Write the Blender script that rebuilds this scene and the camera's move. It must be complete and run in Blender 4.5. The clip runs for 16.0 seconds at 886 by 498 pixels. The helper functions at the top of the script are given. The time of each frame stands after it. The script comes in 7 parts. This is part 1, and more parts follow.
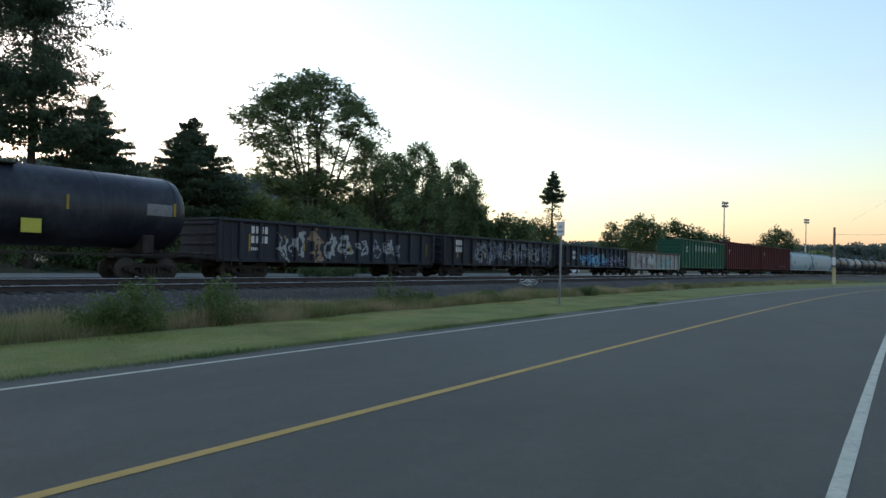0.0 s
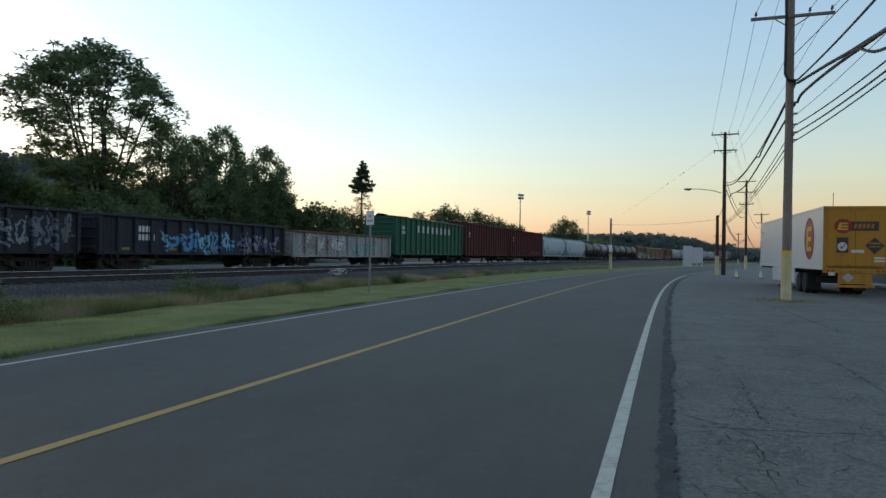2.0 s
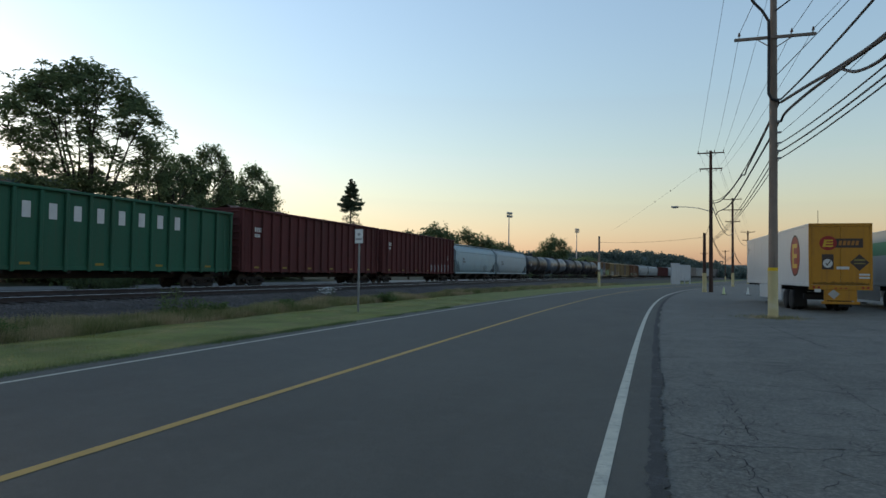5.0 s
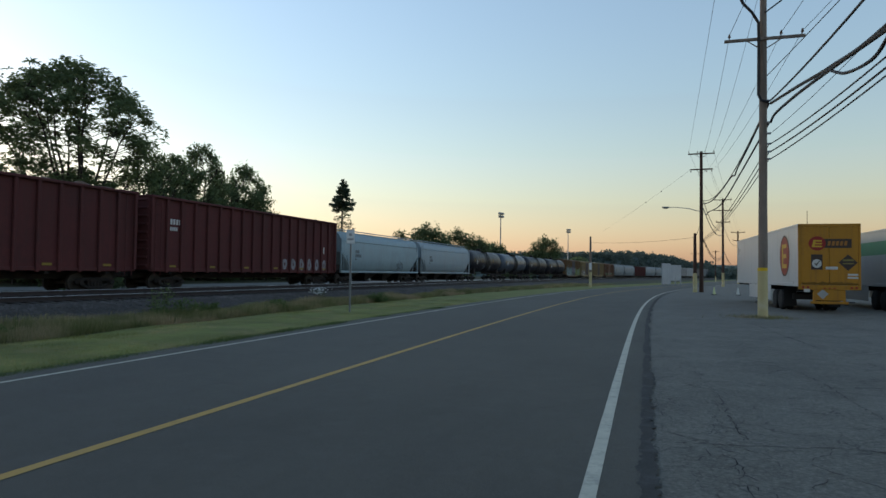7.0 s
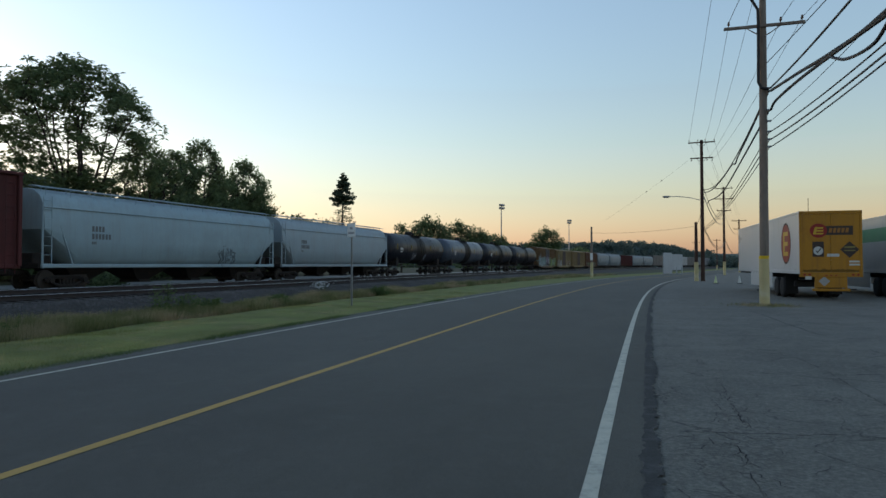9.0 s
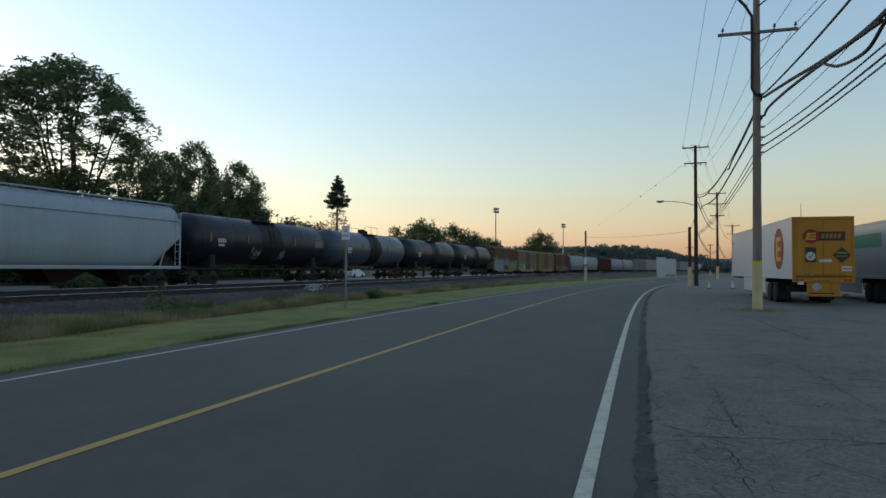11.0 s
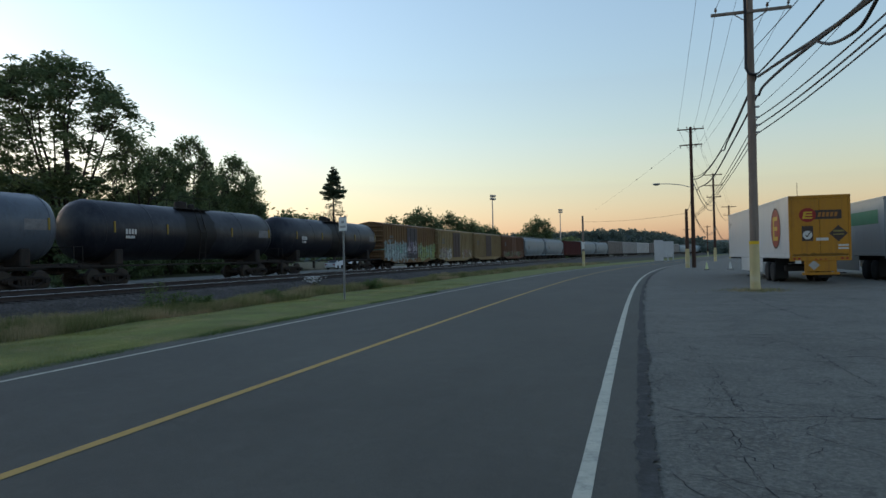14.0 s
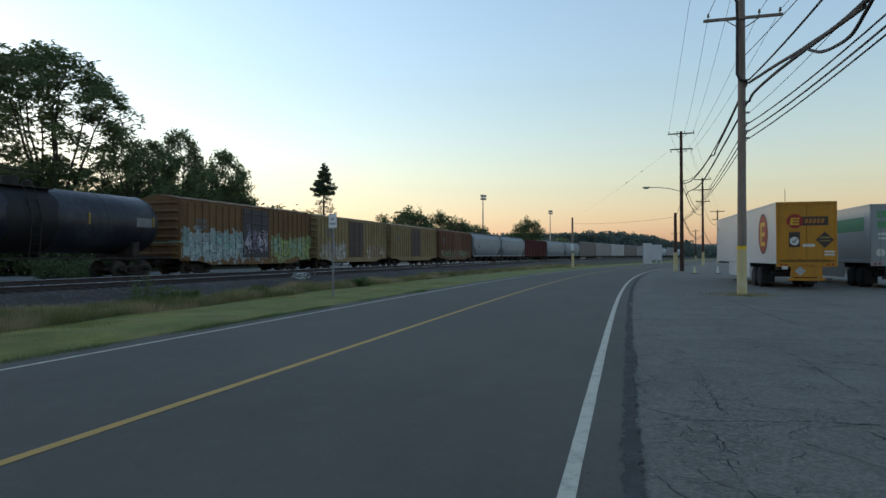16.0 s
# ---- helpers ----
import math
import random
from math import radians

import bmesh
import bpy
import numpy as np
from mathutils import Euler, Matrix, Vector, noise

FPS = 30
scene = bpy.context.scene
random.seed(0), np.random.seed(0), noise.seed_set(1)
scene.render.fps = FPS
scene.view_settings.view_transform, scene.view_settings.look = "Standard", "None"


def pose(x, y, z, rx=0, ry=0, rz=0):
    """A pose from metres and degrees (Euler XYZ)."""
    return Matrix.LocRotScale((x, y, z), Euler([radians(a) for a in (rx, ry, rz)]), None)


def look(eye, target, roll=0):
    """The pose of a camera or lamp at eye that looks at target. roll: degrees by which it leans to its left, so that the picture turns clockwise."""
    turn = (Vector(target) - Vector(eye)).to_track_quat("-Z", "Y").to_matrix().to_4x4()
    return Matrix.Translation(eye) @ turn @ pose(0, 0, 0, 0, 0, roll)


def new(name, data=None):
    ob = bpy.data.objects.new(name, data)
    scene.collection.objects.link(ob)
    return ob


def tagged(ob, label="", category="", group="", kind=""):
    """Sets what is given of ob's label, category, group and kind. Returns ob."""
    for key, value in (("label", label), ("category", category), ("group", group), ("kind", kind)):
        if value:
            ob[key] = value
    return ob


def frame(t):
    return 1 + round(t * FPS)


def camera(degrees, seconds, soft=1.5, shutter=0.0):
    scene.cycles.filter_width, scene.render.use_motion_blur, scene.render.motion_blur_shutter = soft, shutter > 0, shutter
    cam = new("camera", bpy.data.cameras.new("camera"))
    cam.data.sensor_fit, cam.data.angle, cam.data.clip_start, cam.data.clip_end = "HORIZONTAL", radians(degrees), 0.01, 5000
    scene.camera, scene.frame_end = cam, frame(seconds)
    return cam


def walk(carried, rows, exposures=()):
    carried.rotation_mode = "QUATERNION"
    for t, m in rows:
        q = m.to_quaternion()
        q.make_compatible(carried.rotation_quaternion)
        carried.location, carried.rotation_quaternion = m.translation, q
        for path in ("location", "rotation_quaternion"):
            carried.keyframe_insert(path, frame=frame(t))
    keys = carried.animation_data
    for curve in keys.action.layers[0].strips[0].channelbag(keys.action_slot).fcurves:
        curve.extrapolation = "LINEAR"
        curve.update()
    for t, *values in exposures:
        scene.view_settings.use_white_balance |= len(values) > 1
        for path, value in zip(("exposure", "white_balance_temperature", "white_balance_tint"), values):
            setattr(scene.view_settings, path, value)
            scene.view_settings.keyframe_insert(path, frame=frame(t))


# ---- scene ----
cam = camera(67.67, 16.0)
PATH = [
    (0.0, pose(0, 0, 1.662, 91.024, -1.435, 34.930)),
    (0.5, pose(0, 0, 1.662, 91.015, -1.499, 27.691)),
    (1.0, pose(0, 0, 1.658, 90.752, -1.701, 22.182)),
    (1.5, pose(0, 0, 1.652, 90.317, -1.403, 19.188)),
    (2.0, pose(0, 0, 1.65, 90.445, -0.920, 18.551)),
    (2.5, pose(0, 0, 1.65, 90.890, -0.501, 18.540)),
    (3.0, pose(0, 0, 1.65, 91.157, -0.699, 18.540)),
    (3.5, pose(0, 0, 1.648, 91.445, -0.477, 18.430)),
    (4.0, pose(0, 0, 1.645, 91.737, -0.195, 17.994)),
    (6.5, pose(0, 0, 1.64, 92.184, -1.365, 17.160)),
    (7.0, pose(0, 0, 1.64, 92.075, -0.694, 16.892)),
    (7.5, pose(0, 0, 1.64, 91.906, -0.351, 16.761)),
    (8.0, pose(0, 0, 1.64, 91.567, -0.280, 16.975)),
    (8.5, pose(0, 0, 1.64, 91.372, 0.056, 17.096)),
    (11.0, pose(0, 0, 1.64, 91.703, -0.232, 16.503)),
    (11.5, pose(0, 0, 1.64, 91.498, -0.062, 16.221)),
    (12.0, pose(0, 0, 1.64, 91.184, -0.062, 16.394)),
    (12.5, pose(0, 0, 1.64, 90.986, 0.154, 16.619)),
    (13.0, pose(0, 0, 1.64, 90.925, 0.402, 16.578)),
    (13.5, pose(0, 0, 1.64, 90.949, 0.761, 16.432)),
    (14.0, pose(0, 0, 1.64, 90.707, 1.298, 16.329)),
    (14.5, pose(0, 0, 1.64, 90.034, 1.141, 16.148)),
    (15.0, pose(0, 0, 1.64, 90.435, 0.482, 15.517)),
    (15.5, pose(0, 0, 1.64, 90.591, 0.119, 15.318)),
    (16.0, pose(0, 0, 1.64, 90.610, 0.200, 15.422)),
]
walk(cam, PATH, [(0.0, 2.04), (0.7, 1.84), (1.5, 1.76), (4.0, 1.58), (8.5, 1.52), (12.5, 1.54), (14.5, 1.63), (16.0, 1.68)])

# ---- light ----
world = bpy.data.worlds.new("sky")
scene.world = world
world.use_nodes = True
wn, wl = world.node_tree.nodes, world.node_tree.links
sky = wn.new("ShaderNodeTexSky")
sky.sky_type = "NISHITA"
sky.sun_disc = False
SUN_EL, SUN_AZ = 6.0, -74.0      # degrees; azimuth from +Y towards +X
sky.sun_elevation = radians(SUN_EL)
sky.sun_rotation = radians(SUN_AZ)
sky.altitude = 250
sky.air_density = 1.7
sky.dust_density = 1.0
sky.ozone_density = 3.0
hazy = wn.new("ShaderNodeHueSaturation")      # thin summer haze pales the sky
hazy.inputs["Hue"].default_value = 0.49
hazy.inputs["Saturation"].default_value = 0.76
wl.new(sky.outputs[0], hazy.inputs["Color"])
warm = wn.new("ShaderNodeMix")                 # evening white point
warm.data_type, warm.blend_type = "RGBA", "MULTIPLY"
warm.inputs[0].default_value = 1.0
warm.inputs[7].default_value = (0.897, 0.926, 1.11, 1)
wl.new(hazy.outputs[0], warm.inputs[6])
wl.new(warm.outputs[2], wn["Background"].inputs[0])
wn["Background"].inputs[1].default_value = 0.15

sun_data = bpy.data.lights.new("sun", "SUN")
sun_data.energy = 0.5
sun_data.angle = radians(12)
sun_data.color = (1.0, 0.82, 0.62)
sun = new("sun", sun_data)
sd = Vector((math.sin(radians(SUN_AZ)) * math.cos(radians(SUN_EL)), math.cos(radians(SUN_AZ)) * math.cos(radians(SUN_EL)), math.sin(radians(SUN_EL))))
sun.matrix_world = look(tuple(sd * 400), (0, 0, 0))


# ---- materials ----
def node_math(nt, op, a, b=None, clamp=False):
    n = nt.nodes.new("ShaderNodeMath")
    n.operation, n.use_clamp = op, clamp
    for i, v in enumerate((a, b)):
        if v is None:
            continue
        if isinstance(v, (int, float)):
            n.inputs[i].default_value = v
        else:
            nt.links.new(v, n.inputs[i])
    return n.outputs[0]


def node_mix(nt, fac, a, b, blend="MIX"):
    n = nt.nodes.new("ShaderNodeMix")
    n.data_type, n.blend_type = "RGBA", blend
    for i, v in ((0, fac), (6, a), (7, b)):
        if isinstance(v, (int, float)):
            n.inputs[i].default_value = v
        elif isinstance(v, tuple):
            n.inputs[i].default_value = (*v, 1) if len(v) == 3 else v
        else:
            nt.links.new(v, n.inputs[i])
    return n.outputs[2]


def node_noise(nt, vec, scale, detail=4, rough=0.6):
    n = nt.nodes.new("ShaderNodeTexNoise")
    n.inputs["Scale"].default_value, n.inputs["Detail"].default_value, n.inputs["Roughness"].default_value = scale, detail, rough
    nt.links.new(vec, n.inputs["Vector"])
    return n.outputs["Fac"]


def node_range(nt, v, a, b, c=0.0, d=1.0):
    n = nt.nodes.new("ShaderNodeMapRange")
    nt.links.new(v, n.inputs[0])
    for i, x in enumerate((a, b, c, d)):
        n.inputs[i + 1].default_value = x
    return n.outputs[0]


def node_map(nt, vec, scale=(1, 1, 1), loc=(0, 0, 0)):
    n = nt.nodes.new("ShaderNodeMapping")
    nt.links.new(vec, n.inputs[0])
    n.inputs["Scale"].default_value, n.inputs["Location"].default_value = scale, loc
    return n.outputs[0]


def mul(c, k):
    return tuple(min(1.0, v * k) for v in c)


def surface(name, base, rough=0.7, metal=0.0, var=0.3, scale=2.0, bump=0.15, bump_scale=25.0, second=None, second_amount=0.5,
            streak=None, streak_amount=0.5, paint=(), per_piece=0.0, coat=0.0):
    """A weathered surface: two scales of mottling, a second colour in blotches, streaks that run down, painted tags."""
    m = bpy.data.materials.new(name)
    m.use_nodes = True
    nt = m.node_tree
    bsdf = nt.nodes["Principled BSDF"]
    tc = nt.nodes.new("ShaderNodeTexCoord").outputs["Object"]
    big = node_noise(nt, tc, scale * 0.35, 5, 0.65)
    fine = node_noise(nt, tc, scale * 7, 3, 0.7)
    col = node_mix(nt, node_range(nt, big, 0.3, 0.7), mul(base, 1 - var), mul(base, 1 + var * 0.7))
    col = node_mix(nt, node_range(nt, fine, 0.35, 0.65, 0, 0.5), col, mul(base, 1 - var * 0.8))
    if second:
        blot = node_noise(nt, node_map(nt, tc, loc=(7, 3, 1)), scale * 0.6, 6, 0.7)
        col = node_mix(nt, node_math(nt, "MULTIPLY", node_range(nt, blot, 0.5, 0.66), second_amount), col, second)
    if streak:
        st = node_noise(nt, node_map(nt, tc, (3.0, 3.0, 0.22)), 1.6, 5, 0.7)
        col = node_mix(nt, node_math(nt, "MULTIPLY", node_range(nt, st, 0.48, 0.72), streak_amount), col, streak)
    for p in paint:
        col = tag_paint(nt, tc, col, **p)
    if per_piece:
        oi = nt.nodes.new("ShaderNodeObjectInfo")
        col = node_mix(nt, node_math(nt, "MULTIPLY", oi.outputs["Random"], per_piece), col, mul(base, 0.35))
    nt.links.new(col, bsdf.inputs["Base Color"])
    nt.links.new(node_range(nt, big, 0.3, 0.7, max(0.05, rough - 0.1), min(1, rough + 0.1)), bsdf.inputs["Roughness"])
    bsdf.inputs["Metallic"].default_value = metal
    bsdf.inputs["Coat Weight"].default_value = coat
    bsdf.inputs["Specular IOR Level"].default_value = 0.5 if coat or metal > 0.5 else 0.22
    if bump:
        b = nt.nodes.new("ShaderNodeBump")
        b.inputs["Strength"].default_value, b.inputs["Distance"].default_value = bump, 0.02
        nt.links.new(node_noise(nt, tc, bump_scale, 4, 0.7), b.inputs["Height"])
        nt.links.new(b.outputs[0], bsdf.inputs["Normal"])
    return m


def tag_paint(nt, tc, col, x0, x1, z0, z1, fill=((0.7, 0.72, 0.74), (0.2, 0.45, 0.7)), line=(0.03, 0.03, 0.04), seed=0.0, size=1.0, cover=0.5, ground=None, amount=0.9):
    """Spray-painted tags on one stretch of a car's side: a row of fat, wobbling strokes and loops, outlined, no real letters."""
    sep = nt.nodes.new("ShaderNodeSeparateXYZ")
    nt.links.new(tc, sep.inputs[0])
    flat = nt.nodes.new("ShaderNodeCombineXYZ")
    nt.links.new(sep.outputs[0], flat.inputs[0])
    nt.links.new(sep.outputs[2], flat.inputs[1])
    vec = node_map(nt, flat.outputs[0], loc=(seed * 3.7, seed * 1.3, seed))
    xs = node_math(nt, "ADD", sep.outputs[0], node_range(nt, node_noise(nt, vec, 1.3, 3, 0.6), 0.3, 0.7, -0.5 * size ** 0.5, 0.5 * size ** 0.5))
    zs = node_math(nt, "ADD", sep.outputs[2], node_range(nt, node_noise(nt, node_map(nt, vec, loc=(5, 2, 0)), 1.7, 3), 0.3, 0.7, -0.4, 0.4))
    inside = node_math(nt, "MULTIPLY", node_math(nt, "GREATER_THAN", xs, x0), node_math(nt, "LESS_THAN", xs, x1))
    v = node_math(nt, "DIVIDE", node_math(nt, "SUBTRACT", zs, z0), z1 - z0)
    run = node_math(nt, "DIVIDE", node_math(nt, "SUBTRACT", xs, x0 - seed * 0.17), size * 1.75)
    u = node_math(nt, "FRACT", run)
    dice = nt.nodes.new("ShaderNodeTexWhiteNoise")
    dice.noise_dimensions = "1D"
    nt.links.new(node_math(nt, "ADD", node_math(nt, "FLOOR", run), seed * 7.3), dice.inputs["W"])
    r1 = dice.outputs["Value"]
    r2 = node_math(nt, "FRACT", node_math(nt, "MULTIPLY", r1, 17.0))
    du, dv = node_math(nt, "SUBTRACT", u, 0.5), node_math(nt, "SUBTRACT", v, 0.5)
    loop = node_math(nt, "SQRT", node_math(nt, "ADD", node_math(nt, "MULTIPLY", du, du), node_math(nt, "MULTIPLY", node_math(nt, "MULTIPLY", dv, dv), 0.8)))
    loop = node_math(nt, "ABSOLUTE", node_math(nt, "SUBTRACT", loop, 0.29))
    lean = node_math(nt, "ADD", u, node_math(nt, "MULTIPLY", dv, 0.25))
    legs = node_math(nt, "MINIMUM", node_math(nt, "ABSOLUTE", node_math(nt, "SUBTRACT", lean, 0.26)), node_math(nt, "ABSOLUTE", node_math(nt, "SUBTRACT", lean, 0.72)))
    bar = node_math(nt, "ABSOLUTE", node_math(nt, "SUBTRACT", v, node_range(nt, r2, 0, 1, 0.25, 0.75)))
    bar = node_math(nt, "MAXIMUM", bar, node_math(nt, "SUBTRACT", node_math(nt, "ABSOLUTE", du), 0.24))
    legs = node_math(nt, "MINIMUM", legs, bar)
    pick = node_math(nt, "GREATER_THAN", r1, 0.42)
    d = node_math(nt, "ADD", node_math(nt, "MULTIPLY", legs, pick), node_math(nt, "MULTIPLY", loop, node_math(nt, "SUBTRACT", 1.0, pick)))
    d = node_math(nt, "MAXIMUM", d, node_math(nt, "SUBTRACT", node_math(nt, "ABSOLUTE", dv), 0.42))
    wide = 0.09 + 0.14 * cover
    on = node_math(nt, "MULTIPLY", node_math(nt, "LESS_THAN", d, wide), node_math(nt, "LESS_THAN", node_math(nt, "ABSOLUTE", dv), 0.5))
    core = node_math(nt, "LESS_THAN", d, wide * 0.62)
    shade = node_math(nt, "GREATER_THAN", node_math(nt, "ADD", node_math(nt, "MULTIPLY", r2, 0.9), node_math(nt, "MULTIPLY", v, 0.5)), 0.7)
    mist = node_range(nt, node_noise(nt, vec, 3.5, 3, 0.7), 0.3, 0.7, 0.55, 1.0)
    ink = node_mix(nt, core, line, node_mix(nt, shade, fill[0], fill[1]))
    if ground:
        tall = node_math(nt, "LESS_THAN", node_math(nt, "ABSOLUTE", dv), 0.52)
        col = node_mix(nt, node_math(nt, "MULTIPLY", node_math(nt, "MULTIPLY", inside, tall), amount), col, ground)
    return node_mix(nt, node_math(nt, "MULTIPLY", node_math(nt, "MULTIPLY", node_math(nt, "MULTIPLY", inside, on), mist), amount), col, ink)


def leaf_material(name, base, other, dry=None):
    m = bpy.data.materials.new(name)
    m.use_nodes = True
    nt = m.node_tree
    bsdf = nt.nodes["Principled BSDF"]
    geo = nt.nodes.new("ShaderNodeNewGeometry")
    tc = nt.nodes.new("ShaderNodeTexCoord").outputs["Object"]
    col = node_mix(nt, geo.outputs["Random Per Island"], base, other)
    col = node_mix(nt, node_range(nt, node_noise(nt, tc, 0.35, 3), 0.35, 0.65, 0, 0.6), col, mul(base, 0.6))
    if dry:
        patch = node_noise(nt, node_map(nt, tc, (1.0, 0.45, 1), (5, 1, 0)), 0.8, 5, 0.65)
        col = node_mix(nt, node_range(nt, patch, 0.45, 0.62, 0, 0.8), col, dry)
    nt.links.new(col, bsdf.inputs["Base Color"])
    bsdf.inputs["Roughness"].default_value = 0.6
    bsdf.inputs["Specular IOR Level"].default_value = 0.1
    tr = nt.nodes.new("ShaderNodeBsdfTranslucent")
    nt.links.new(col, tr.inputs[0])
    mx = nt.nodes.new("ShaderNodeMixShader")
    mx.inputs[0].default_value = 0.5
    nt.links.new(bsdf.outputs[0], mx.inputs[1])
    nt.links.new(tr.outputs[0], mx.inputs[2])
    nt.links.new(mx.outputs[0], nt.nodes["Material Output"].inputs[0])
    return m


def asphalt_material(name, base, crack_scale=0.0, patch=0.25, line_dark=0.5):
    m = surface(name, base, 0.85, 0, 0.2, 0.7, 0.6, 60, second=mul(base, 1 + patch), second_amount=0.6)
    nt = m.node_tree
    bsdf = nt.nodes["Principled BSDF"]
    col = bsdf.inputs["Base Color"].links[0].from_socket
    tc = nt.nodes.new("ShaderNodeTexCoord").outputs["Object"]
    grit = nt.nodes.new("ShaderNodeTexVoronoi")
    grit.inputs["Scale"].default_value = 70
    nt.links.new(tc, grit.inputs["Vector"])
    col = node_mix(nt, node_range(nt, grit.outputs["Distance"], 0.2, 0.7, 0.35, 0), col, mul(base, 1.9))
    stain = node_noise(nt, node_map(nt, tc, (1.4, 0.35, 1), (2, 5, 0)), 0.5, 6, 0.65)
    col = node_mix(nt, node_range(nt, stain, 0.5, 0.75, 0, 0.5), col, mul(base, 0.6))
    coarse = node_noise(nt, node_map(nt, tc, loc=(13, 2, 0)), 3.0, 6, 0.75)
    col = node_mix(nt, node_range(nt, coarse, 0.5, 0.7, 0, 0.4), col, mul(base, 1.4))
    blot = node_noise(nt, node_map(nt, tc, (1, 0.4, 1), (4, 17, 0)), 0.22, 5, 0.6)
    col = node_mix(nt, node_range(nt, blot, 0.4, 0.6, 0.28, 0), col, mul(base, 0.62))
    chips = nt.nodes.new("ShaderNodeTexVoronoi")
    chips.inputs["Scale"].default_value = 9
    nt.links.new(tc, chips.inputs["Vector"])
    sel = node_math(nt, "GREATER_THAN", node_noise(nt, node_map(nt, tc, loc=(1, 6, 0)), 4, 3, 0.7), 0.56)
    col = node_mix(nt, node_math(nt, "MULTIPLY", node_range(nt, chips.outputs["Distance"], 0.06, 0.16, 0.7, 0), sel), col, mul(base, 0.45))
    if crack_scale:
        worn = node_noise(nt, node_map(nt, tc, (1, 0.8, 1)), 1.1, 8, 0.75)
        col = node_mix(nt, node_range(nt, worn, 0.48, 0.64, 0, 0.7), col, mul(base, 0.62))
        pale = node_noise(nt, node_map(nt, tc, loc=(21, 3, 0)), 0.7, 7, 0.7)
        col = node_mix(nt, node_range(nt, pale, 0.5, 0.64, 0, 0.5), col, mul(base, 1.45))
        tread = node_noise(nt, node_map(nt, tc, (0.12, 1.1, 1), (2, 8, 0)), 0.9, 4, 0.6)
        col = node_mix(nt, node_range(nt, tread, 0.52, 0.66, 0, 0.25), col, mul(base, 0.6))
        speck = node_noise(nt, node_map(nt, tc, loc=(3, 9, 0)), 22, 5, 0.85)
        col = node_mix(nt, node_range(nt, speck, 0.5, 0.66, 0, 0.85), col, mul(base, 1.8))
        col = node_mix(nt, node_range(nt, speck, 0.38, 0.48, 0.6, 0), col, mul(base, 0.5))
        warp = nt.nodes.new("ShaderNodeTexNoise")
        warp.inputs["Scale"].default_value, warp.inputs["Detail"].default_value = 0.9, 5
        nt.links.new(tc, warp.inputs["Vector"])
        va = nt.nodes.new("ShaderNodeVectorMath")
        va.operation = "MULTIPLY_ADD"
        nt.links.new(warp.outputs["Color"], va.inputs[0])
        va.inputs[1].default_value = (1.6, 1.6, 0)
        nt.links.new(tc, va.inputs[2])
        for sc, wid in ((crack_scale, 0.012), (crack_scale * 2.4, 0.018)):
            vo = nt.nodes.new("ShaderNodeTexVoronoi")
            vo.feature = "DISTANCE_TO_EDGE"
            vo.inputs["Scale"].default_value = sc
            nt.links.new(va.outputs[0], vo.inputs["Vector"])
            keep = node_range(nt, node_noise(nt, tc, 1.1, 4), 0.44, 0.6, 0, line_dark)
            col = node_mix(nt, node_math(nt, "MULTIPLY", node_range(nt, vo.outputs["Distance"], 0.0, wid, 1, 0), keep), col, mul(base, 0.3))
    nt.links.new(col, bsdf.inputs["Base Color"])
    bsdf.inputs["Specular IOR Level"].default_value = 0.34
    rough_link = bsdf.inputs["Roughness"].links[0]
    nt.links.remove(rough_link)
    nt.links.new(node_range(nt, coarse, 0.3, 0.7, 0.72, 0.86), bsdf.inputs["Roughness"])
    return m


MAT_ROAD = asphalt_material("road_asphalt", (0.0685, 0.0655, 0.0545), 0.0, 0.12)
MAT_LOT = asphalt_material("lot_asphalt", (0.108, 0.1045, 0.089), 0.6, 0.35, 0.95)
MAT_SEAM = surface("patched_asphalt", (0.052, 0.052, 0.05), 0.9, var=0.5, scale=6, bump=0.8, second=(0.09, 0.091, 0.09), second_amount=0.6)
MAT_WHITE_LINE = surface("white_road_paint", (0.48, 0.46, 0.37), 0.7, var=0.2, scale=9, second=(0.14, 0.14, 0.14), second_amount=0.5)
MAT_YELLOW_LINE = surface("yellow_road_paint", (0.42, 0.26, 0.07), 0.7, var=0.15, scale=6, second=(0.15, 0.12, 0.06), second_amount=0.3)
MAT_CRACK = surface("crack_shadow", (0.034, 0.034, 0.035), 0.95, var=0.2)
MAT_TURF = surface("mown_turf", (0.16, 0.18, 0.05), 0.95, var=0.5, scale=1.6, bump=0.6, bump_scale=40, second=(0.2, 0.17, 0.07), second_amount=0.8)
MAT_MEADOW = surface("rough_grass_ground", (0.05, 0.052, 0.026), 0.95, var=0.4, scale=1.5, bump=0.6, second=(0.12, 0.1, 0.055))
MAT_FIELD = surface("far_ground", (0.09, 0.1, 0.05), 0.95, var=0.35, scale=0.15, bump=0.3, second=(0.13, 0.12, 0.08))
MAT_BALLAST = surface("track_ballast", (0.062, 0.055, 0.05), 0.95, var=0.5, scale=6, bump=1.0, bump_scale=30, second=(0.035, 0.03, 0.027))
MAT_STONE = surface("ballast_stone", (0.105, 0.1, 0.098), 0.9, var=0.5, scale=4, bump=0.2)
MAT_GRAVEL = surface("pale_gravel", (0.2, 0.195, 0.18), 0.95, var=0.2, scale=1.0, bump=0.4)
MAT_RAIL = surface("polished_rail_steel", (0.62, 0.6, 0.58), 0.32, 1.0, 0.15, 3, 0.0)
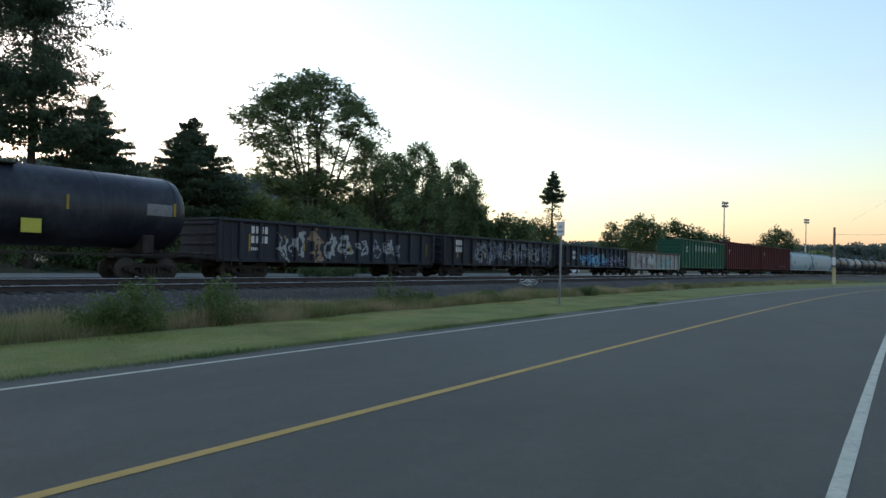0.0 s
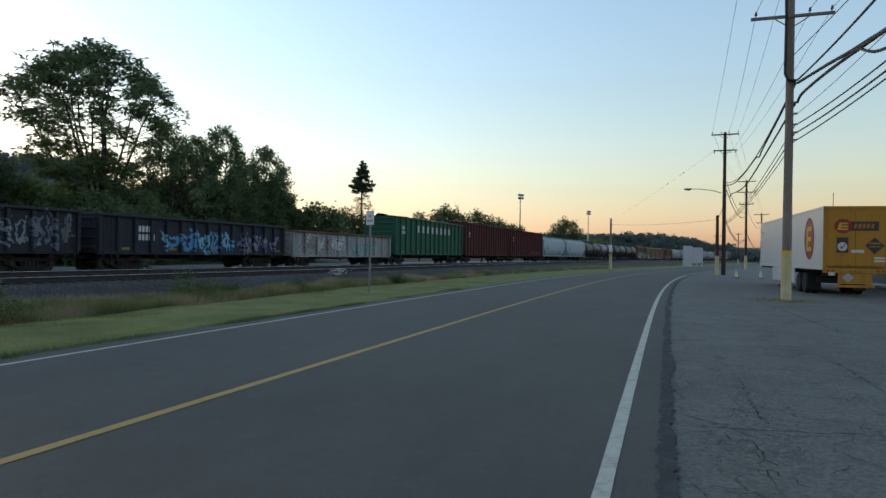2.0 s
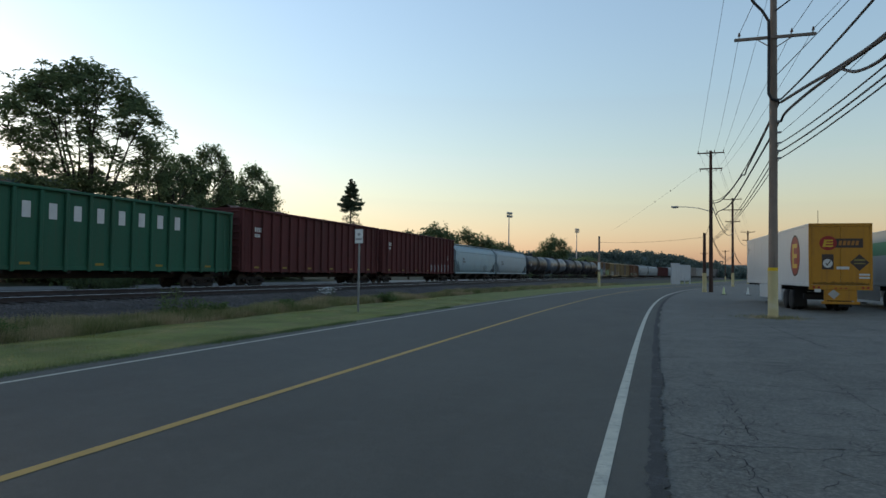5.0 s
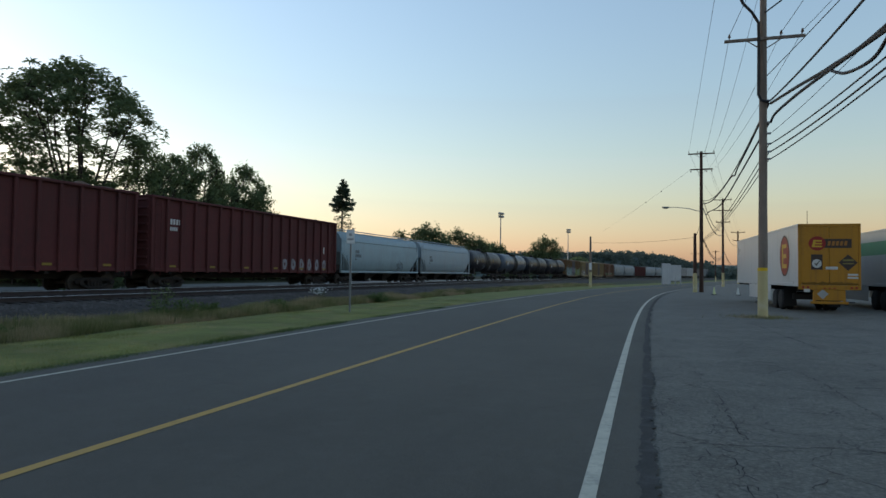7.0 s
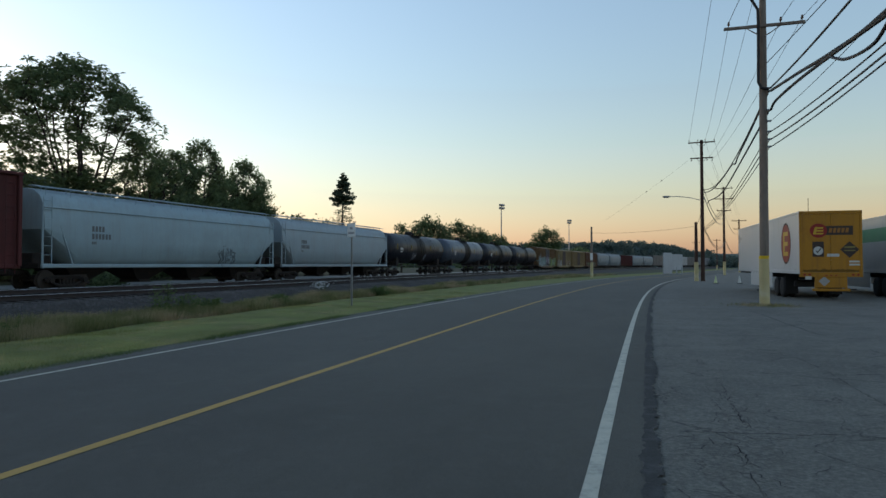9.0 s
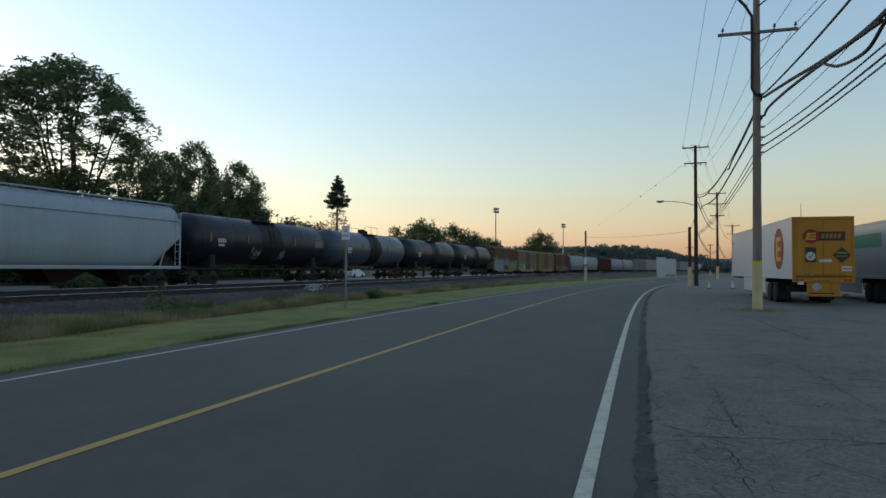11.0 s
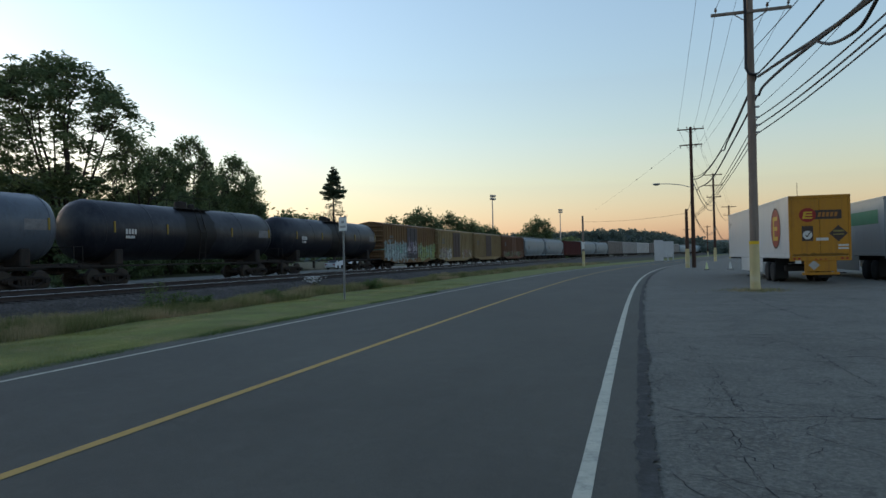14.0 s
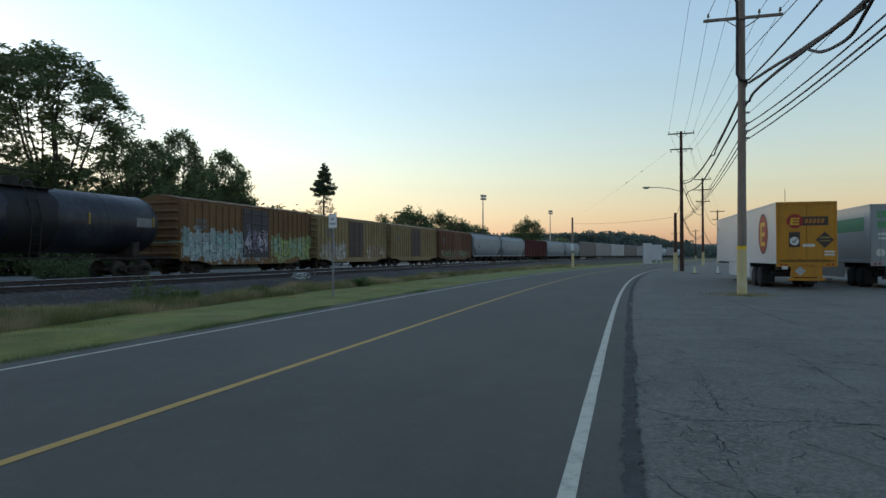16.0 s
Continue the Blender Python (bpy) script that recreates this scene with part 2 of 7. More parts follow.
MAT_RAIL_RUST = surface("rusted_rail_web", (0.045, 0.036, 0.034), 0.85, 0.1, 0.35, 4, 0.2)
MAT_TIE = surface("creosoted_wood", (0.045, 0.038, 0.033), 0.9, 0, 0.35, 3, 0.5, per_piece=0.4)
MAT_RUNGEAR = surface("grimy_cast_steel", (0.026, 0.023, 0.022), 0.8, 0.15, 0.35, 4, 0.3, second=(0.05, 0.034, 0.027), second_amount=0.6)
MAT_WHEEL = surface("worn_wheel_steel", (0.05, 0.044, 0.04), 0.65, 0.4, 0.3, 5, 0.1)
MAT_MARK = surface("white_stencil_paint", (0.5, 0.5, 0.5), 0.7, var=0.15, scale=6)
MAT_REFLECT = surface("yellow_reflector", (0.22, 0.155, 0.03), 0.5, var=0.1)
MAT_SIGN = surface("white_sheet_sign", (0.62, 0.63, 0.64), 0.5, var=0.06, scale=2, bump=0)
MAT_SIGN_INK = surface("dull_sign_ink", (0.3, 0.3, 0.32), 0.6, var=0.1)
MAT_GALV = surface("galvanised_steel", (0.3, 0.31, 0.32), 0.5, 0.7, 0.2, 6, 0.05)
MAT_BARK = surface("grey_bark", (0.055, 0.045, 0.037), 0.95, 0, 0.4, 4, 0.8, 18)
MAT_POLE = surface("weathered_pole_wood", (0.2, 0.165, 0.14), 0.9, 0, 0.25, 2, 0.4, 30, streak=(0.07, 0.055, 0.045), streak_amount=0.8)
MAT_POLE_DARK = surface("dark_creosote_pole", (0.06, 0.035, 0.028), 0.9, 0, 0.25, 2, 0.4, 30)
MAT_POLE_YELLOW = surface("faded_yellow_paint", (0.44, 0.375, 0.2), 0.8, 0, 0.15, 2, 0.2, 30, second=(0.5, 0.46, 0.34), second_amount=0.5)
MAT_BAND = surface("bright_yellow_band", (0.6, 0.4, 0.02), 0.7, var=0.1)
MAT_CABLE = surface("black_cable", (0.02, 0.02, 0.022), 0.6, var=0.2, bump=0)
MAT_INSUL = surface("brown_porcelain", (0.1, 0.06, 0.05), 0.3, var=0.2, bump=0)
MAT_LEAF = leaf_material("green_leaves", (0.11, 0.165, 0.06), (0.16, 0.205, 0.085))
MAT_LEAF_DARK = leaf_material("dark_green_leaves", (0.112, 0.155, 0.075), (0.165, 0.21, 0.095))
MAT_NEEDLE = leaf_material("spruce_needles", (0.07, 0.1, 0.066), (0.105, 0.14, 0.085))
MAT_WEED = leaf_material("weed_leaves", (0.085, 0.13, 0.045), (0.14, 0.185, 0.07))
MAT_GRASS = leaf_material("mown_grass_blades", (0.18, 0.195, 0.048), (0.3, 0.28, 0.1), (0.5, 0.4, 0.2))
MAT_TALL = leaf_material("tall_grass_blades", (0.125, 0.155, 0.055), (0.28, 0.25, 0.12), (0.42, 0.32, 0.2))
MAT_FLOWER = surface("white_petals", (0.6, 0.6, 0.56), 0.8, var=0.1, bump=0)
# pale blue-green of distance haze is mixed into both base colours
MAT_FARWOOD = leaf_material("hazed_distant_foliage", (0.11, 0.145, 0.125), (0.15, 0.18, 0.15))
MAT_RIDGE = surface("hazed_wooded_ridge", (0.09, 0.12, 0.11), 0.95, 0, 0.3, 0.12, 0.0)


# ---- mesh building ----
class Build:
    """Gathers vertices and faces of one mesh."""

    def __init__(self):
        self.v, self.f = [], []

    def add(self, verts, faces):
        n = len(self.v)
        self.v.extend(tuple(p) for p in verts)
        self.f.extend(tuple(i + n for i in q) for q in faces)

    def box(self, x0, x1, y0, y1, z0, z1, c=0.0, m=None):
        """A box with chamfered edges."""
        c = min(c, (x1 - x0) * 0.45, (y1 - y0) * 0.45, (z1 - z0) * 0.45)
        if c <= 0:
            vs = [Vector((x, y, z)) for x in (x0, x1) for y in (y0, y1) for z in (z0, z1)]
            fs = [(0, 1, 3, 2), (4, 6, 7, 5), (0, 4, 5, 1), (2, 3, 7, 6), (0, 2, 6, 4), (1, 5, 7, 3)]
        else:
            vs, ix = [], {}
            for i, sx in enumerate((-1, 1)):
                for j, sy in enumerate((-1, 1)):
                    for k, sz in enumerate((-1, 1)):
                        x, y, z = (x0, x1)[i], (y0, y1)[j], (z0, z1)[k]
                        for a, p in enumerate(((x, y - sy * c, z - sz * c), (x - sx * c, y, z - sz * c), (x - sx * c, y - sy * c, z))):
                            ix[i, j, k, a] = len(vs)
                            vs.append(Vector(p))
            fs = []
            for s in (0, 1):
                fs.append([ix[s, 0, 0, 0], ix[s, 1, 0, 0], ix[s, 1, 1, 0], ix[s, 0, 1, 0]][:: 1 if s else -1])
                fs.append([ix[0, s, 0, 1], ix[1, s, 0, 1], ix[1, s, 1, 1], ix[0, s, 1, 1]][:: -1 if s else 1])
                fs.append([ix[0, 0, s, 2], ix[1, 0, s, 2], ix[1, 1, s, 2], ix[0, 1, s, 2]][:: 1 if s else -1])
            for a in (0, 1):
                for b in (0, 1):
                    fs.append((ix[a, b, 0, 0], ix[a, b, 1, 0], ix[a, b, 1, 1], ix[a, b, 0, 1])[:: 1 if a == b else -1])
                    fs.append((ix[a, 0, b, 2], ix[a, 1, b, 2], ix[a, 1, b, 0], ix[a, 0, b, 0])[:: 1 if a == b else -1])
                    fs.append((ix[0, a, b, 1], ix[1, a, b, 1], ix[1, a, b, 2], ix[0, a, b, 2])[:: 1 if a == b else -1])
            for i in (0, 1):
                for j in (0, 1):
                    for k in (0, 1):
                        fs.append((ix[i, j, k, 0], ix[i, j, k, 1], ix[i, j, k, 2])[:: 1 if (i + j + k) % 2 else -1])
        if m:
            vs = [m @ p for p in vs]
        self.add(vs, fs)
        return self

    def tube(self, pts, radii, n=8, cap=True):
        """A round bar along points, with a radius for each (or one for all)."""
        pts = [Vector(p) for p in pts]
        if isinstance(radii, (int, float)):
            radii = [radii] * len(pts)
        vs, fs = [], []
        ref = None
        for i, p in enumerate(pts):
            d = (pts[min(i + 1, len(pts) - 1)] - pts[max(i - 1, 0)]).normalized()
            if ref is None:
                ref = d.orthogonal().normalized()
            a = (ref - d * ref.dot(d)).normalized()
            ref = a
            b = d.cross(a)
            for k in range(n):
                w = 2 * math.pi * k / n
                vs.append(p + (a * math.cos(w) + b * math.sin(w)) * radii[i])
        for i in range(len(pts) - 1):
            for k in range(n):
                l = (k + 1) % n
                fs.append((i * n + k, i * n + l, (i + 1) * n + l, (i + 1) * n + k))
        if cap:
            fs.append(tuple(range(n))[::-1])
            fs.append(tuple((len(pts) - 1) * n + k for k in range(n)))
        self.add(vs, fs)
        return self

    def lathe(self, prof, n=24, axis="z", m=None):
        """Turns (radius, height) pairs about an axis."""
        vs, fs = [], []
        for r, h in prof:
            for k in range(n):
                w = 2 * math.pi * k / n
                a, b = r * math.cos(w), r * math.sin(w)
                vs.append(Vector({"z": (a, b, h), "x": (h, a, b), "y": (b, h, a)}[axis]))
        for i in range(len(prof) - 1):
            for k in range(n):
                l = (k + 1) % n
                fs.append((i * n + k, i * n + l, (i + 1) * n + l, (i + 1) * n + k))
        fs.append(tuple(range(n))[::-1])
        fs.append(tuple((len(prof) - 1) * n + k for k in range(n)))
        if m:
            vs = [m @ p for p in vs]
        self.add(vs, fs)
        return self

    def sweep(self, section, rings):
        """A closed section (list of (u, v)) carried through frames (origin, across, up)."""
        n = len(section)
        vs, fs = [], []
        for o, a, u in rings:
            vs += [o + a * p + u * q for p, q in section]
        for i in range(len(rings) - 1):
            for k in range(n):
                l = (k + 1) % n
                fs.append((i * n + k, i * n + l, (i + 1) * n + l, (i + 1) * n + k))
        fs.append(tuple(range(n))[::-1])
        fs.append(tuple((len(rings) - 1) * n + k for k in range(n)))
        self.add(vs, fs)
        return self

    def sheet(self, rows):
        """A grid of points, row by row."""
        n = len(rows[0])
        vs = [p for r in rows for p in r]
        fs = [(i * n + k, i * n + k + 1, (i + 1) * n + k + 1, (i + 1) * n + k) for i in range(len(rows) - 1) for k in range(n - 1)]
        self.add(vs, fs)
        return self

    def mesh(self, name, mats, smooth=False):
        me = bpy.data.meshes.new(name)
        me.from_pydata([tuple(p) for p in self.v], [], self.f)
        for m in mats if isinstance(mats, (list, tuple)) else [mats]:
            me.materials.append(m)
        if smooth:
            me.shade_smooth()
            me.set_sharp_from_angle(angle=radians(38))
        me.update()
        return me


def part(name, b, mat, parent, label="", smooth=True):
    ob = new(name, b.mesh(name, mat, smooth) if isinstance(b, Build) else b)
    ob.parent = parent
    return tagged(ob, label)


def thing(name, label, category, group="", m=None, kind=""):
    ob = new(name)
    ob.empty_display_size = 0.3
    if m is not None:
        ob.matrix_world = m
    return tagged(ob, label, category, group, kind)


def setting(name, b, mat, label, smooth=False):
    return tagged(new(name, b.mesh(name, mat, smooth)), label, kind="structure")


def flecks(name, pos, size, mat, rng, lean=1.0, aspect=0.5, up=None):
    """Many small leaf blades (diamonds of two triangles) as one mesh."""
    pos = np.asarray(pos, float)
    n = len(pos)
    d = rng.normal(size=(n, 3))
    if up is not None:
        d = d * lean + np.array(up)
    d /= np.linalg.norm(d, axis=1, keepdims=True)
    e = np.cross(d, rng.normal(size=(n, 3)))
    e /= np.linalg.norm(e, axis=1, keepdims=True) + 1e-9
    s = (size * rng.uniform(0.6, 1.4, n))[:, None] if np.isscalar(size) else (np.asarray(size) * rng.uniform(0.7, 1.3, n))[:, None]
    if up is not None:
        v = np.stack([pos - e * s * aspect * 0.5, pos + e * s * aspect * 0.5, pos + d * s], 1).reshape(-1, 3)
        k = 3
    else:
        v = np.stack([pos - d * s * 0.5, pos + e * s * aspect * 0.5, pos + d * s * 0.5, pos - e * s * aspect * 0.5], 1).reshape(-1, 3)
        k = 4
    me = bpy.data.meshes.new(name)
    me.vertices.add(len(v))
    me.vertices.foreach_set("co", v.ravel())
    me.loops.add(n * k)
    me.loops.foreach_set("vertex_index", np.arange(n * k, dtype=np.int32))
    me.polygons.add(n)
    me.polygons.foreach_set("loop_start", np.arange(0, n * k, k, dtype=np.int32))
    me.polygons.foreach_set("loop_total", np.full(n, k, dtype=np.int32))
    me.materials.append(mat)
    me.update(calc_edges=True)
    return me


# ---- lines of the plan: road edge and track ----
EYE = 1.64


class Line:
    """A plan curve by heading (radians, from +Y towards +X) along its length."""

    def __init__(self, x0, heading, s0, s1, step=0.5):
        self.s = np.arange(s0, s1, step)
        self.h = heading(self.s)
        x, y = np.cumsum(np.sin(self.h)) * step, np.cumsum(np.cos(self.h)) * step
        i = int(np.argmin(abs(self.s)))
        self.x, self.y = x - x[i] + x0, y - y[i]

    def at(self, s, off=0.0, z=0.0):
        """The point at s, off metres to the right of the line."""
        h = np.interp(s, self.s, self.h)
        return Vector((np.interp(s, self.s, self.x) + off * math.cos(h), np.interp(s, self.s, self.y) - off * math.sin(h), z))

    def heading(self, s):
        return float(np.interp(s, self.s, self.h))

    def ring(self, s, off=0.0, z=0.0, bank=0.0):
        h = self.heading(s)
        a = Vector((math.cos(h) * math.cos(bank), -math.sin(h) * math.cos(bank), math.sin(bank)))
        u = Vector((0, 0, 1))
        return self.at(s, off, z), a, u


def road_heading(s):
    q = np.clip(s, -20, 88)
    return -8.4e-5 * q + 5.08e-5 * q * q / 2


def track_heading(s):
    """The curve tightens towards the viewer's end and eases beyond 120 m."""
    q = np.clip(s, -60, 120)
    bend = np.interp(s, (120, 160, 200, 240, 290, 330), (1.078e-3, 8.1e-4, 4.0e-4, 9.5e-4, 7.9e-4, 7.9e-4))
    return 0.06584 - 9.7587e-4 * q + 1.7114e-5 * q * q / 2 + np.cumsum(np.where((s > 120) & (s < 330), bend, 0.0)) * (s[1] - s[0])


ROAD = Line(-0.396, road_heading, -80, 420)       # the right-hand white edge line
TRAIN = Line(-26.5, track_heading, -120, 900)     # the near face of the cars
YELLOW, LEFT_WHITE = -4.41, -8.37                 # other lines, from the right-hand one
CENTRE_TRAIN, CENTRE_NEAR = -1.5, 5.65             # track centres, from the face of the cars
RAIL_Z = 0.56


# ---- ground, road, track bed ----
def strip(line, s_list, offs, z_of=lambda s, o: 0.0):
    return [[line.at(s, o, z_of(s, o)) for o in offs] for s in s_list]


def lerp(a, b, k):
    return a + (b - a) * k


S_ROAD = [-60 + 2.0 * i for i in range(75)] + [90 + 4.0 * i for i in range(60)]
b = Build()
b.add([(-3500, -3500, -0.3), (3500, -3500, -0.3), (3500, 3500, -0.3), (-3500, 3500, -0.3)], [(0, 1, 2, 3)])
setting("ground", b, MAT_FIELD, "flat green open land reaching to the horizon")
b = Build().sheet(strip(ROAD, S_ROAD, (LEFT_WHITE - 0.75, LEFT_WHITE, -6.4, YELLOW, -2.2, 0.0, 0.43)))
setting("road", b, MAT_ROAD, "smooth dark grey two-lane asphalt road curving away")
# the car park meets the road along a ragged edge
rng = np.random.default_rng(3)
rows = []
s_lot = [-60 + 0.5 * i for i in range(300)] + [90 + 4.0 * i for i in range(60)]
for s in s_lot:
    j = 0.43 + 0.05 * noise.noise((s * 0.9, 3, 0)) + 0.03 * noise.noise((s * 3.1, 8, 0))
    rows.append([ROAD.at(s, j, -0.012), ROAD.at(s, 4, -0.016), ROAD.at(s, 12, -0.016), ROAD.at(s, 30, -0.016), ROAD.at(s, 75, -0.016)])
setting("pavement", Build().sheet(rows), MAT_LOT, "pale cracked asphalt of a freight yard's parking lot")
seam = Build()
rows = []
for i in range(2200):
    s = -20 + i * 0.04
    w = 0.09 + 0.1 * noise.noise((s * 0.5, 1, 5)) + 0.04 * noise.noise((s * 2.7, 1, 9)) + 0.06 * noise.noise((s * 9.7, 2, 9)) + 0.04 * noise.noise((s * 23, 2, 9))
    rows.append([ROAD.at(s, 0.37 + 0.06 * noise.noise((s * 0.6, 4, 4)) + 0.05 * noise.noise((s * 3.1, 4, 4)) + 0.04 * noise.noise((s * 11, 4, 4)), 0.004), ROAD.at(s, 0.42 + max(0.03, w), 0.004)])
setting("trim", seam.sheet(rows), MAT_SEAM, "dark crumbled joint between road and parking lot")
for name, off, wid, m, label in (("road_marking", 0.0, 0.125, MAT_WHITE_LINE, "white painted road edge line"),
                                 ("road_marking", YELLOW, 0.13, MAT_YELLOW_LINE, "yellow painted road centre line"),
                                 ("road_marking", LEFT_WHITE, 0.1, MAT_WHITE_LINE, "white painted road edge line")):
    rows = []
    for i in range(620):
        s = -30 + i * 0.4
        e = 0.006 * noise.noise((s * 4, off, 1))
        rows.append([ROAD.at(s, off - wid / 2 + e, 0.005), ROAD.at(s, off + wid / 2 - e, 0.005)])
    setting(name, Build().sheet(rows), m, label)

TOE = 8.9                                           # foot of the ballast, from the face of the cars
S_BANK = [-60 + 2.0 * i for i in range(28)] + [-4 + 0.4 * i for i in range(110)] + [40 + 2.0 * i for i in range(30)] + [100 + 4.0 * i for i in range(56)]


MOW = 0.5                                           # the mown strip reaches to here across the verge


def verge_point(s, k):
    """Across the verge at s: 0 at the road's edge, MOW where the mowing stops, 1 at the foot of the ballast."""
    ragged = 0.07 * noise.noise((s * 0.8, 2, 6)) + 0.05 * noise.noise((s * 2.9, 5, 6))
    p = ROAD.at(s, LEFT_WHITE - 0.5 + ragged)
    # the track point straight across from it
    i = int(np.argmin((TRAIN.x - p.x) ** 2 + (TRAIN.y - p.y) ** 2))
    q = TRAIN.at(TRAIN.s[i], TOE)
    cut = min(0.68, (3.1 + 0.055 * max(0.0, min(s, 30)) + 0.12 * noise.noise((s * 0.35, 9, 1))) / max(1.0, (q - p).length))
    r = lerp(p, q, cut * k / MOW if k < MOW else cut + (1 - cut) * (k - MOW) / (1 - MOW))
    r.z = -0.02 + 0.06 * math.sin(min(1, k * 1.4) * math.pi) + 0.05 * noise.noise((r.x * 0.3, r.y * 0.3, 0)) * min(1, k * 4)
    return r


setting("lawn", Build().sheet([[verge_point(s, MOW * i / 5) for i in range(6)] for s in S_BANK]), MAT_TURF, "mown strip of grass beside the road", True)
setting("verge", Build().sheet([[verge_point(s, MOW + (1 - MOW) * i / 7) for i in range(8)] for s in S_BANK]), MAT_MEADOW, "unmown grass bank below the railway", True)
bed = []
for i in range(230):
    s = -90 + 3.0 * i
    bed.append([TRAIN.at(s, o, z + 0.03 * noise.noise((s * 0.5, o, 2))) for o, z in ((9.4, -0.2), (TOE, -0.05), (7.5, 0.4), (7.1, 0.47), (5.65, 0.54), (4.2, 0.56), (2.6, 0.4), (0.6, 0.36), (-1.5, 0.38), (-3.6, 0.36), (-4.6, 0.05), (-6.0, 0.0))])
setting("track_bed", Build().sheet(bed), MAT_BALLAST, "dark grey crushed stone railway ballast", True)
mid, back, far_back = [], [], []
for i in range(156):
    s = -320 + 6.0 * i
    mid.append([TRAIN.at(s, o, z) for o, z in ((-5.5, 0.0), (-9, 0.05 + 0.05 * noise.noise((s, 1, 1))), (-15.6, 0.1))])
    back.append([TRAIN.at(s, o, z) for o, z in ((-15.4, 0.12), (-19, 0.15), (-23.5, 0.12))])
    far_back.append([TRAIN.at(s, o, z) for o, z in ((-23.4, 0.1), (-26, 0.3), (-45, 0.8), (-95, 1.2), (-96, -0.4))])
setting("track_verge", Build().sheet(mid), MAT_MEADOW, "weedy ground beside the far track", True)
setting("back_road", Build().sheet(back), MAT_GRAVEL, "pale concrete road beyond the railway")
setting("embankment", Build().sheet(far_back), MAT_MEADOW, "grassy ground under the trees beyond the railway", True)

# cracks in the lot that can be told apart
rng = np.random.default_rng(11)


def crack(points, wid):
    rows = []
    for i in range(len(points) - 1):
        p, q = Vector((*points[i], 0)), Vector((*points[i + 1], 0))
        n = max(3, int((q - p).length / 0.07))
        d = (q - p).normalized()
        a = Vector((-d.y, d.x, 0))
        for k in range(n):
            r = lerp(p, q, k / n) + a * (0.09 * noise.noise((p.x + k * 0.31, q.y, 3)) + 0.05 * noise.noise((k * 0.7, q.x, 7)) + 0.03 * noise.noise((k * 1.7, q.x, 4))) * min(1, 3 * k / n, 3 * (n - k) / n)
            w = wid * 0.9 * max(0.15, 0.62 + 0.9 * noise.noise((k * 0.23, p.x * 3, 1)) + 0.5 * noise.noise((k * 0.9, p.y * 3, 2)))
            rows.append([r - a * w, r + a * w])
            rows[-1][0].z = rows[-1][1].z = -0.009
    me = Build().sheet(rows).mesh("crack", MAT_CRACK)
    return tagged(new("crack", me), "dark open crack in worn asphalt", group="cracks in the lot", kind="structure")


CRACKS = [([(0.3, 7.0), (1.0, 7.1), (1.8, 7.3), (2.4, 7.3), (4.2, 7.0)], 0.02), ([(0.84, 12.3), (1.0, 9.6), (0.96, 7.7), (1.05, 7.2)], 0.012),
          ([(0.69, 6.7), (0.83, 6.3), (0.78, 5.7), (0.83, 5.0), (1.0, 4.2)], 0.011), ([(1.42, 6.6), (1.52, 6.4), (1.77, 6.1), (1.93, 5.85), (2.6, 5.0)], 0.015),
          ([(3.63, 26.2), (3.78, 20.6), (3.9, 17.5)], 0.035), ([(1.0, 13.4), (2.6, 13.5), (3.6, 13.7), (6.5, 13.4)], 0.014),
          ([(0.1, 10.8), (1.3, 11.3), (2.25, 10.9), (3.3, 10.7), (5.4, 10.9)], 0.017), ([(2.56, 13.1), (2.68, 11.6), (2.66, 10.0), (2.68, 8.9)], 0.014),
          ([(4.16, 14.8), (4.17, 13.7), (4.22, 12.7), (4.5, 11.5)], 0.017)]
CRACKS += [([(0.19, 6.2), (0.47, 6.4), (0.59, 6.6), (0.57, 6.9)], 0.01), ([(1.77, 7.3), (1.66, 7.0), (1.39, 6.7)], 0.01), ([(0.22, 5.2), (0.32, 4.9), (0.39, 4.7)], 0.012),
           ([(0.15, 9.4), (0.22, 8.3), (0.35, 8.0)], 0.011), ([(0.94, 7.7), (1.18, 7.65), (1.36, 7.5)], 0.009), ([(5.4, 17.2), (6.2, 15.6), (6.6, 14.2), (7.6, 13.4)], 0.018), ([(1.2, 16.6), (2.8, 17.1), (4.6, 16.8), (8.0, 17.4)], 0.02)]
for pts, wid in CRACKS:
    crack(pts, wid * 0.72)
    for k in range(2):
        i = int(rng.integers(0, len(pts) - 1))
        p, q = Vector(pts[i]), Vector(pts[i + 1])
        o, d = lerp(p, q, rng.uniform(0.2, 0.8)), (q - p).normalized()
        turn = rng.choice((-1, 1)) * rng.uniform(0.7, 1.3)
        d = Vector((d.x * math.cos(turn) - d.y * math.sin(turn), d.x * math.sin(turn) + d.y * math.cos(turn)))
        e = o + d * rng.uniform(0.35, 0.9)
        e.x = max(0.12, e.x)
        crack([tuple(o), tuple(lerp(o, e, 0.5) + Vector((rng.normal() * 0.08, rng.normal() * 0.1))), tuple(e)], wid * 0.42)
# crazed asphalt along the broken edge of the lot
for k in range(26):
    o = Vector((rng.uniform(0.1, 1.6), rng.uniform(3.6, 9.5)))
    a = rng.uniform(0, 2 * math.pi)
    pts = [o]
    for j in range(3):
        a += rng.normal() * 0.6
        pts.append(pts[-1] + Vector((math.cos(a) * 0.6, math.sin(a))) * rng.uniform(0.12, 0.35))
    crack([(max(0.1, q.x), q.y) for q in pts], rng.uniform(0.004, 0.008))

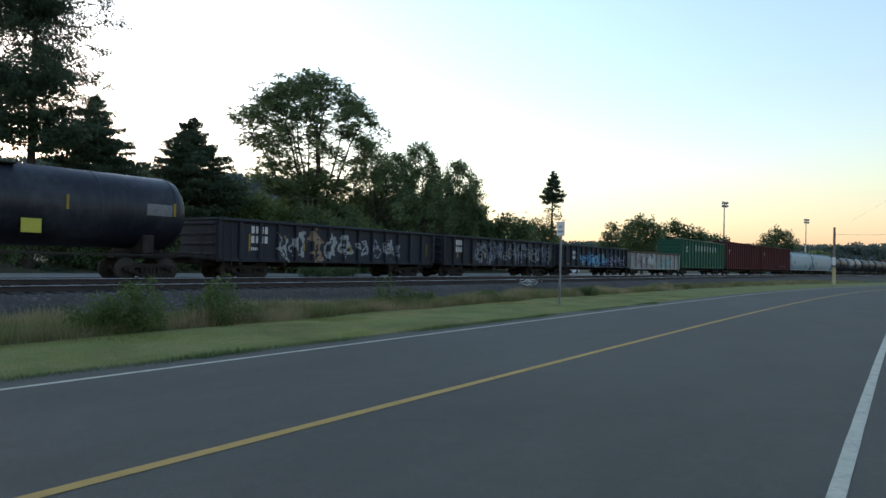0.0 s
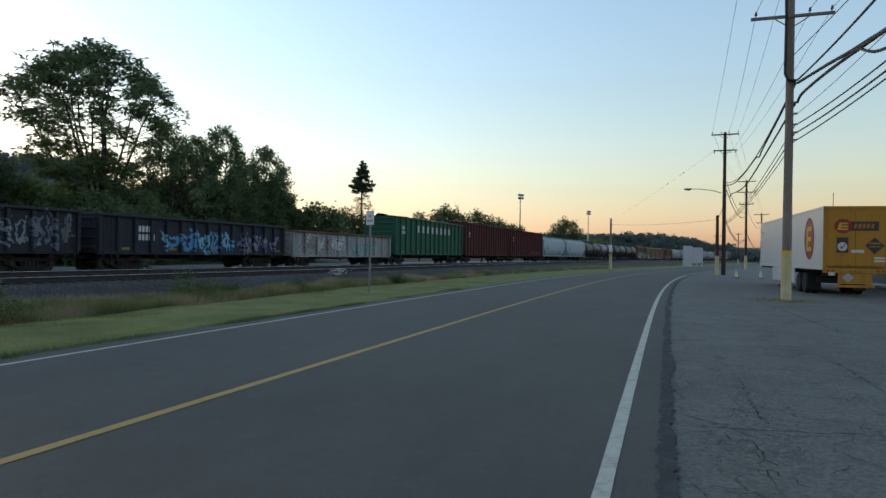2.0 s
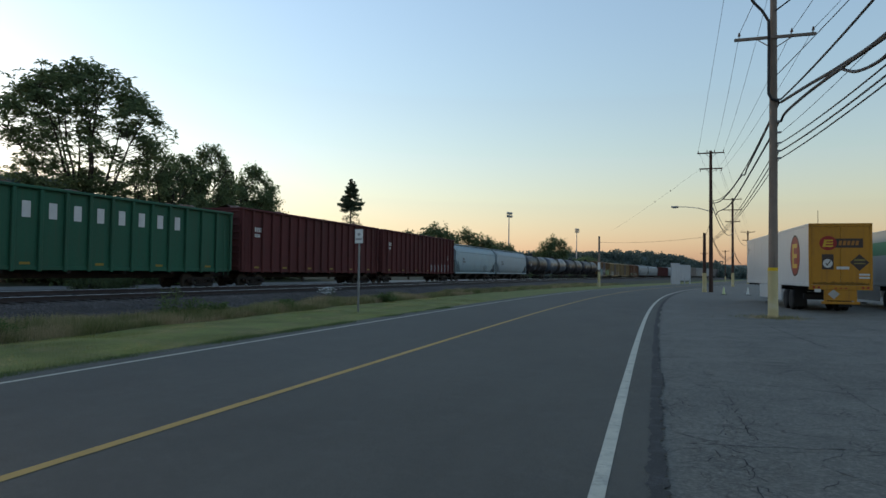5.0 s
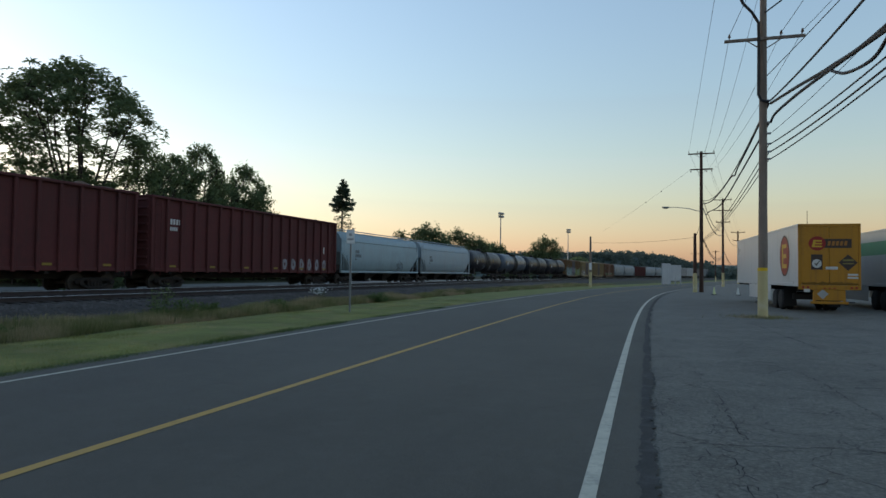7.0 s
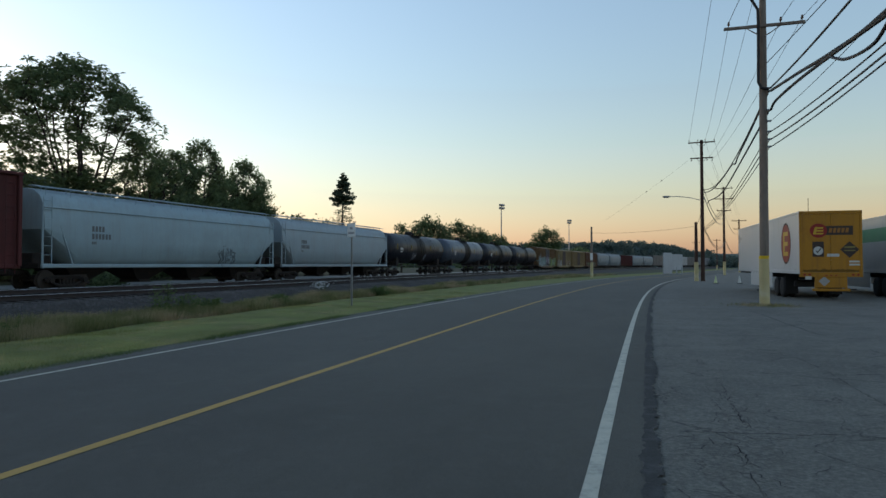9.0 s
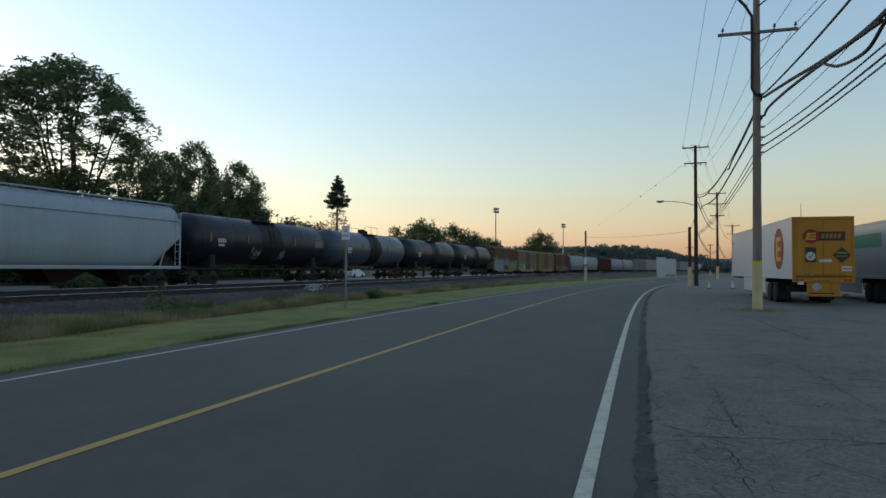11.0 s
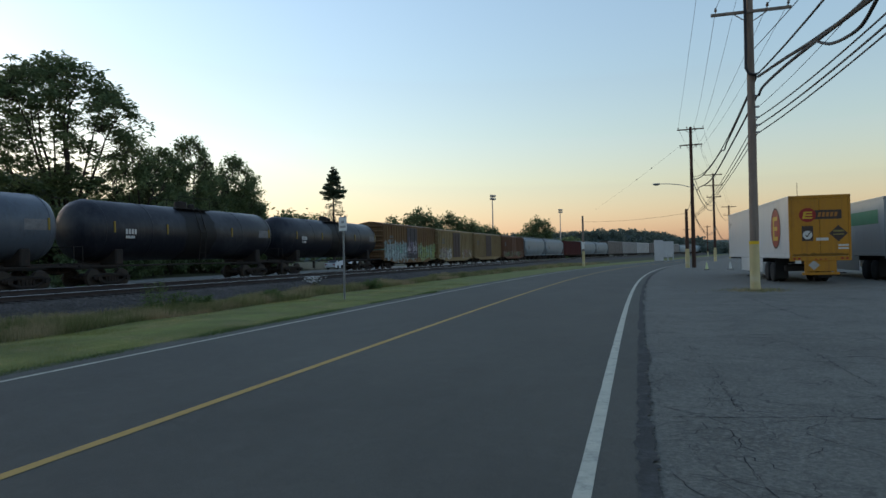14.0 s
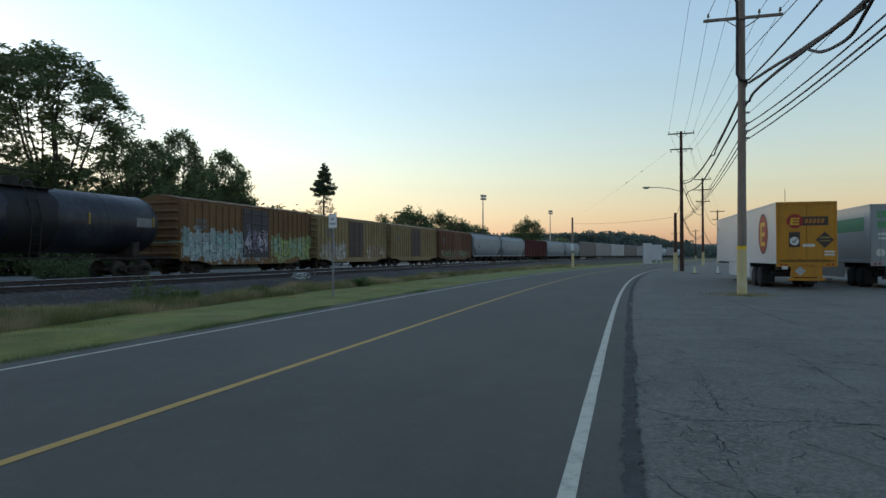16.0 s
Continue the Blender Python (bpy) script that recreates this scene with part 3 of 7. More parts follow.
# rails
RAIL_SECTION = [(-0.07, -0.16), (0.07, -0.16), (0.07, -0.145), (0.012, -0.125), (0.012, -0.045), (0.036, -0.035), (0.036, -0.006), (0.026, 0.0), (-0.026, 0.0), (-0.036, -0.006), (-0.036, -0.035), (-0.012, -0.045), (-0.012, -0.125), (-0.07, -0.145)]
S_RAIL = [-80 + 2.0 * i for i in range(150)] + [222 + 4.0 * i for i in range(90)]


def rail_track(centre, label, lift, tie_range, rise=0.0):
    """lift: how much the far rail stands above the near one; rise: the near rail's height above the other track."""
    t = tagged(new("rail_track"), label, "railway track", "railway tracks", "structure")
    for side, dz in ((-0.7525, lift), (0.7525, 0.0)):
        b = Build().sweep(RAIL_SECTION, [TRAIN.ring(s, centre + side, RAIL_Z - 0.03 + rise + dz) for s in S_RAIL])
        me = b.mesh("rail", [MAT_RAIL_RUST, MAT_RAIL])
        n = len(RAIL_SECTION)
        for i, p in enumerate(me.polygons):
            if i < (len(S_RAIL) - 1) * n and i % n in (6, 7, 8):
                p.material_index = 1
        part("rail", me, None, t)
    tie = Build().box(-1.3, 1.3, -0.115, 0.115, -0.18, 0.0, 0.015).mesh("tie", MAT_TIE)
    for i in range(tie_range[0], tie_range[1]):
        s = i * 0.55
        o = new("tie", tie)
        o.parent = t
        o.matrix_local = Matrix.Translation(TRAIN.at(s, centre, RAIL_Z - 0.185 + rise + lift / 2)) @ Matrix.Rotation(-TRAIN.heading(s) + rng.normal() * 0.012, 4, "Z") @ Matrix.Rotation(math.asin(lift / 1.505), 4, "Y")
    return t


rail_track(CENTRE_NEAR, "empty railway track with polished steel rails on ballast", 0.13, (0, 200), 0.17)
rail_track(CENTRE_TRAIN, "railway track with polished rails under a freight train", 0.0, (0, 120))


# ---- railway cars ----
def bogie_meshes():
    w = Build()
    for y in (-0.7525, 0.7525):
        s = 1 if y > 0 else -1
        prof = [(0.1, 0.07), (0.42, 0.065), (0.455, 0.05), (0.455, -0.055), (0.49, -0.065), (0.49, -0.085), (0.4, -0.085), (0.37, -0.03), (0.17, -0.015), (0.13, -0.09), (0.1, -0.09)]
        w.lathe([(r, y + s * h) for r, h in prof], 20, "y")
    w.lathe([(0.085, -1.02), (0.085, 1.02)], 10, "y")
    f = Build()
    f.tube([(-1.15, 0, 0.47), (-0.62, 0, 0.60), (0.62, 0, 0.60), (1.15, 0, 0.47)], [0.09, 0.1, 0.1, 0.09], 6)
    f.tube([(-0.95, 0, 0.42), (-0.4, 0, 0.2), (0.4, 0, 0.2), (0.95, 0, 0.42)], [0.07, 0.085, 0.085, 0.07], 6)
    for x in (-0.89, 0.89):
        f.box(x - 0.17, x + 0.17, -0.11, 0.11, 0.34, 0.6, 0.04)
        f.lathe([(0.12, -0.2), (0.12, 0.2)], 10, "y", Matrix.Translation((x, 0, 0.455)))
    for x in (-0.33, 0.33):
        f.tube([(x, 0, 0.18), (x * 1.15, 0, 0.6)], 0.055, 6)
    for x in (-0.17, 0.0, 0.17):
        f.tube([(x, 0, 0.2), (x, 0, 0.6)], 0.07, 8)
    t = Build().box(-0.2, 0.2, -1.05, 1.05, 0.45, 0.68, 0.04)
    t.box(-1.05, 1.05, -0.25, -0.12, 0.5, 0.6, 0.02)
    t.box(-1.05, 1.05, 0.12, 0.25, 0.5, 0.6, 0.02)
    return t.mesh("truck", MAT_RUNGEAR, True), w.mesh("wheelset", MAT_WHEEL, True), f.mesh("side_frame", MAT_RUNGEAR, True)


TRUCK_MESH, WHEEL_MESH, FRAME_MESH = bogie_meshes()
AXLES = [[], []]


def running_gear(car, half, inset=2.2):
    for x in (-half + inset, half - inset):
        t = new("truck", TRUCK_MESH)
        t.parent = car
        t.location = (x, 0, 0)
        for y in (-1.0, 1.0):
            sf = new("side_frame", FRAME_MESH)
            sf.parent = t
            sf.location = (0, y, 0)
        for i, ax in enumerate((-0.89, 0.89)):
            w = new("wheelset", WHEEL_MESH)
            w.parent = t
            w.location = (ax, 0, 0.455)
            AXLES[i].append(w)
    for s in (-1, 1):
        c = Build().box(-0.3, 0.62, -0.1, 0.1, 0.72, 0.92, 0.03).box(0.45, 0.7, -0.16, 0.12, 0.68, 0.96, 0.05)
        m = Matrix.Diagonal((s, s, 1, 1))
        c.v = [tuple(m @ Vector(p) + Vector((s * half, 0, 0))) for p in c.v]
        part("coupler", c, MAT_RUNGEAR, car)


def ladder(car, x, y0, z0, z1, mat, name="ladder", along="y", n=6, wid=0.42):
    b = Build()
    dv = Vector((0, wid, 0)) if along == "y" else Vector((wid, 0, 0))
    o = Vector((x, y0, z0))
    for k in (0, 1):
        b.tube([o + dv * k, o + dv * k + Vector((0, 0, z1 - z0))], 0.02, 5)
    for i in range(n):
        z = (z1 - z0) * (i + 0.5) / n
        b.tube([o + Vector((0, 0, z)), o + dv + Vector((0, 0, z))], 0.014, 5)
    part(name, b, mat, car)


def bars(car, x, z, rows, y, mat=None, h=0.2, name="stencil", label="white stencilled marks"):
    """Unreadable stencilled marks: rows of short bars. rows: (count, height, gap below)."""
    b = Build()
    for cnt, hh, gap in rows:
        for i in range(cnt):
            b.box(x + i * hh * 0.75, x + i * hh * 0.75 + hh * 0.5, y - 0.006, y, z - hh, z, 0)
        z -= hh + gap
    tagged(part(name, b, mat or MAT_MARK, car, label, False), kind="stuff")


def tank_car(L, mat, label, panel=True, saddle=None):
    car = thing("tank_car", label, "railway car", "cars of the freight train")
    h = L / 2 - 0.45
    R, zc, e = 1.55, 2.87, 0.75
    prof = [(0.02, -h + 0.25), (R * 0.45, -h + 0.32), (R * 0.75, -h + 0.5), (R * 0.93, -h + 0.74), (R, -h + 1.05)]
    n = 7
    mid = [(R, -h + 1.05 + (2 * h - 2.1) * i / n) for i in range(1, n)]
    body = Build().lathe(prof + mid + [(r, -x) for r, x in prof[::-1]], 40, "x", Matrix.Translation((0, 0, zc)))
    part("shell", body, mat, car)
    for x in (-h + 1.1, -h + 4.2, h - 4.2, h - 1.1):
        bands = Build().lathe([(R + 0.006, x - 0.03), (R + 0.012, x - 0.02), (R + 0.012, x + 0.02), (R + 0.006, x + 0.03)], 40, "x", Matrix.Translation((0, 0, zc)))
        part("weld_band", bands, mat, car)
    for s in (-1, 1):
        sill = Build().box(-0.3, 3.2, -0.28, 0.28, 0.9, 1.22, 0.03).box(-0.3, 0.4, -1.45, 1.45, 1.0, 1.12, 0.02).box(2.0, 2.5, -1.3, 1.3, 1.1, 1.9, 0.05)
        m = Matrix.Diagonal((-s, -s, 1, 1))
        sill.v = [tuple(m @ Vector(p) + Vector((s * (h + 0.1), 0, 0))) for p in sill.v]
        part("stub_sill", sill, MAT_RUNGEAR, car)
        rail = Build()
        x = s * (h + 0.2)
        rail.tube([(x, -1.4, 1.05), (x, -1.4, 2.0), (x, 1.4, 2.0), (x, 1.4, 1.05)], 0.022, 6)
        part("hand_rail", rail, MAT_RUNGEAR, car)
    walk_board = Build().box(-h + 0.2, h - 0.2, -1.5, -1.36, 1.02, 1.1, 0.01)
    part("side_sill", walk_board, MAT_RUNGEAR, car)
    dome = Build().lathe([(0.36, 0), (0.36, 0.34), (0.33, 0.4), (0.05, 0.44)], 16, "z", Matrix.Translation((0, 0, zc + R - 0.05)))
    dome.lathe([(0.2, 0), (0.2, 0.3), (0.05, 0.34)], 12, "z", Matrix.Translation((0.9, 0, zc + R - 0.05)))
    part("manway", dome, MAT_RUNGEAR, car)
    plat = Build().box(-1.3, 1.4, -1.0, 1.0, zc + R - 0.16, zc + R - 0.1, 0.01)
    part("top_platform", plat, MAT_RUNGEAR, car)
    for y in (-1.0, 1.0):
        guard = Build().tube([(-1.3, y, zc + R - 0.1), (-1.3, y, zc + R + 0.55), (1.4, y, zc + R + 0.55), (1.4, y, zc + R - 0.1)], 0.02, 5)
        guard.tube([(0, y, zc + R - 0.1), (0, y, zc + R + 0.55)], 0.018, 5)
        part("guard_rail", guard, MAT_RUNGEAR, car)
    lad = Build()
    for y in (-1,):
        for x in (-0.25, 0.25):
            lad.tube([(x, y * 1.5, 1.1), (x, y * 1.68, zc), (x, y * 1.25, zc + 1.25), (x, y * 0.95, zc + R)], 0.022, 5)
        for i in range(8):
            z = 1.3 + i * 0.4
            yy = -1.62 if z < 3.3 else -1.62 + (z - 3.3) * 0.42
            lad.tube([(-0.25, yy, z), (0.25, yy, z)], 0.014, 5)
    part("ladder", lad, MAT_RUNGEAR, car)
    if saddle:
        rows = []
        for i in range(7):
            x = -1.25 + i * 0.42
            rows.append([Vector((x + 0.25 * noise.noise((i * 2.0, a * 0.3, L)), -math.cos(radians(a)) * (R + 0.014), zc + math.sin(radians(a)) * (R + 0.014))) for a in range(-85, 100, 10)])
        part("spill_stain", Build().sheet(rows), saddle, car, "dark product stain below the hatch")
    for x in (-h + 1.6, -h * 0.35, h * 0.35, h - 1.2):
        part("reflector", Build().box(x - 0.05, x + 0.05, -R - 0.02, -R + 0.02, zc - 0.15, zc + 0.4, 0), MAT_REFLECT, car, "", False)
    if panel:
        p = []
        for a in (-16, -8, 0, 8):
            p.append([Vector((x, -math.cos(radians(a)) * (R + 0.012), zc + 0.1 + math.sin(radians(a)) * (R + 0.012))) for x in (h - 2.4, h - 1.3)])
        part("data_panel", Build().sheet(p), MAT_MARK_GREY, car, "grey stencilled data panel")
    bars(car, -h + 2.3, zc + 0.05, ((4, 0.26, 0.08), (6, 0.14, 0.06)), -R - 0.006, h=0.2)
    running_gear(car, h, 1.9)
    return car


def gondola(L, height, mat, label, ribs=14, hopper_bottom=False, cargo=None, base=0.95, rim=None, upright=False):
    car = thing("gondola_car", label, "railway car", "cars of the freight train")
    h = L / 2 - 0.5
    w = 1.42
    for s, nm in ((-1, "side_wall"), (1, "side_wall")):
        b = Build().box(-h, h, s * w - 0.03, s * w + 0.03, base, height, 0.01)
        part(nm, b, mat, car)
    for s in (-1, 1):
        b = Build().box(s * h - 0.04, s * h + 0.04, -w, w, base, height, 0.01)
        part("end_wall", b, mat, car)
        nb = max(3, int((height - base) / 0.42))
        for i in range(nb):
            z = base + (height - base) * (i + 0.5) / nb
            part("end_rib", Build().box(s * h - 0.1, s * h + 0.1, -w + 0.05, w - 0.05, z - 0.07, z + 0.07, 0.03), mat, car)
    deep = 0.19
    for s in (-1, 1):
        y0, y1 = sorted((s * (w + 0.028), s * (w + deep)))
        for i in range(ribs + 1):
            x = -h + 0.08 + (2 * h - 0.16) * i / ribs
            part("side_post", Build().box(x - 0.085, x + 0.085, y0, y1, base - (0.16 if hopper_bottom and 0 < i < ribs else 0.0), height - 0.1, 0.03), mat, car)
    top = Build()
    for s in (-1, 1):
        y0, y1 = sorted((s * (w - 0.06), s * (w + deep + 0.02)))
        top.box(-h - 0.05, h + 0.05, y0, y1, height - 0.12, height + 0.02, 0.03)
        top.box(s * h - 0.08, s * h + 0.08, -w, w, height - 0.1, height + 0.02, 0.03)
    part("top_chord", top, rim or mat, car)
    sill = Build()
    for s in (-1, 1):
        y0, y1 = sorted((s * (w - 0.02), s * (w + 0.09)))
        sill.box(-h, h, y0, y1, base - 0.1, base + 0.08, 0.02)
    part("side_sill", sill, mat, car)
    fl = Build().box(-h, h, -w, w, base - 0.06, base + 0.02, 0).box(-h, h, -0.25, 0.25, 0.62, base, 0.02)
    for i in range(6):
        x = -h + 2 * h * (i + 0.5) / 6
        fl.box(x - 0.1, x + 0.1, -w, w, base - 0.25, base - 0.05, 0.02)
    part("underframe", fl, MAT_RUNGEAR, car)
    for s in (-1, 1):
        ladder(car, s * (h - 0.5) - 0.2, -w - 0.13, base - 0.3, height - 0.2, mat, along="x", n=max(4, int(height * 1.7)))
    pitch = (2 * h - 0.16) / ribs
    for k, i in enumerate(range(1, ribs, 3)):
        x = -h + 0.08 + pitch * (i + 0.5)
        if upright:
            tall = 0.62 if k in (0, 4) else 0.3
            part("reflector", Build().box(x - 0.05, x + 0.05, -w - 0.046, -w - 0.034, 1.55 - tall * 0.3, 1.55 + tall, 0), MAT_REFLECT, car, "", False)
        else:
            part("reflector", Build().box(x - 0.24, x + 0.24, -w - 0.046, -w - 0.034, base + 0.14, base + 0.25, 0), MAT_REFLECT, car, "", False)
    if cargo:
        rg = np.random.default_rng(int(L * 100))
        rows = []
        for i in range(60):
            x = -h + 0.1 + (2 * h - 0.2) * i / 59
            rows.append([Vector((x, y, height - 0.12 + 0.3 * noise.noise((x * 0.9, y * 1.2, L)) + (0.25 if abs(y) < 0.9 else 0))) for y in (-w + 0.05, -0.9, -0.3, 0.3, 0.9, w - 0.05)])
        part("load", Build().sheet(rows), cargo, car, "heaped scrap load")
    running_gear(car, h, 2.0)
    return car


def hopper_car(L, mat, label, height=4.72):
    car = thing("hopper_car", label, "railway car", "cars of the freight train")
    h = L / 2 - 0.5
    # rounded, bulging side section
    sec = [(-1.25, 1.12), (-1.47, 1.5), (-1.53, 2.3), (-1.53, 3.2), (-1.45, 3.8), (-1.22, 4.25), (-0.85, 4.5), (-0.4, 4.6), (0.4, 4.6), (0.85, 4.5), (1.22, 4.25), (1.45, 3.8), (1.53, 3.2), (1.53, 2.3), (1.47, 1.5), (1.25, 1.12)]
    a, u = Vector((0, 1, 0)), Vector((0, 0, 1))
    body = Build()
    rings = []
    for x, low in ((-h + 0.1, 2.75), (-h + 1.9, 1.15), (h - 1.9, 1.15), (h - 0.1, 2.75)):
        rings.append((x, low))
    n = len(sec)
    vs, fs = [], []
    for x, low in rings:
        vs += [(x, y, max(z, low)) for y, z in sec]
    for i in range(3):
        for k in range(n):
            l = (k + 1) % n
            fs.append((i * n + k, (i + 1) * n + k, (i + 1) * n + l, i * n + l))
    fs.append(tuple(range(n)))
    fs.append(tuple(3 * n + k for k in range(n))[::-1])
    body.add(vs, fs)
    part("body", body, mat, car)
    crease = Build()
    for s in (-1, 1):
        crease.tube([(-h + 0.1, s * 1.49, 3.72), (h - 0.1, s * 1.49, 3.72)], 0.035, 6)
        y0, y1 = sorted((s * 1.4, s * 1.56))
        crease.box(-h, h, y0, y1, 1.02, 1.2, 0.03)
    part("side_sill", crease, mat, car)
    corner = Build()
    for sx in (-1, 1):
        for sy in (-1, 1):
            x = sx * (h - 0.05)
            part("corner_post", Build().tube([(x, sy * 1.48, 1.1), (x, sy * 1.48, 3.9)], 0.05, 6), mat, car)
            corner = Build().tube([(sx * (h - 1.6), sy * 1.5, 1.15), (sx * (h - 0.9), sy * 1.5, 2.9)], 0.04, 6)
            part("corner_brace", corner, mat, car)
    for sx in (-1, 1):
        ladder(car, sx * (h - 0.25) - 0.2, -1.52, 1.0, 4.2, mat, along="x", n=8)
        endf = Build().box(sx * h - 0.06, sx * h + 0.06, -1.4, 1.4, 1.0, 1.25, 0.02).box(sx * (h - 0.5) - 0.45, sx * (h - 0.5) + 0.45, -0.9, 0.9, 1.1, 1.7, 0.05)
        part("end_platform", endf, MAT_RUNGEAR, car)
    run = Build()
    for s in (-1, 1):
        y0, y1 = sorted((s * 0.62, s * 0.92))
        run.box(-h, h, y0, y1, 4.66, 4.71, 0.01)
        for i in range(14):
            x = -h + 0.4 + (2 * h - 0.8) * i / 13
            run.tube([(x, s * 0.9, 4.45), (x, s * 0.9, 4.7)], 0.02, 5)
            run.tube([(x, s * 1.2, 4.25), (x, s * 1.2, 4.62)], 0.014, 4)
        run.tube([(-h, s * 1.2, 4.62), (h, s * 1.2, 4.62)], 0.016, 5)
    part("running_board", run, mat, car)
    for i in range(4):
        x = -h + 2.9 + (2 * h - 5.8) * i / 3
        hop = Build()
        hop.add([(x - 1.5, -1.2, 1.15), (x + 1.5, -1.2, 1.15), (x + 1.5, 1.2, 1.15), (x - 1.5, 1.2, 1.15), (x - 0.35, -0.5, 0.35), (x + 0.35, -0.5, 0.35), (x + 0.35, 0.5, 0.35), (x - 0.35, 0.5, 0.35)],
                [(0, 1, 5, 4), (1, 2, 6, 5), (2, 3, 7, 6), (3, 0, 4, 7), (4, 5, 6, 7), (3, 2, 1, 0)])
        hop.box(x - 0.4, x + 0.4, -0.7, 0.7, 0.25, 0.38, 0.02)
        part("discharge_gate", hop, MAT_RUNGEAR, car)
    bars(car, -h + 2.6, 3.0, ((4, 0.26, 0.1), (6, 0.26, 0.12), (3, 0.12, 0.1)), -1.535, MAT_INK)
    running_gear(car, h, 1.7)
    return car


def boxcar(L, mat, label, door_mat, height=4.7, ribs=9, roof=None, door_w=3.0):
    car = thing("box_car", label, "railway car", "cars of the freight train")
    h = L / 2 - 0.55
    w = 1.45
    body = Build().box(-h, h, -w, w, 1.0, height - 0.35, 0.015)
    part("body", body, mat, car)
    rf = Build()
    rows = []
    for i in range(21):
        x = -h - 0.03 + (2 * h + 0.06) * i / 20
        up = 0.03 if i % 2 else 0.0
        rows.append([Vector((x, y, z + up)) for y, z in ((-w - 0.03, height - 0.36), (-w - 0.03, height - 0.28), (-w * 0.5, height - 0.1), (0, height), (w * 0.5, height - 0.1), (w + 0.03, height - 0.28), (w + 0.03, height - 0.36))])
    rf.sheet(rows)
    for r in (rows[0], rows[-1]):
        rf.add(r, [tuple(range(len(r)))])
    part("roof", rf, roof or mat, car)
    for s in (-1, 1):
        y0, y1 = sorted((s * (w - 0.01), s * (w + 0.075)))
        for i in range(ribs + 1):
            for half in (-1, 1):
                x0, x1 = door_w / 2 + 0.1, h - 0.06
                x = half * (x0 + (x1 - x0) * i / ribs)
                part("side_post", Build().box(x - 0.055, x + 0.055, y0, y1, 1.05, height - 0.42, 0.025), mat, car)
    for s in (-1, 1):
        for i in range(7):
            z = 1.3 + (height - 1.8) * i / 6
            part("end_rib", Build().box(s * h - 0.09, s * h + 0.09, -w + 0.08, w - 0.08, z - 0.11, z + 0.11, 0.07), mat, car)
    for s in (-1, 1):
        d = Build().box(-door_w / 2, door_w / 2, min(s * (w + 0.01), s * (w + 0.09)), max(s * (w + 0.01), s * (w + 0.09)), 1.08, height - 0.45, 0.02)
        door = part("sliding_door", d, door_mat, car)
        for i in range(5):
            z = 1.4 + (height - 2.2) * i / 4
            y0, y1 = sorted((s * (w + 0.08), s * (w + 0.125)))
            part("door_rib", Build().box(-door_w / 2 + 0.1, door_w / 2 - 0.1, y0, y1, z - 0.04, z + 0.04, 0.02), door_mat, door)
        for x in (-0.6, 0.6):
            part("lock_rod", Build().tube([(x, s * (w + 0.13), 1.1), (x, s * (w + 0.13), height - 0.5)], 0.022, 6), door_mat, door)
    sill = Build()
    for s in (-1, 1):
        y0, y1 = sorted((s * (w - 0.02), s * (w + 0.05)))
        sill.add([(-h, y0, 1.02), (-h, y0, 0.9), (-h * 0.78, y0, 0.86), (-h * 0.62, y0, 0.62), (h * 0.62, y0, 0.62), (h * 0.78, y0, 0.86), (h, y0, 0.9), (h, y0, 1.02),
                  (-h, y1, 1.02), (-h, y1, 0.9), (-h * 0.78, y1, 0.86), (-h * 0.62, y1, 0.62), (h * 0.62, y1, 0.62), (h * 0.78, y1, 0.86), (h, y1, 0.9), (h, y1, 1.02)],
                 [(0, 1, 2, 3, 4, 5, 6, 7), (15, 14, 13, 12, 11, 10, 9, 8), (1, 9, 10, 2), (2, 10, 11, 3), (3, 11, 12, 4), (4, 12, 13, 5), (5, 13, 14, 6), (0, 8, 9, 1), (7, 6, 14, 15), (0, 7, 15, 8)])
    part("side_sill", sill, mat, car)
    fr = Build().box(-h, h, -0.3, 0.3, 0.7, 1.0, 0.02).box(-2.2, -0.6, -1.0, 0.2, 0.5, 0.95, 0.05)
    part("underframe", fr, MAT_RUNGEAR, car)
    for s in (-1, 1):
        ladder(car, s * (h - 0.35) - 0.21, -w - 0.11, 0.75, height - 0.6, mat, along="x", n=8)
    bars(car, -h + 1.4, 3.4, ((5, 0.26, 0.1), (5, 0.26, 0.1)), -w - 0.082, MAT_INK)
    running_gear(car, h, 2.3)
    return car


def rack_car(L, mat, label, height=5.3):
    car = thing("auto_rack_car", label, "railway car", "cars of the freight train")
    h = L / 2 - 0.5
    part("body", Build().box(-h, h, -1.42, 1.42, 1.0, height - 0.3, 0.03), mat, car)
    rows = [[Vector((x, y, z)) for y, z in ((-1.5, height - 0.32), (-1.35, height - 0.08), (0, height), (1.35, height - 0.08), (1.5, height - 0.32))] for x in (-h - 0.03, h + 0.03)]
    part("roof", Build().sheet(rows), mat, car)
    for s in (-1, 1):
        y0, y1 = sorted((s * 1.41, s * 1.5))
        for i in range(17):
            x = -h + 0.06 + (2 * h - 0.12) * i / 16
            part("side_post", Build().box(x - 0.05, x + 0.05, y0, y1, 1.0, height - 0.34, 0.02), mat, car)
    part("underframe", Build().box(-h, h, -1.3, 1.3, 0.7, 1.0, 0.03), MAT_RUNGEAR, car)
    running_gear(car, h, 2.4)
    return car


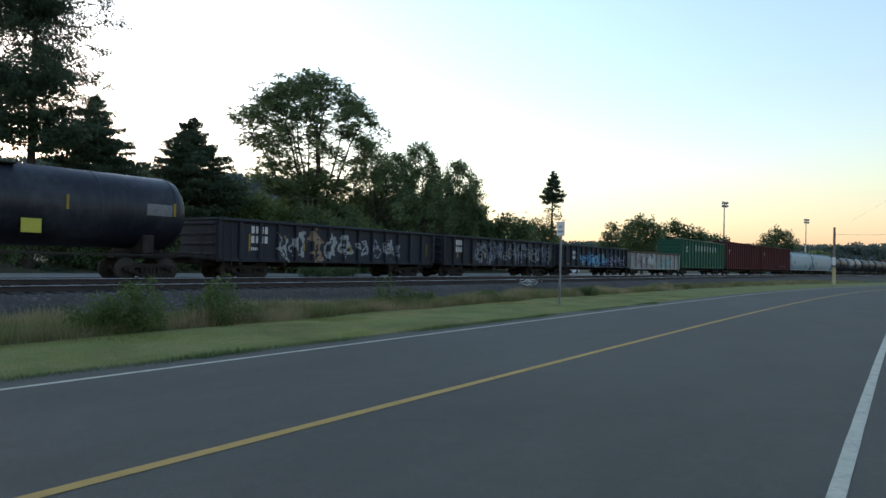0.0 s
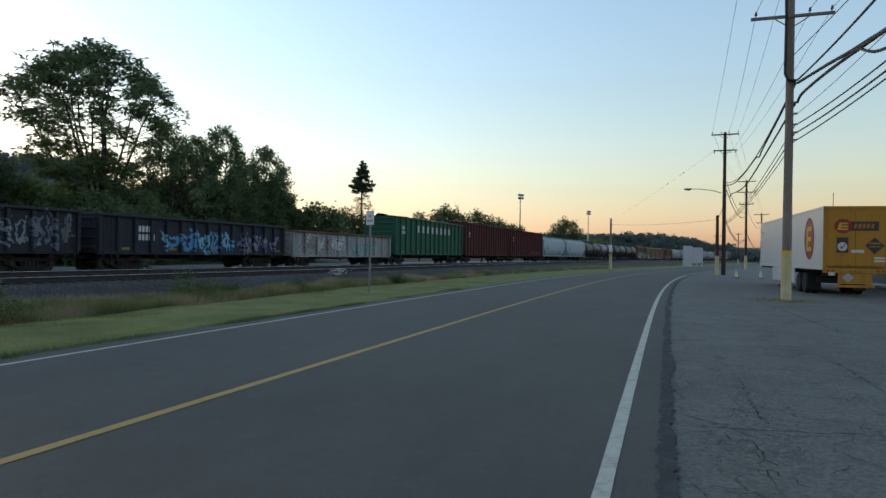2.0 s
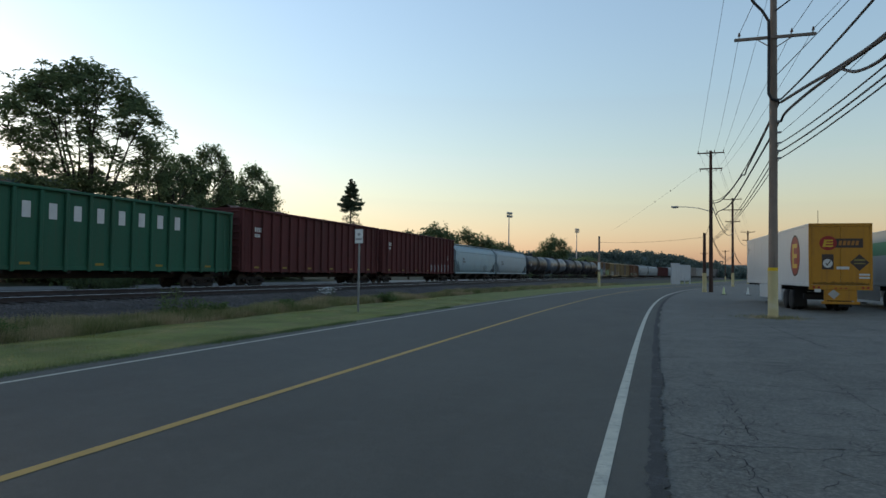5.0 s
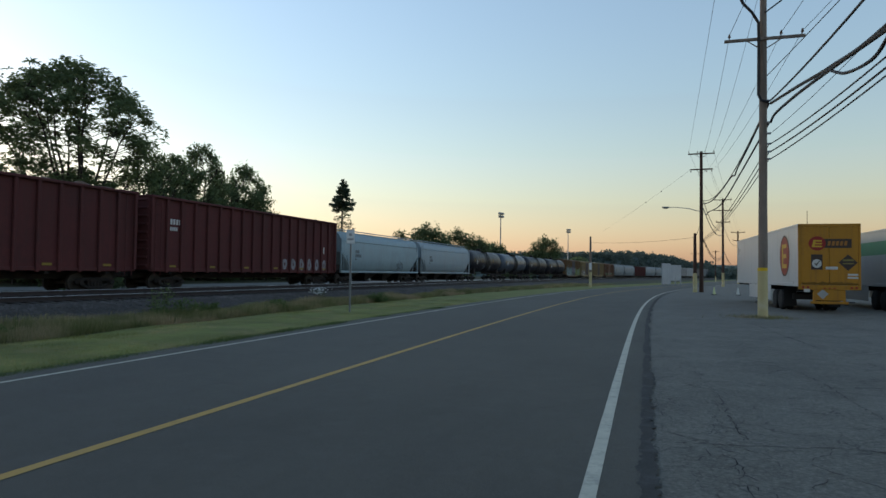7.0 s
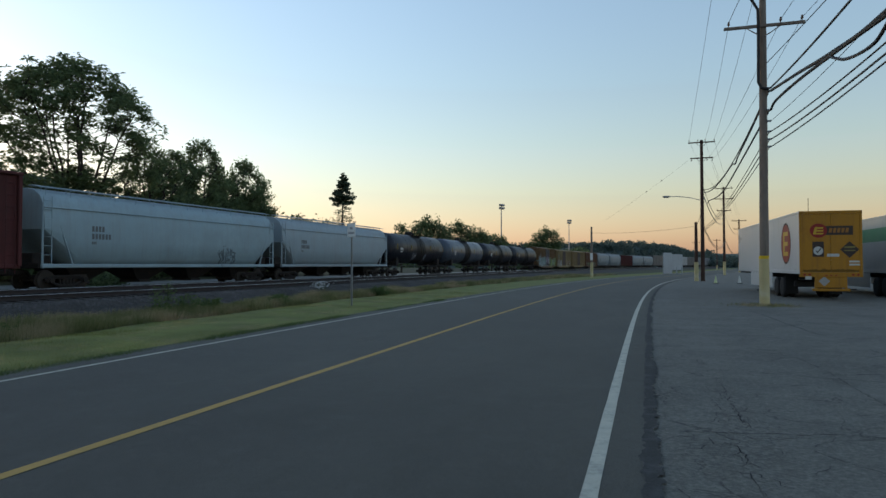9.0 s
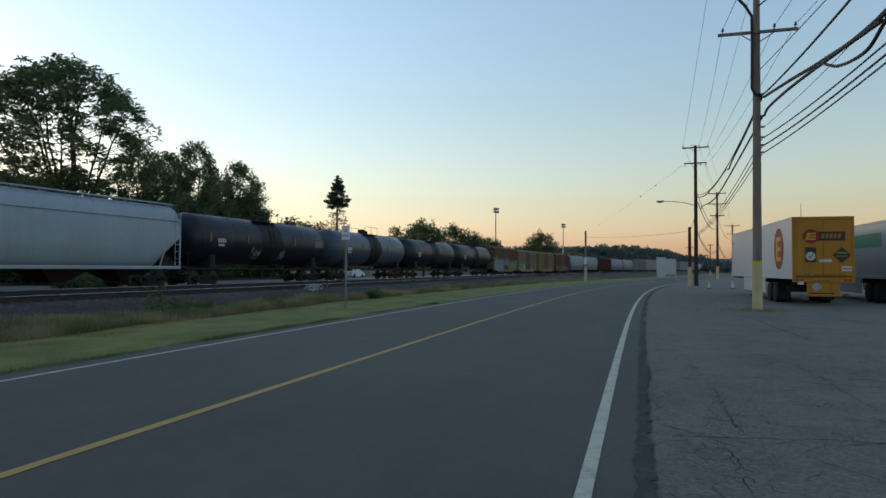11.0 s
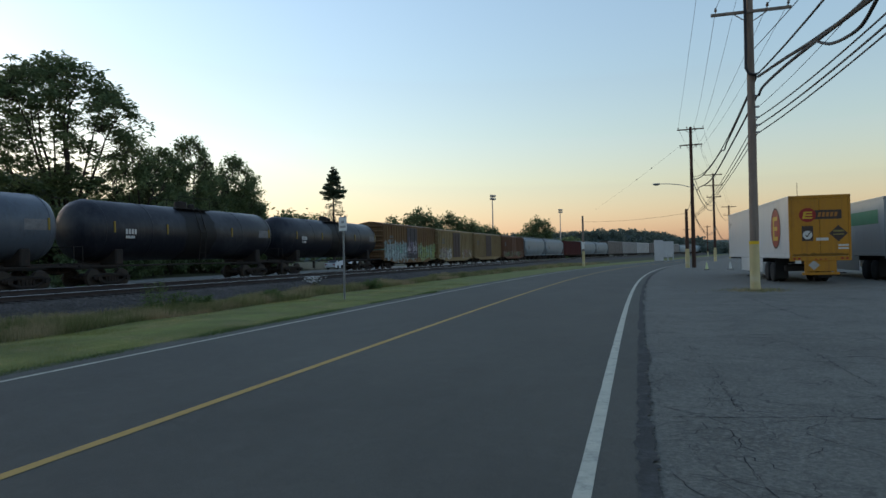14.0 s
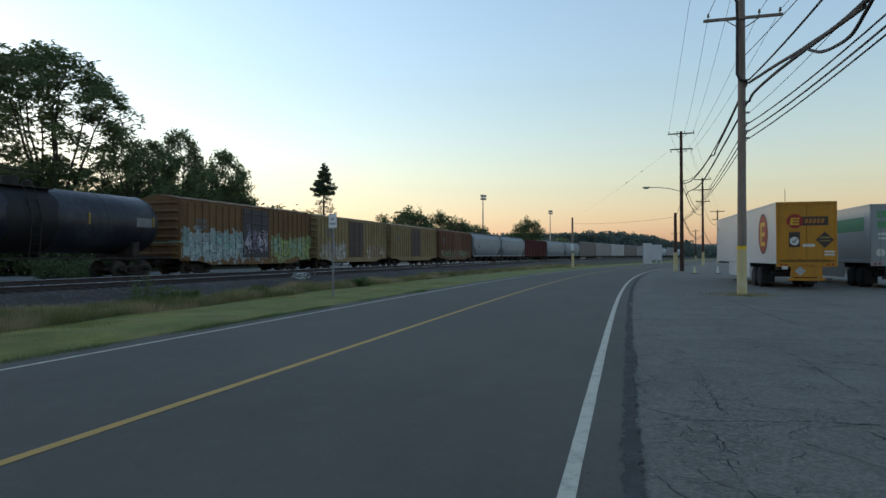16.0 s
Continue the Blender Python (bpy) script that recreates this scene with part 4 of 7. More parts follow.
# ---- the train ----
MAT_MARK_GREY = surface("grey_stencil_panel", (0.17, 0.17, 0.18), 0.7, var=0.35, scale=12)
MAT_OVAL = surface("chalky_oval_paint", (0.23, 0.22, 0.24), 0.8, var=0.45, scale=9)
MAT_INK = surface("black_stencil_paint", (0.12, 0.125, 0.13), 0.7, var=0.2, scale=6)
MAT_RUST_LOAD = surface("rusty_scrap", (0.12, 0.065, 0.04), 0.9, 0, 0.5, 5, 1.0, 9, second=(0.3, 0.3, 0.3), second_amount=0.4)
TK_BLACK = surface("black_tank_paint", (0.009, 0.011, 0.019), 0.43, 0, 0.25, 0.8, 0.03, 8, second=(0.05, 0.055, 0.066), second_amount=0.45, streak=(0.045, 0.046, 0.052), streak_amount=0.4)
TK_TAGGED = surface("black_tank_paint_tagged", (0.009, 0.011, 0.019), 0.43, 0, 0.25, 0.8, 0.03, 8, streak=(0.05, 0.045, 0.045), streak_amount=0.35,
                    paint=({"x0": -2.15, "x1": -0.2, "z0": 1.85, "z1": 2.45, "fill": ((0.36, 0.38, 0.42), (0.3, 0.32, 0.38)), "line": (0.33, 0.35, 0.4), "seed": 2.0, "size": 0.28, "cover": 0.14},
                           {"x0": 0.8, "x1": 1.7, "z0": 1.8, "z1": 2.3, "fill": ((0.36, 0.38, 0.42), (0.3, 0.32, 0.38)), "line": (0.33, 0.35, 0.4), "seed": 5.0, "size": 0.25, "cover": 0.14}))
TK_GREY = surface("grey_tank_paint", (0.062, 0.078, 0.105), 0.36, 0, 0.2, 0.6, 0.03, 8, second=(0.1, 0.115, 0.14), second_amount=0.5, streak=(0.04, 0.045, 0.052), streak_amount=0.5)
TK_STAIN = surface("oily_black_stain", (0.013, 0.013, 0.015), 0.6, 0, 0.4, 1, 0.05)
GN_A = surface("dark_blue_gondola_paint", (0.019, 0.022, 0.032), 0.6, 0, 0.35, 1, 0.1, 8, streak=(0.07, 0.05, 0.045), streak_amount=0.4,
               paint=({"x0": -4.4, "x1": 0.6, "z0": 1.1, "z1": 2.5, "fill": ((0.42, 0.45, 0.47), (0.36, 0.25, 0.16)), "seed": 1.0, "size": 0.6, "cover": 0.5, "amount": 0.7},
                      {"x0": 1.0, "x1": 4.6, "z0": 1.2, "z1": 2.1, "fill": ((0.2, 0.22, 0.27), (0.3, 0.32, 0.36)), "seed": 6.0, "size": 0.6, "cover": 0.35}))
GN_B = surface("black_gondola_paint", (0.017, 0.02, 0.028), 0.6, 0, 0.35, 1, 0.1, 8, streak=(0.06, 0.045, 0.04), streak_amount=0.4,
               paint=({"x0": -4.0, "x1": 7.2, "z0": 1.2, "z1": 2.5, "fill": ((0.34, 0.38, 0.44), (0.2, 0.24, 0.32)), "seed": 3.0, "size": 0.4, "cover": 0.2, "amount": 0.6, "line": (0.12, 0.13, 0.16)},))
GN_C = surface("blue_black_gondola_paint", (0.019, 0.023, 0.034), 0.6, 0, 0.35, 1, 0.1, 8, streak=(0.06, 0.05, 0.045), streak_amount=0.4,
               paint=({"x0": -3.4, "x1": 2.2, "z0": 0.95, "z1": 2.15, "fill": ((0.1, 0.3, 0.55), (0.2, 0.48, 0.68)), "seed": 4.0, "size": 0.6, "cover": 0.62, "amount": 0.85},
                      {"x0": 2.8, "x1": 6.8, "z0": 1.0, "z1": 2.0, "fill": ((0.16, 0.2, 0.34), (0.24, 0.26, 0.36)), "seed": 8.0, "size": 0.5, "cover": 0.35}))
GN_D = surface("faded_white_gondola_paint", (0.27, 0.285, 0.28), 0.75, 0, 0.2, 1, 0.1, 8, second=(0.2, 0.15, 0.13), second_amount=0.7, streak=(0.12, 0.075, 0.06), streak_amount=0.6,
               paint=({"x0": -7.0, "x1": -0.5, "z0": 1.05, "z1": 2.3, "fill": ((0.22, 0.15, 0.15), (0.5, 0.52, 0.53)), "seed": 5.0, "size": 0.62, "cover": 0.5, "line": (0.04, 0.03, 0.035)},
                      {"x0": 0.2, "x1": 4.8, "z0": 0.95, "z1": 2.0, "fill": ((0.1, 0.27, 0.29), (0.2, 0.36, 0.38)), "seed": 9.0, "size": 0.6, "cover": 0.6, "line": (0.03, 0.04, 0.045)}))
GN_GREEN = surface("green_gondola_paint", (0.02, 0.088, 0.054), 0.6, 0, 0.2, 0.8, 0.06, 8, streak=(0.05, 0.06, 0.04), streak_amount=0.4)
GN_RED = surface("oxide_red_paint", (0.09, 0.027, 0.027), 0.8, 0, 0.25, 0.8, 0.08, 8, second=(0.06, 0.024, 0.024), second_amount=0.6, streak=(0.05, 0.028, 0.026), streak_amount=0.5)
GN_RIM = surface("bare_rusted_rim", (0.12, 0.07, 0.05), 0.85, 0, 0.3, 3, 0.2)
HP_PALE = surface("pale_blue_grey_paint", (0.25, 0.335, 0.375), 0.55, 0, 0.12, 0.6, 0.03, 8, second=(0.2, 0.25, 0.27), second_amount=0.5, streak=(0.2, 0.2, 0.19), streak_amount=0.35,
                  paint=({"x0": 3.0, "x1": 4.7, "z0": 1.3, "z1": 2.2, "fill": ((0.06, 0.07, 0.08), (0.05, 0.06, 0.07)), "seed": 2.5, "size": 0.3, "cover": 0.16},))
HP_GREY = surface("light_grey_paint", (0.26, 0.32, 0.355), 0.55, 0, 0.12, 0.6, 0.03, 8, second=(0.25, 0.27, 0.29), second_amount=0.5, streak=(0.2, 0.19, 0.18), streak_amount=0.35)
BX_ORANGE = surface("rusty_orange_paint", (0.135, 0.08, 0.036), 0.75, 0, 0.25, 1, 0.08, 8, second=(0.1, 0.05, 0.03), second_amount=0.7, streak=(0.08, 0.04, 0.025), streak_amount=0.7,
                    paint=({"x0": -7.6, "x1": 1.4, "z0": 0.95, "z1": 2.7, "ground": (0.24, 0.31, 0.33), "fill": ((0.34, 0.42, 0.42), (0.16, 0.34, 0.28)), "seed": 1.5, "size": 0.6, "cover": 0.4, "amount": 0.75},
                           {"x0": 2.0, "x1": 7.6, "z0": 0.95, "z1": 2.6, "ground": (0.19, 0.25, 0.13), "fill": ((0.3, 0.36, 0.12), (0.26, 0.36, 0.3)), "seed": 4.5, "size": 0.6, "cover": 0.4, "amount": 0.75}))
BX_YELLOW = surface("faded_yellow_paint_car", (0.215, 0.165, 0.085), 0.75, 0, 0.2, 1, 0.08, 8, second=(0.16, 0.09, 0.04), second_amount=0.5, streak=(0.13, 0.07, 0.035), streak_amount=0.6,
                    paint=({"x0": -6.8, "x1": -2.0, "z0": 1.0, "z1": 2.2, "ground": (0.3, 0.28, 0.22), "fill": ((0.45, 0.45, 0.45), (0.25, 0.2, 0.2)), "seed": 3.5, "size": 0.5, "cover": 0.4},
                           {"x0": 2.6, "x1": 6.9, "z0": 1.0, "z1": 2.1, "fill": ((0.4, 0.36, 0.3), (0.3, 0.2, 0.2)), "seed": 5.5, "size": 0.5, "cover": 0.4}))
BX_PLAIN = surface("faded_ochre_paint_car", (0.2, 0.15, 0.078), 0.75, 0, 0.2, 1, 0.08, 8, second=(0.16, 0.09, 0.04), second_amount=0.5, streak=(0.13, 0.07, 0.035), streak_amount=0.6)
BX_RED = surface("brown_red_paint_car", (0.12, 0.06, 0.036), 0.75, 0, 0.25, 1, 0.08, 8, streak=(0.07, 0.03, 0.025), streak_amount=0.6,
                 paint=({"x0": -6.5, "x1": 6.8, "z0": 1.0, "z1": 1.9, "fill": ((0.16, 0.36, 0.2), (0.32, 0.34, 0.3)), "seed": 6.5, "size": 0.5, "cover": 0.35, "amount": 0.7},))
BX_DOOR = surface("dark_replacement_door", (0.06, 0.055, 0.06), 0.7, 0, 0.25, 1, 0.08, 8,
                  paint=({"x0": -1.4, "x1": 1.4, "z0": 1.4, "z1": 3.0, "fill": ((0.4, 0.38, 0.45), (0.2, 0.16, 0.24)), "seed": 3.3, "size": 0.4, "cover": 0.4},))
BX_DOOR_PLAIN = surface("dark_brown_door", (0.075, 0.055, 0.05), 0.7, 0, 0.25, 1, 0.08, 8)
RK_PALE = surface("weathered_white_rack_panels", (0.36, 0.37, 0.38), 0.6, 0.1, 0.2, 1, 0.05, 8, streak=(0.2, 0.17, 0.14), streak_amount=0.4)
RK_BROWN = surface("dull_brown_rack_panels", (0.16, 0.15, 0.145), 0.65, 0.1, 0.25, 1, 0.05, 8, streak=(0.09, 0.06, 0.045), streak_amount=0.6)
HP_FAR = surface("dull_blue_grey_paint", (0.19, 0.225, 0.25), 0.55, 0, 0.18, 0.6, 0.03, 8, second=(0.14, 0.165, 0.18), second_amount=0.6, streak=(0.13, 0.125, 0.12), streak_amount=0.5)
RK_GREY = surface("galvanised_rack_panels", (0.24, 0.25, 0.26), 0.6, 0.2, 0.2, 1, 0.05, 8, streak=(0.14, 0.11, 0.09), streak_amount=0.5)

for m_tank in (TK_BLACK, TK_TAGGED, TK_GREY):
    m_tank.node_tree.nodes["Principled BSDF"].inputs["Specular IOR Level"].default_value = 0.3

# couplings along the train at the start, from the foot of the camera's perpendicular
GAPS = [18.14, 34.81, 51.21, 67.1, 83.84, 104.0, 124.73, 145.95, 164.54, 183.62, 200.92, 218.01, 235.18, 252.84, 269.19, 284.99, 301.24, 317.52, 335.54, 354.63, 375.47, 396.5, 416.4, 441.6, 468.8, 495.4]
GAPS = [0.4] + GAPS + [495.4 + 24.0 * i for i in range(1, 7)]
SPEED, GAIN = 13.7435, 0.00552


def make_car(i, L):
    if i == 0:
        car = tank_car(L, TK_BLACK, "black tank car with a yellow placard and grimy trucks")
        part("placard", Build().box(1.42, 2.08, -1.56, -1.46, 1.78, 2.3, 0.01), MAT_PLACARD, car, "faded yellow placard", False)
        return car
    if i == 1:
        car = gondola(L, 2.83, GN_A, "dark blue gondola car tagged with white and tan graffiti", 14, upright=True)
        bars(car, -6.0, 2.55, ((4, 0.34, 0.12), (4, 0.34, 0.2), (5, 0.14, 0.1)), -1.455)
        return car
    if i == 2:
        car = gondola(L, 2.83, GN_B, "black gondola car covered in small white graffiti", 14, upright=True)
        bars(car, -6.2, 2.55, ((4, 0.34, 0.12), (4, 0.34, 0.2)), -1.455)
        return car
    if i == 3:
        car = gondola(L, 2.8, GN_C, "blue-black gondola car tagged with pale blue graffiti", 14)
        bars(car, -5.0, 2.3, ((4, 0.3, 0.12), (5, 0.3, 0.2)), -1.455)
        return car
    if i == 4:
        return gondola(L, 2.62, GN_D, "faded white gondola car with rust and turquoise graffiti", 10, base=0.85, rim=GN_RIM)
    if i == 5:
        car = gondola(L, 4.6, GN_GREEN, "tall green gondola car with white lettering and a heaped load", 15, True, MAT_RUST_LOAD, 1.1)
        h = L / 2 - 0.5
        for k in range(8):
            x = -h + 0.08 + (2 * h - 0.16) * (k + 4.5) / 15
            b = Build().box(x - 0.2, x + 0.2, -1.46, -1.452, 3.25, 3.95, 0)
            part("lettering", b, MAT_MARK, car, "plain white block", False)
        bars(car, -h + 1.55, 3.75, ((4, 0.3, 0.14), (6, 0.3, 0.6)), -1.455)
        return car
    if i in (6, 7):
        car = gondola(L, 5.05, GN_RED, "tall oxide-red gondola car with vertical posts" if i == 6 else "tall oxide-red gondola car with white painted ovals along its foot", 18, True, MAT_RUST_LOAD if i == 6 else None, 1.1)
        pitch = (L - 1.16) / 18
        bars(car, -L / 2 + 0.66 + pitch * 1.2, 3.9, ((4, 0.3, 0.14), (4, 0.2, 0.1)), -1.455)
        if i == 7:
            for k in range(6):
                x = -L / 2 + 0.58 + pitch * (11.5 + k)
                for rx, rz, m, lab in ((0.3, 0.42, MAT_OVAL, "faded white painted oval"), (0.07, 0.13, GN_RED, "red centre of a painted oval")):
                    o = Build()
                    o.add([(x + rx * math.cos(a) * (1 + 0.12 * math.sin(3 * a + k)), -1.456 if rx > 0.2 else -1.46, 1.6 + rz * math.sin(a) * (1 + 0.1 * math.cos(2 * a + k))) for a in [2 * math.pi * q / 22 for q in range(22)]], [tuple(range(22))])
                    part("painted_oval", o, m, car, lab, False)
            part("stencil", Build().box(-L / 2 + 0.58 + pitch * 16.4, -L / 2 + 0.72 + pitch * 16.4, -1.458, -1.452, 2.5, 3.0, 0), MAT_MARK, car, "small white mark", False)
        return car
    if i in (8, 9):
        return hopper_car(L, HP_PALE if i == 8 else HP_GREY, "pale blue-grey covered hopper car with a small tag" if i == 8 else "pale grey covered hopper car")
    if i == 10:
        return tank_car(L, TK_TAGGED, "black tank car with white tags on its shell", True, TK_STAIN)
    if i == 11:
        return tank_car(L, TK_GREY, "grey tank car with a dark stain below its hatch", True, TK_STAIN)
    if i in (12, 13):
        return tank_car(L, TK_BLACK, "black tank car with white stencilled marks", True, TK_STAIN)
    if i == 14:
        return boxcar(L, BX_ORANGE, "rusty orange boxcar with white and green graffiti", BX_DOOR, 4.78)
    if i == 15:
        return boxcar(L, BX_YELLOW, "faded yellow boxcar with a dark sliding door", BX_DOOR_PLAIN)
    if i == 16:
        return boxcar(L, BX_PLAIN, "faded ochre boxcar with a dark sliding door", BX_DOOR_PLAIN)
    if i == 17:
        return boxcar(L, BX_RED, "brown-red boxcar with green graffiti", BX_RED)
    if i in (18, 19, 21, 22):
        return hopper_car(L, HP_FAR, "dull blue-grey covered hopper car")
    if i == 20:
        return gondola(L, 4.4, GN_RED, "dark red gondola car", 14, True, None, 1.1)
    if i in (23, 24, 25, 26, 27):
        k = (i * 7) % 3
        return rack_car(L, (RK_GREY, RK_PALE, RK_BROWN)[k], ("grey enclosed auto rack car", "whitish enclosed auto rack car", "dull brown enclosed auto rack car")[k])
    return hopper_car(L, HP_GREY, "light grey covered hopper car") if i % 2 else rack_car(L, RK_GREY, "grey enclosed auto rack car")


MAT_PLACARD = surface("faded_yellow_placard", (0.38, 0.36, 0.06), 0.6, var=0.1)
CARS = []
for i in range(len(GAPS) - 1):
    CARS.append((make_car(i, GAPS[i + 1] - GAPS[i]), (GAPS[i] + GAPS[i + 1]) / 2, GAPS[i + 1] - GAPS[i]))


def car_pose(mid, L, t):
    s = mid - SPEED * t - GAIN * t * t / 2
    p, q = TRAIN.at(s - L * 0.36, CENTRE_TRAIN, RAIL_Z - 0.03), TRAIN.at(s + L * 0.36, CENTRE_TRAIN, RAIL_Z - 0.03)
    d = q - p
    return Matrix.Translation((p + q) / 2) @ Matrix.Rotation(math.atan2(d.y, d.x), 4, "Z")


# ---- poles, cables, sign ----
def cable(p, q, sag, r, label="black overhead cable sagging between poles"):
    p, q = Vector(p), Vector(q)
    pts = [lerp(p, q, i / 28) - Vector((0, 0, sag * 4 * (i / 28) * (1 - i / 28))) for i in range(29)]
    me = Build().tube(pts, r, 6).mesh("cable", MAT_CABLE, True)
    return tagged(new("cable", me), label, "cable", "overhead cables")


def crossarm(pole, z, half, yaw, tilt, mat, pins, name="crossarm", hung=False, dx=0.0):
    m = Matrix.Translation((dx, 0, 0)) @ Matrix.Rotation(yaw, 4, "Z")
    arm = Build().box(-half, half, -0.2, -0.1, z - 0.06, z + 0.06, 0.012)
    tl = Matrix.Translation((0, 0, z)) @ Matrix.Rotation(tilt, 4, "Y") @ Matrix.Translation((0, 0, -z))
    arm.v = [tuple(m @ tl @ Vector(p)) for p in arm.v]
    a = part(name, arm, mat, pole)
    br = Build()
    for s in (-1, 1):
        br.tube([(s * half * 0.42, -0.16, z - 0.05), (s * half * 0.2, -0.15, z - 0.28), (s * 0.05, -0.14, z - 0.42)], 0.022, 5)
    br.v = [tuple(m @ tl @ Vector(p)) for p in br.v]
    part("brace", br, mat, a)
    for x in pins:
        ins = Build().lathe([(0.015, 0.05), (0.02, 0.14), (0.055, 0.15), (0.06, 0.2), (0.035, 0.22), (0.045, 0.27), (0.02, 0.3)], 8, "z", Matrix.Translation((x, -0.15, z)) @ Matrix.Diagonal((1, 1, -1 if hung else 1, 1)))
        ins.v = [tuple(m @ tl @ Vector(p)) for p in ins.v]
        part("insulator", ins, MAT_INSUL, a)
    return a


def utility_pole(x, y, height, r0, mat, label, painted=0.0, band=False, lean=0.0):
    p = thing("utility_pole", label, "utility pole", "utility poles along the yard", Matrix.Translation((x, y, -0.02)))
    n = 14
    pts = [(lean * (height * i / n), 0.012 * math.sin(i * 1.7), height * i / n) for i in range(n + 1)]
    part("shaft", Build().tube(pts, [r0 * (1 - 0.32 * i / n) * (1 + 0.02 * math.sin(i * 2.3)) for i in range(n + 1)], 14), mat, p)
    if painted:
        part("painted_base", Build().lathe([(r0 + 0.03, -0.02), (r0 + 0.012, 0.1), (r0 + 0.004, painted)], 14), MAT_POLE_YELLOW, p, "faded yellow painted foot")
    if band:
        part("band", Build().lathe([(r0 * 0.975 + 0.014, painted), (r0 * 0.975 + 0.014, painted + 0.13)], 14), MAT_BAND, p, "bright yellow band")
    return p


pole = utility_pole(4.63, 29.56, 13.6, 0.185, MAT_POLE, "weathered grey wooden utility pole with a yellow painted foot", 1.9, True, 0.006)
crossarm(pole, 11.42, 1.5, radians(-9), radians(3.0), MAT_POLE, (-1.32, 0.62, 1.38), dx=0.1)
conduit = Build().tube([(-0.88, -0.16, 13.35), (-0.7, -0.16, 12.95), (-0.37, -0.16, 12.55), (-0.13, -0.16, 12.1), (-0.12, -0.17, 11.4), (-0.15, -0.2, 9.1), (-0.06, -0.26, 8.85), (0.22, -0.2, 8.78)], 0.06, 8)
part("riser_cable", conduit, MAT_CABLE, pole)
part("jumper", Build().tube([(0.12, -0.16, 12.5), (0.42, -0.16, 12.72), (0.8, -0.16, 13.0), (1.0, -0.16, 13.3)], 0.03, 6), MAT_CABLE, pole)
for z in (8.87, 7.97, 7.52, 7.09, 6.77, 6.47):
    part("bracket", Build().box(0.16, 0.33, -0.12, 0.0, z - 0.035, z + 0.035, 0.012), MAT_GALV, pole)
pole2 = utility_pole(5.65, 72.57, 14.5, 0.21, MAT_POLE_DARK, "dark red-brown wooden utility pole with two crossarms")
crossarm(pole2, 14.25, 1.3, radians(-3), 0, MAT_POLE_DARK, (-1.2, -0.35, 0.35, 1.2))
crossarm(pole2, 12.64, 1.1, radians(-3), 0, MAT_POLE_DARK, (-1.0, 0.5, 1.0), hung=True)
lamp_arm = Build().tube([(0, -0.1, 8.25), (-1.2, 0.05, 8.62), (-2.4, 0.15, 8.78), (-3.2, 0.2, 8.8)], 0.035, 8)
arm_ob = part("lamp_bracket", lamp_arm, MAT_GALV, pole2)
part("lamp_head", Build().box(-3.85, -3.1, 0.06, 0.34, 8.72, 8.88, 0.05).box(-3.7, -3.25, 0.1, 0.3, 8.66, 8.74, 0.03), MAT_GALV, arm_ob, "unlit street lamp head")
stub = utility_pole(5.02, 72.4, 6.05, 0.2, MAT_POLE_DARK, "short dark wooden pole with a pale painted foot", 1.95)
stub2 = utility_pole(-6.6, 87.23, 6.6, 0.17, MAT_POLE, "short weathered wooden pole with a yellow painted foot", 2.0)
part("notice", Build().box(-0.17, 0.17, -0.22, -0.2, 2.3, 3.2, 0.005), MAT_SIGN, stub2, "pale notice")
pole3 = utility_pole(12.2, 115.0, 14.2, 0.21, MAT_POLE_DARK, "dark wooden utility pole with several crossarms", 2.2)
for z, hw in ((14.0, 1.35), (12.3, 1.4), (10.4, 1.1)):
    crossarm(pole3, z, hw, 0, 0, MAT_POLE_DARK, (-hw * 0.9, hw * 0.9))
pole4 = utility_pole(19.7, 157.0, 11.6, 0.2, MAT_POLE_DARK, "dark wooden utility pole with two crossarms", 2.0)
crossarm(pole4, 11.3, 1.5, 0, 0, MAT_POLE_DARK, (-1.3, 1.3))
crossarm(pole4, 9.5, 1.1, 0, 0, MAT_POLE_DARK, (-1.0, 1.0))
for x, y, hh in ((22.2, 230.0, 10.0), (14.2, 205.0, 8.5)):
    pp = utility_pole(x, y, hh, 0.18, MAT_POLE_DARK, "far dark wooden utility pole", 1.6)
    crossarm(pp, hh - 0.4, 1.1, 0, 0, MAT_POLE_DARK, (-1.0, 1.0))
pole0 = utility_pole(3.7, -13.5, 13.6, 0.185, MAT_POLE, "weathered grey wooden utility pole behind the viewer", 1.9, True)
crossarm(pole0, 11.42, 1.5, 0, 0, MAT_POLE, (-1.32, 0.62, 1.38))

THIN = "thin bare overhead wire"
LEFT_PIN, MID_PIN, RIGHT_PIN = (3.43, 29.6, 11.75), (5.35, 29.3, 11.6), (6.1, 29.2, 11.55)
for pin, x0, pin2 in ((LEFT_PIN, 4.22, (6.0, 72.5, 14.5)), (MID_PIN, 5.94, (6.15, 72.4, 12.4)), (RIGHT_PIN, 9.2, (6.65, 72.4, 12.4))):
    cable(pin, pin2, 0.5, 0.009, THIN)
    cable((x0, -13.5, 11.75), pin, 0.5, 0.011, THIN)
cable((4.45, 72.5, 14.5), (1.28, -13.5, 13.5), 0.5, 0.009, THIN)
cable((4.6, 29.5, 13.6), (6.85, 72.5, 14.5), 0.5, 0.009, THIN)
cable((4.8, 29.4, 9.85), (8.5, -13.5, 11.0), 0.5, 0.017, "black insulated service wire")
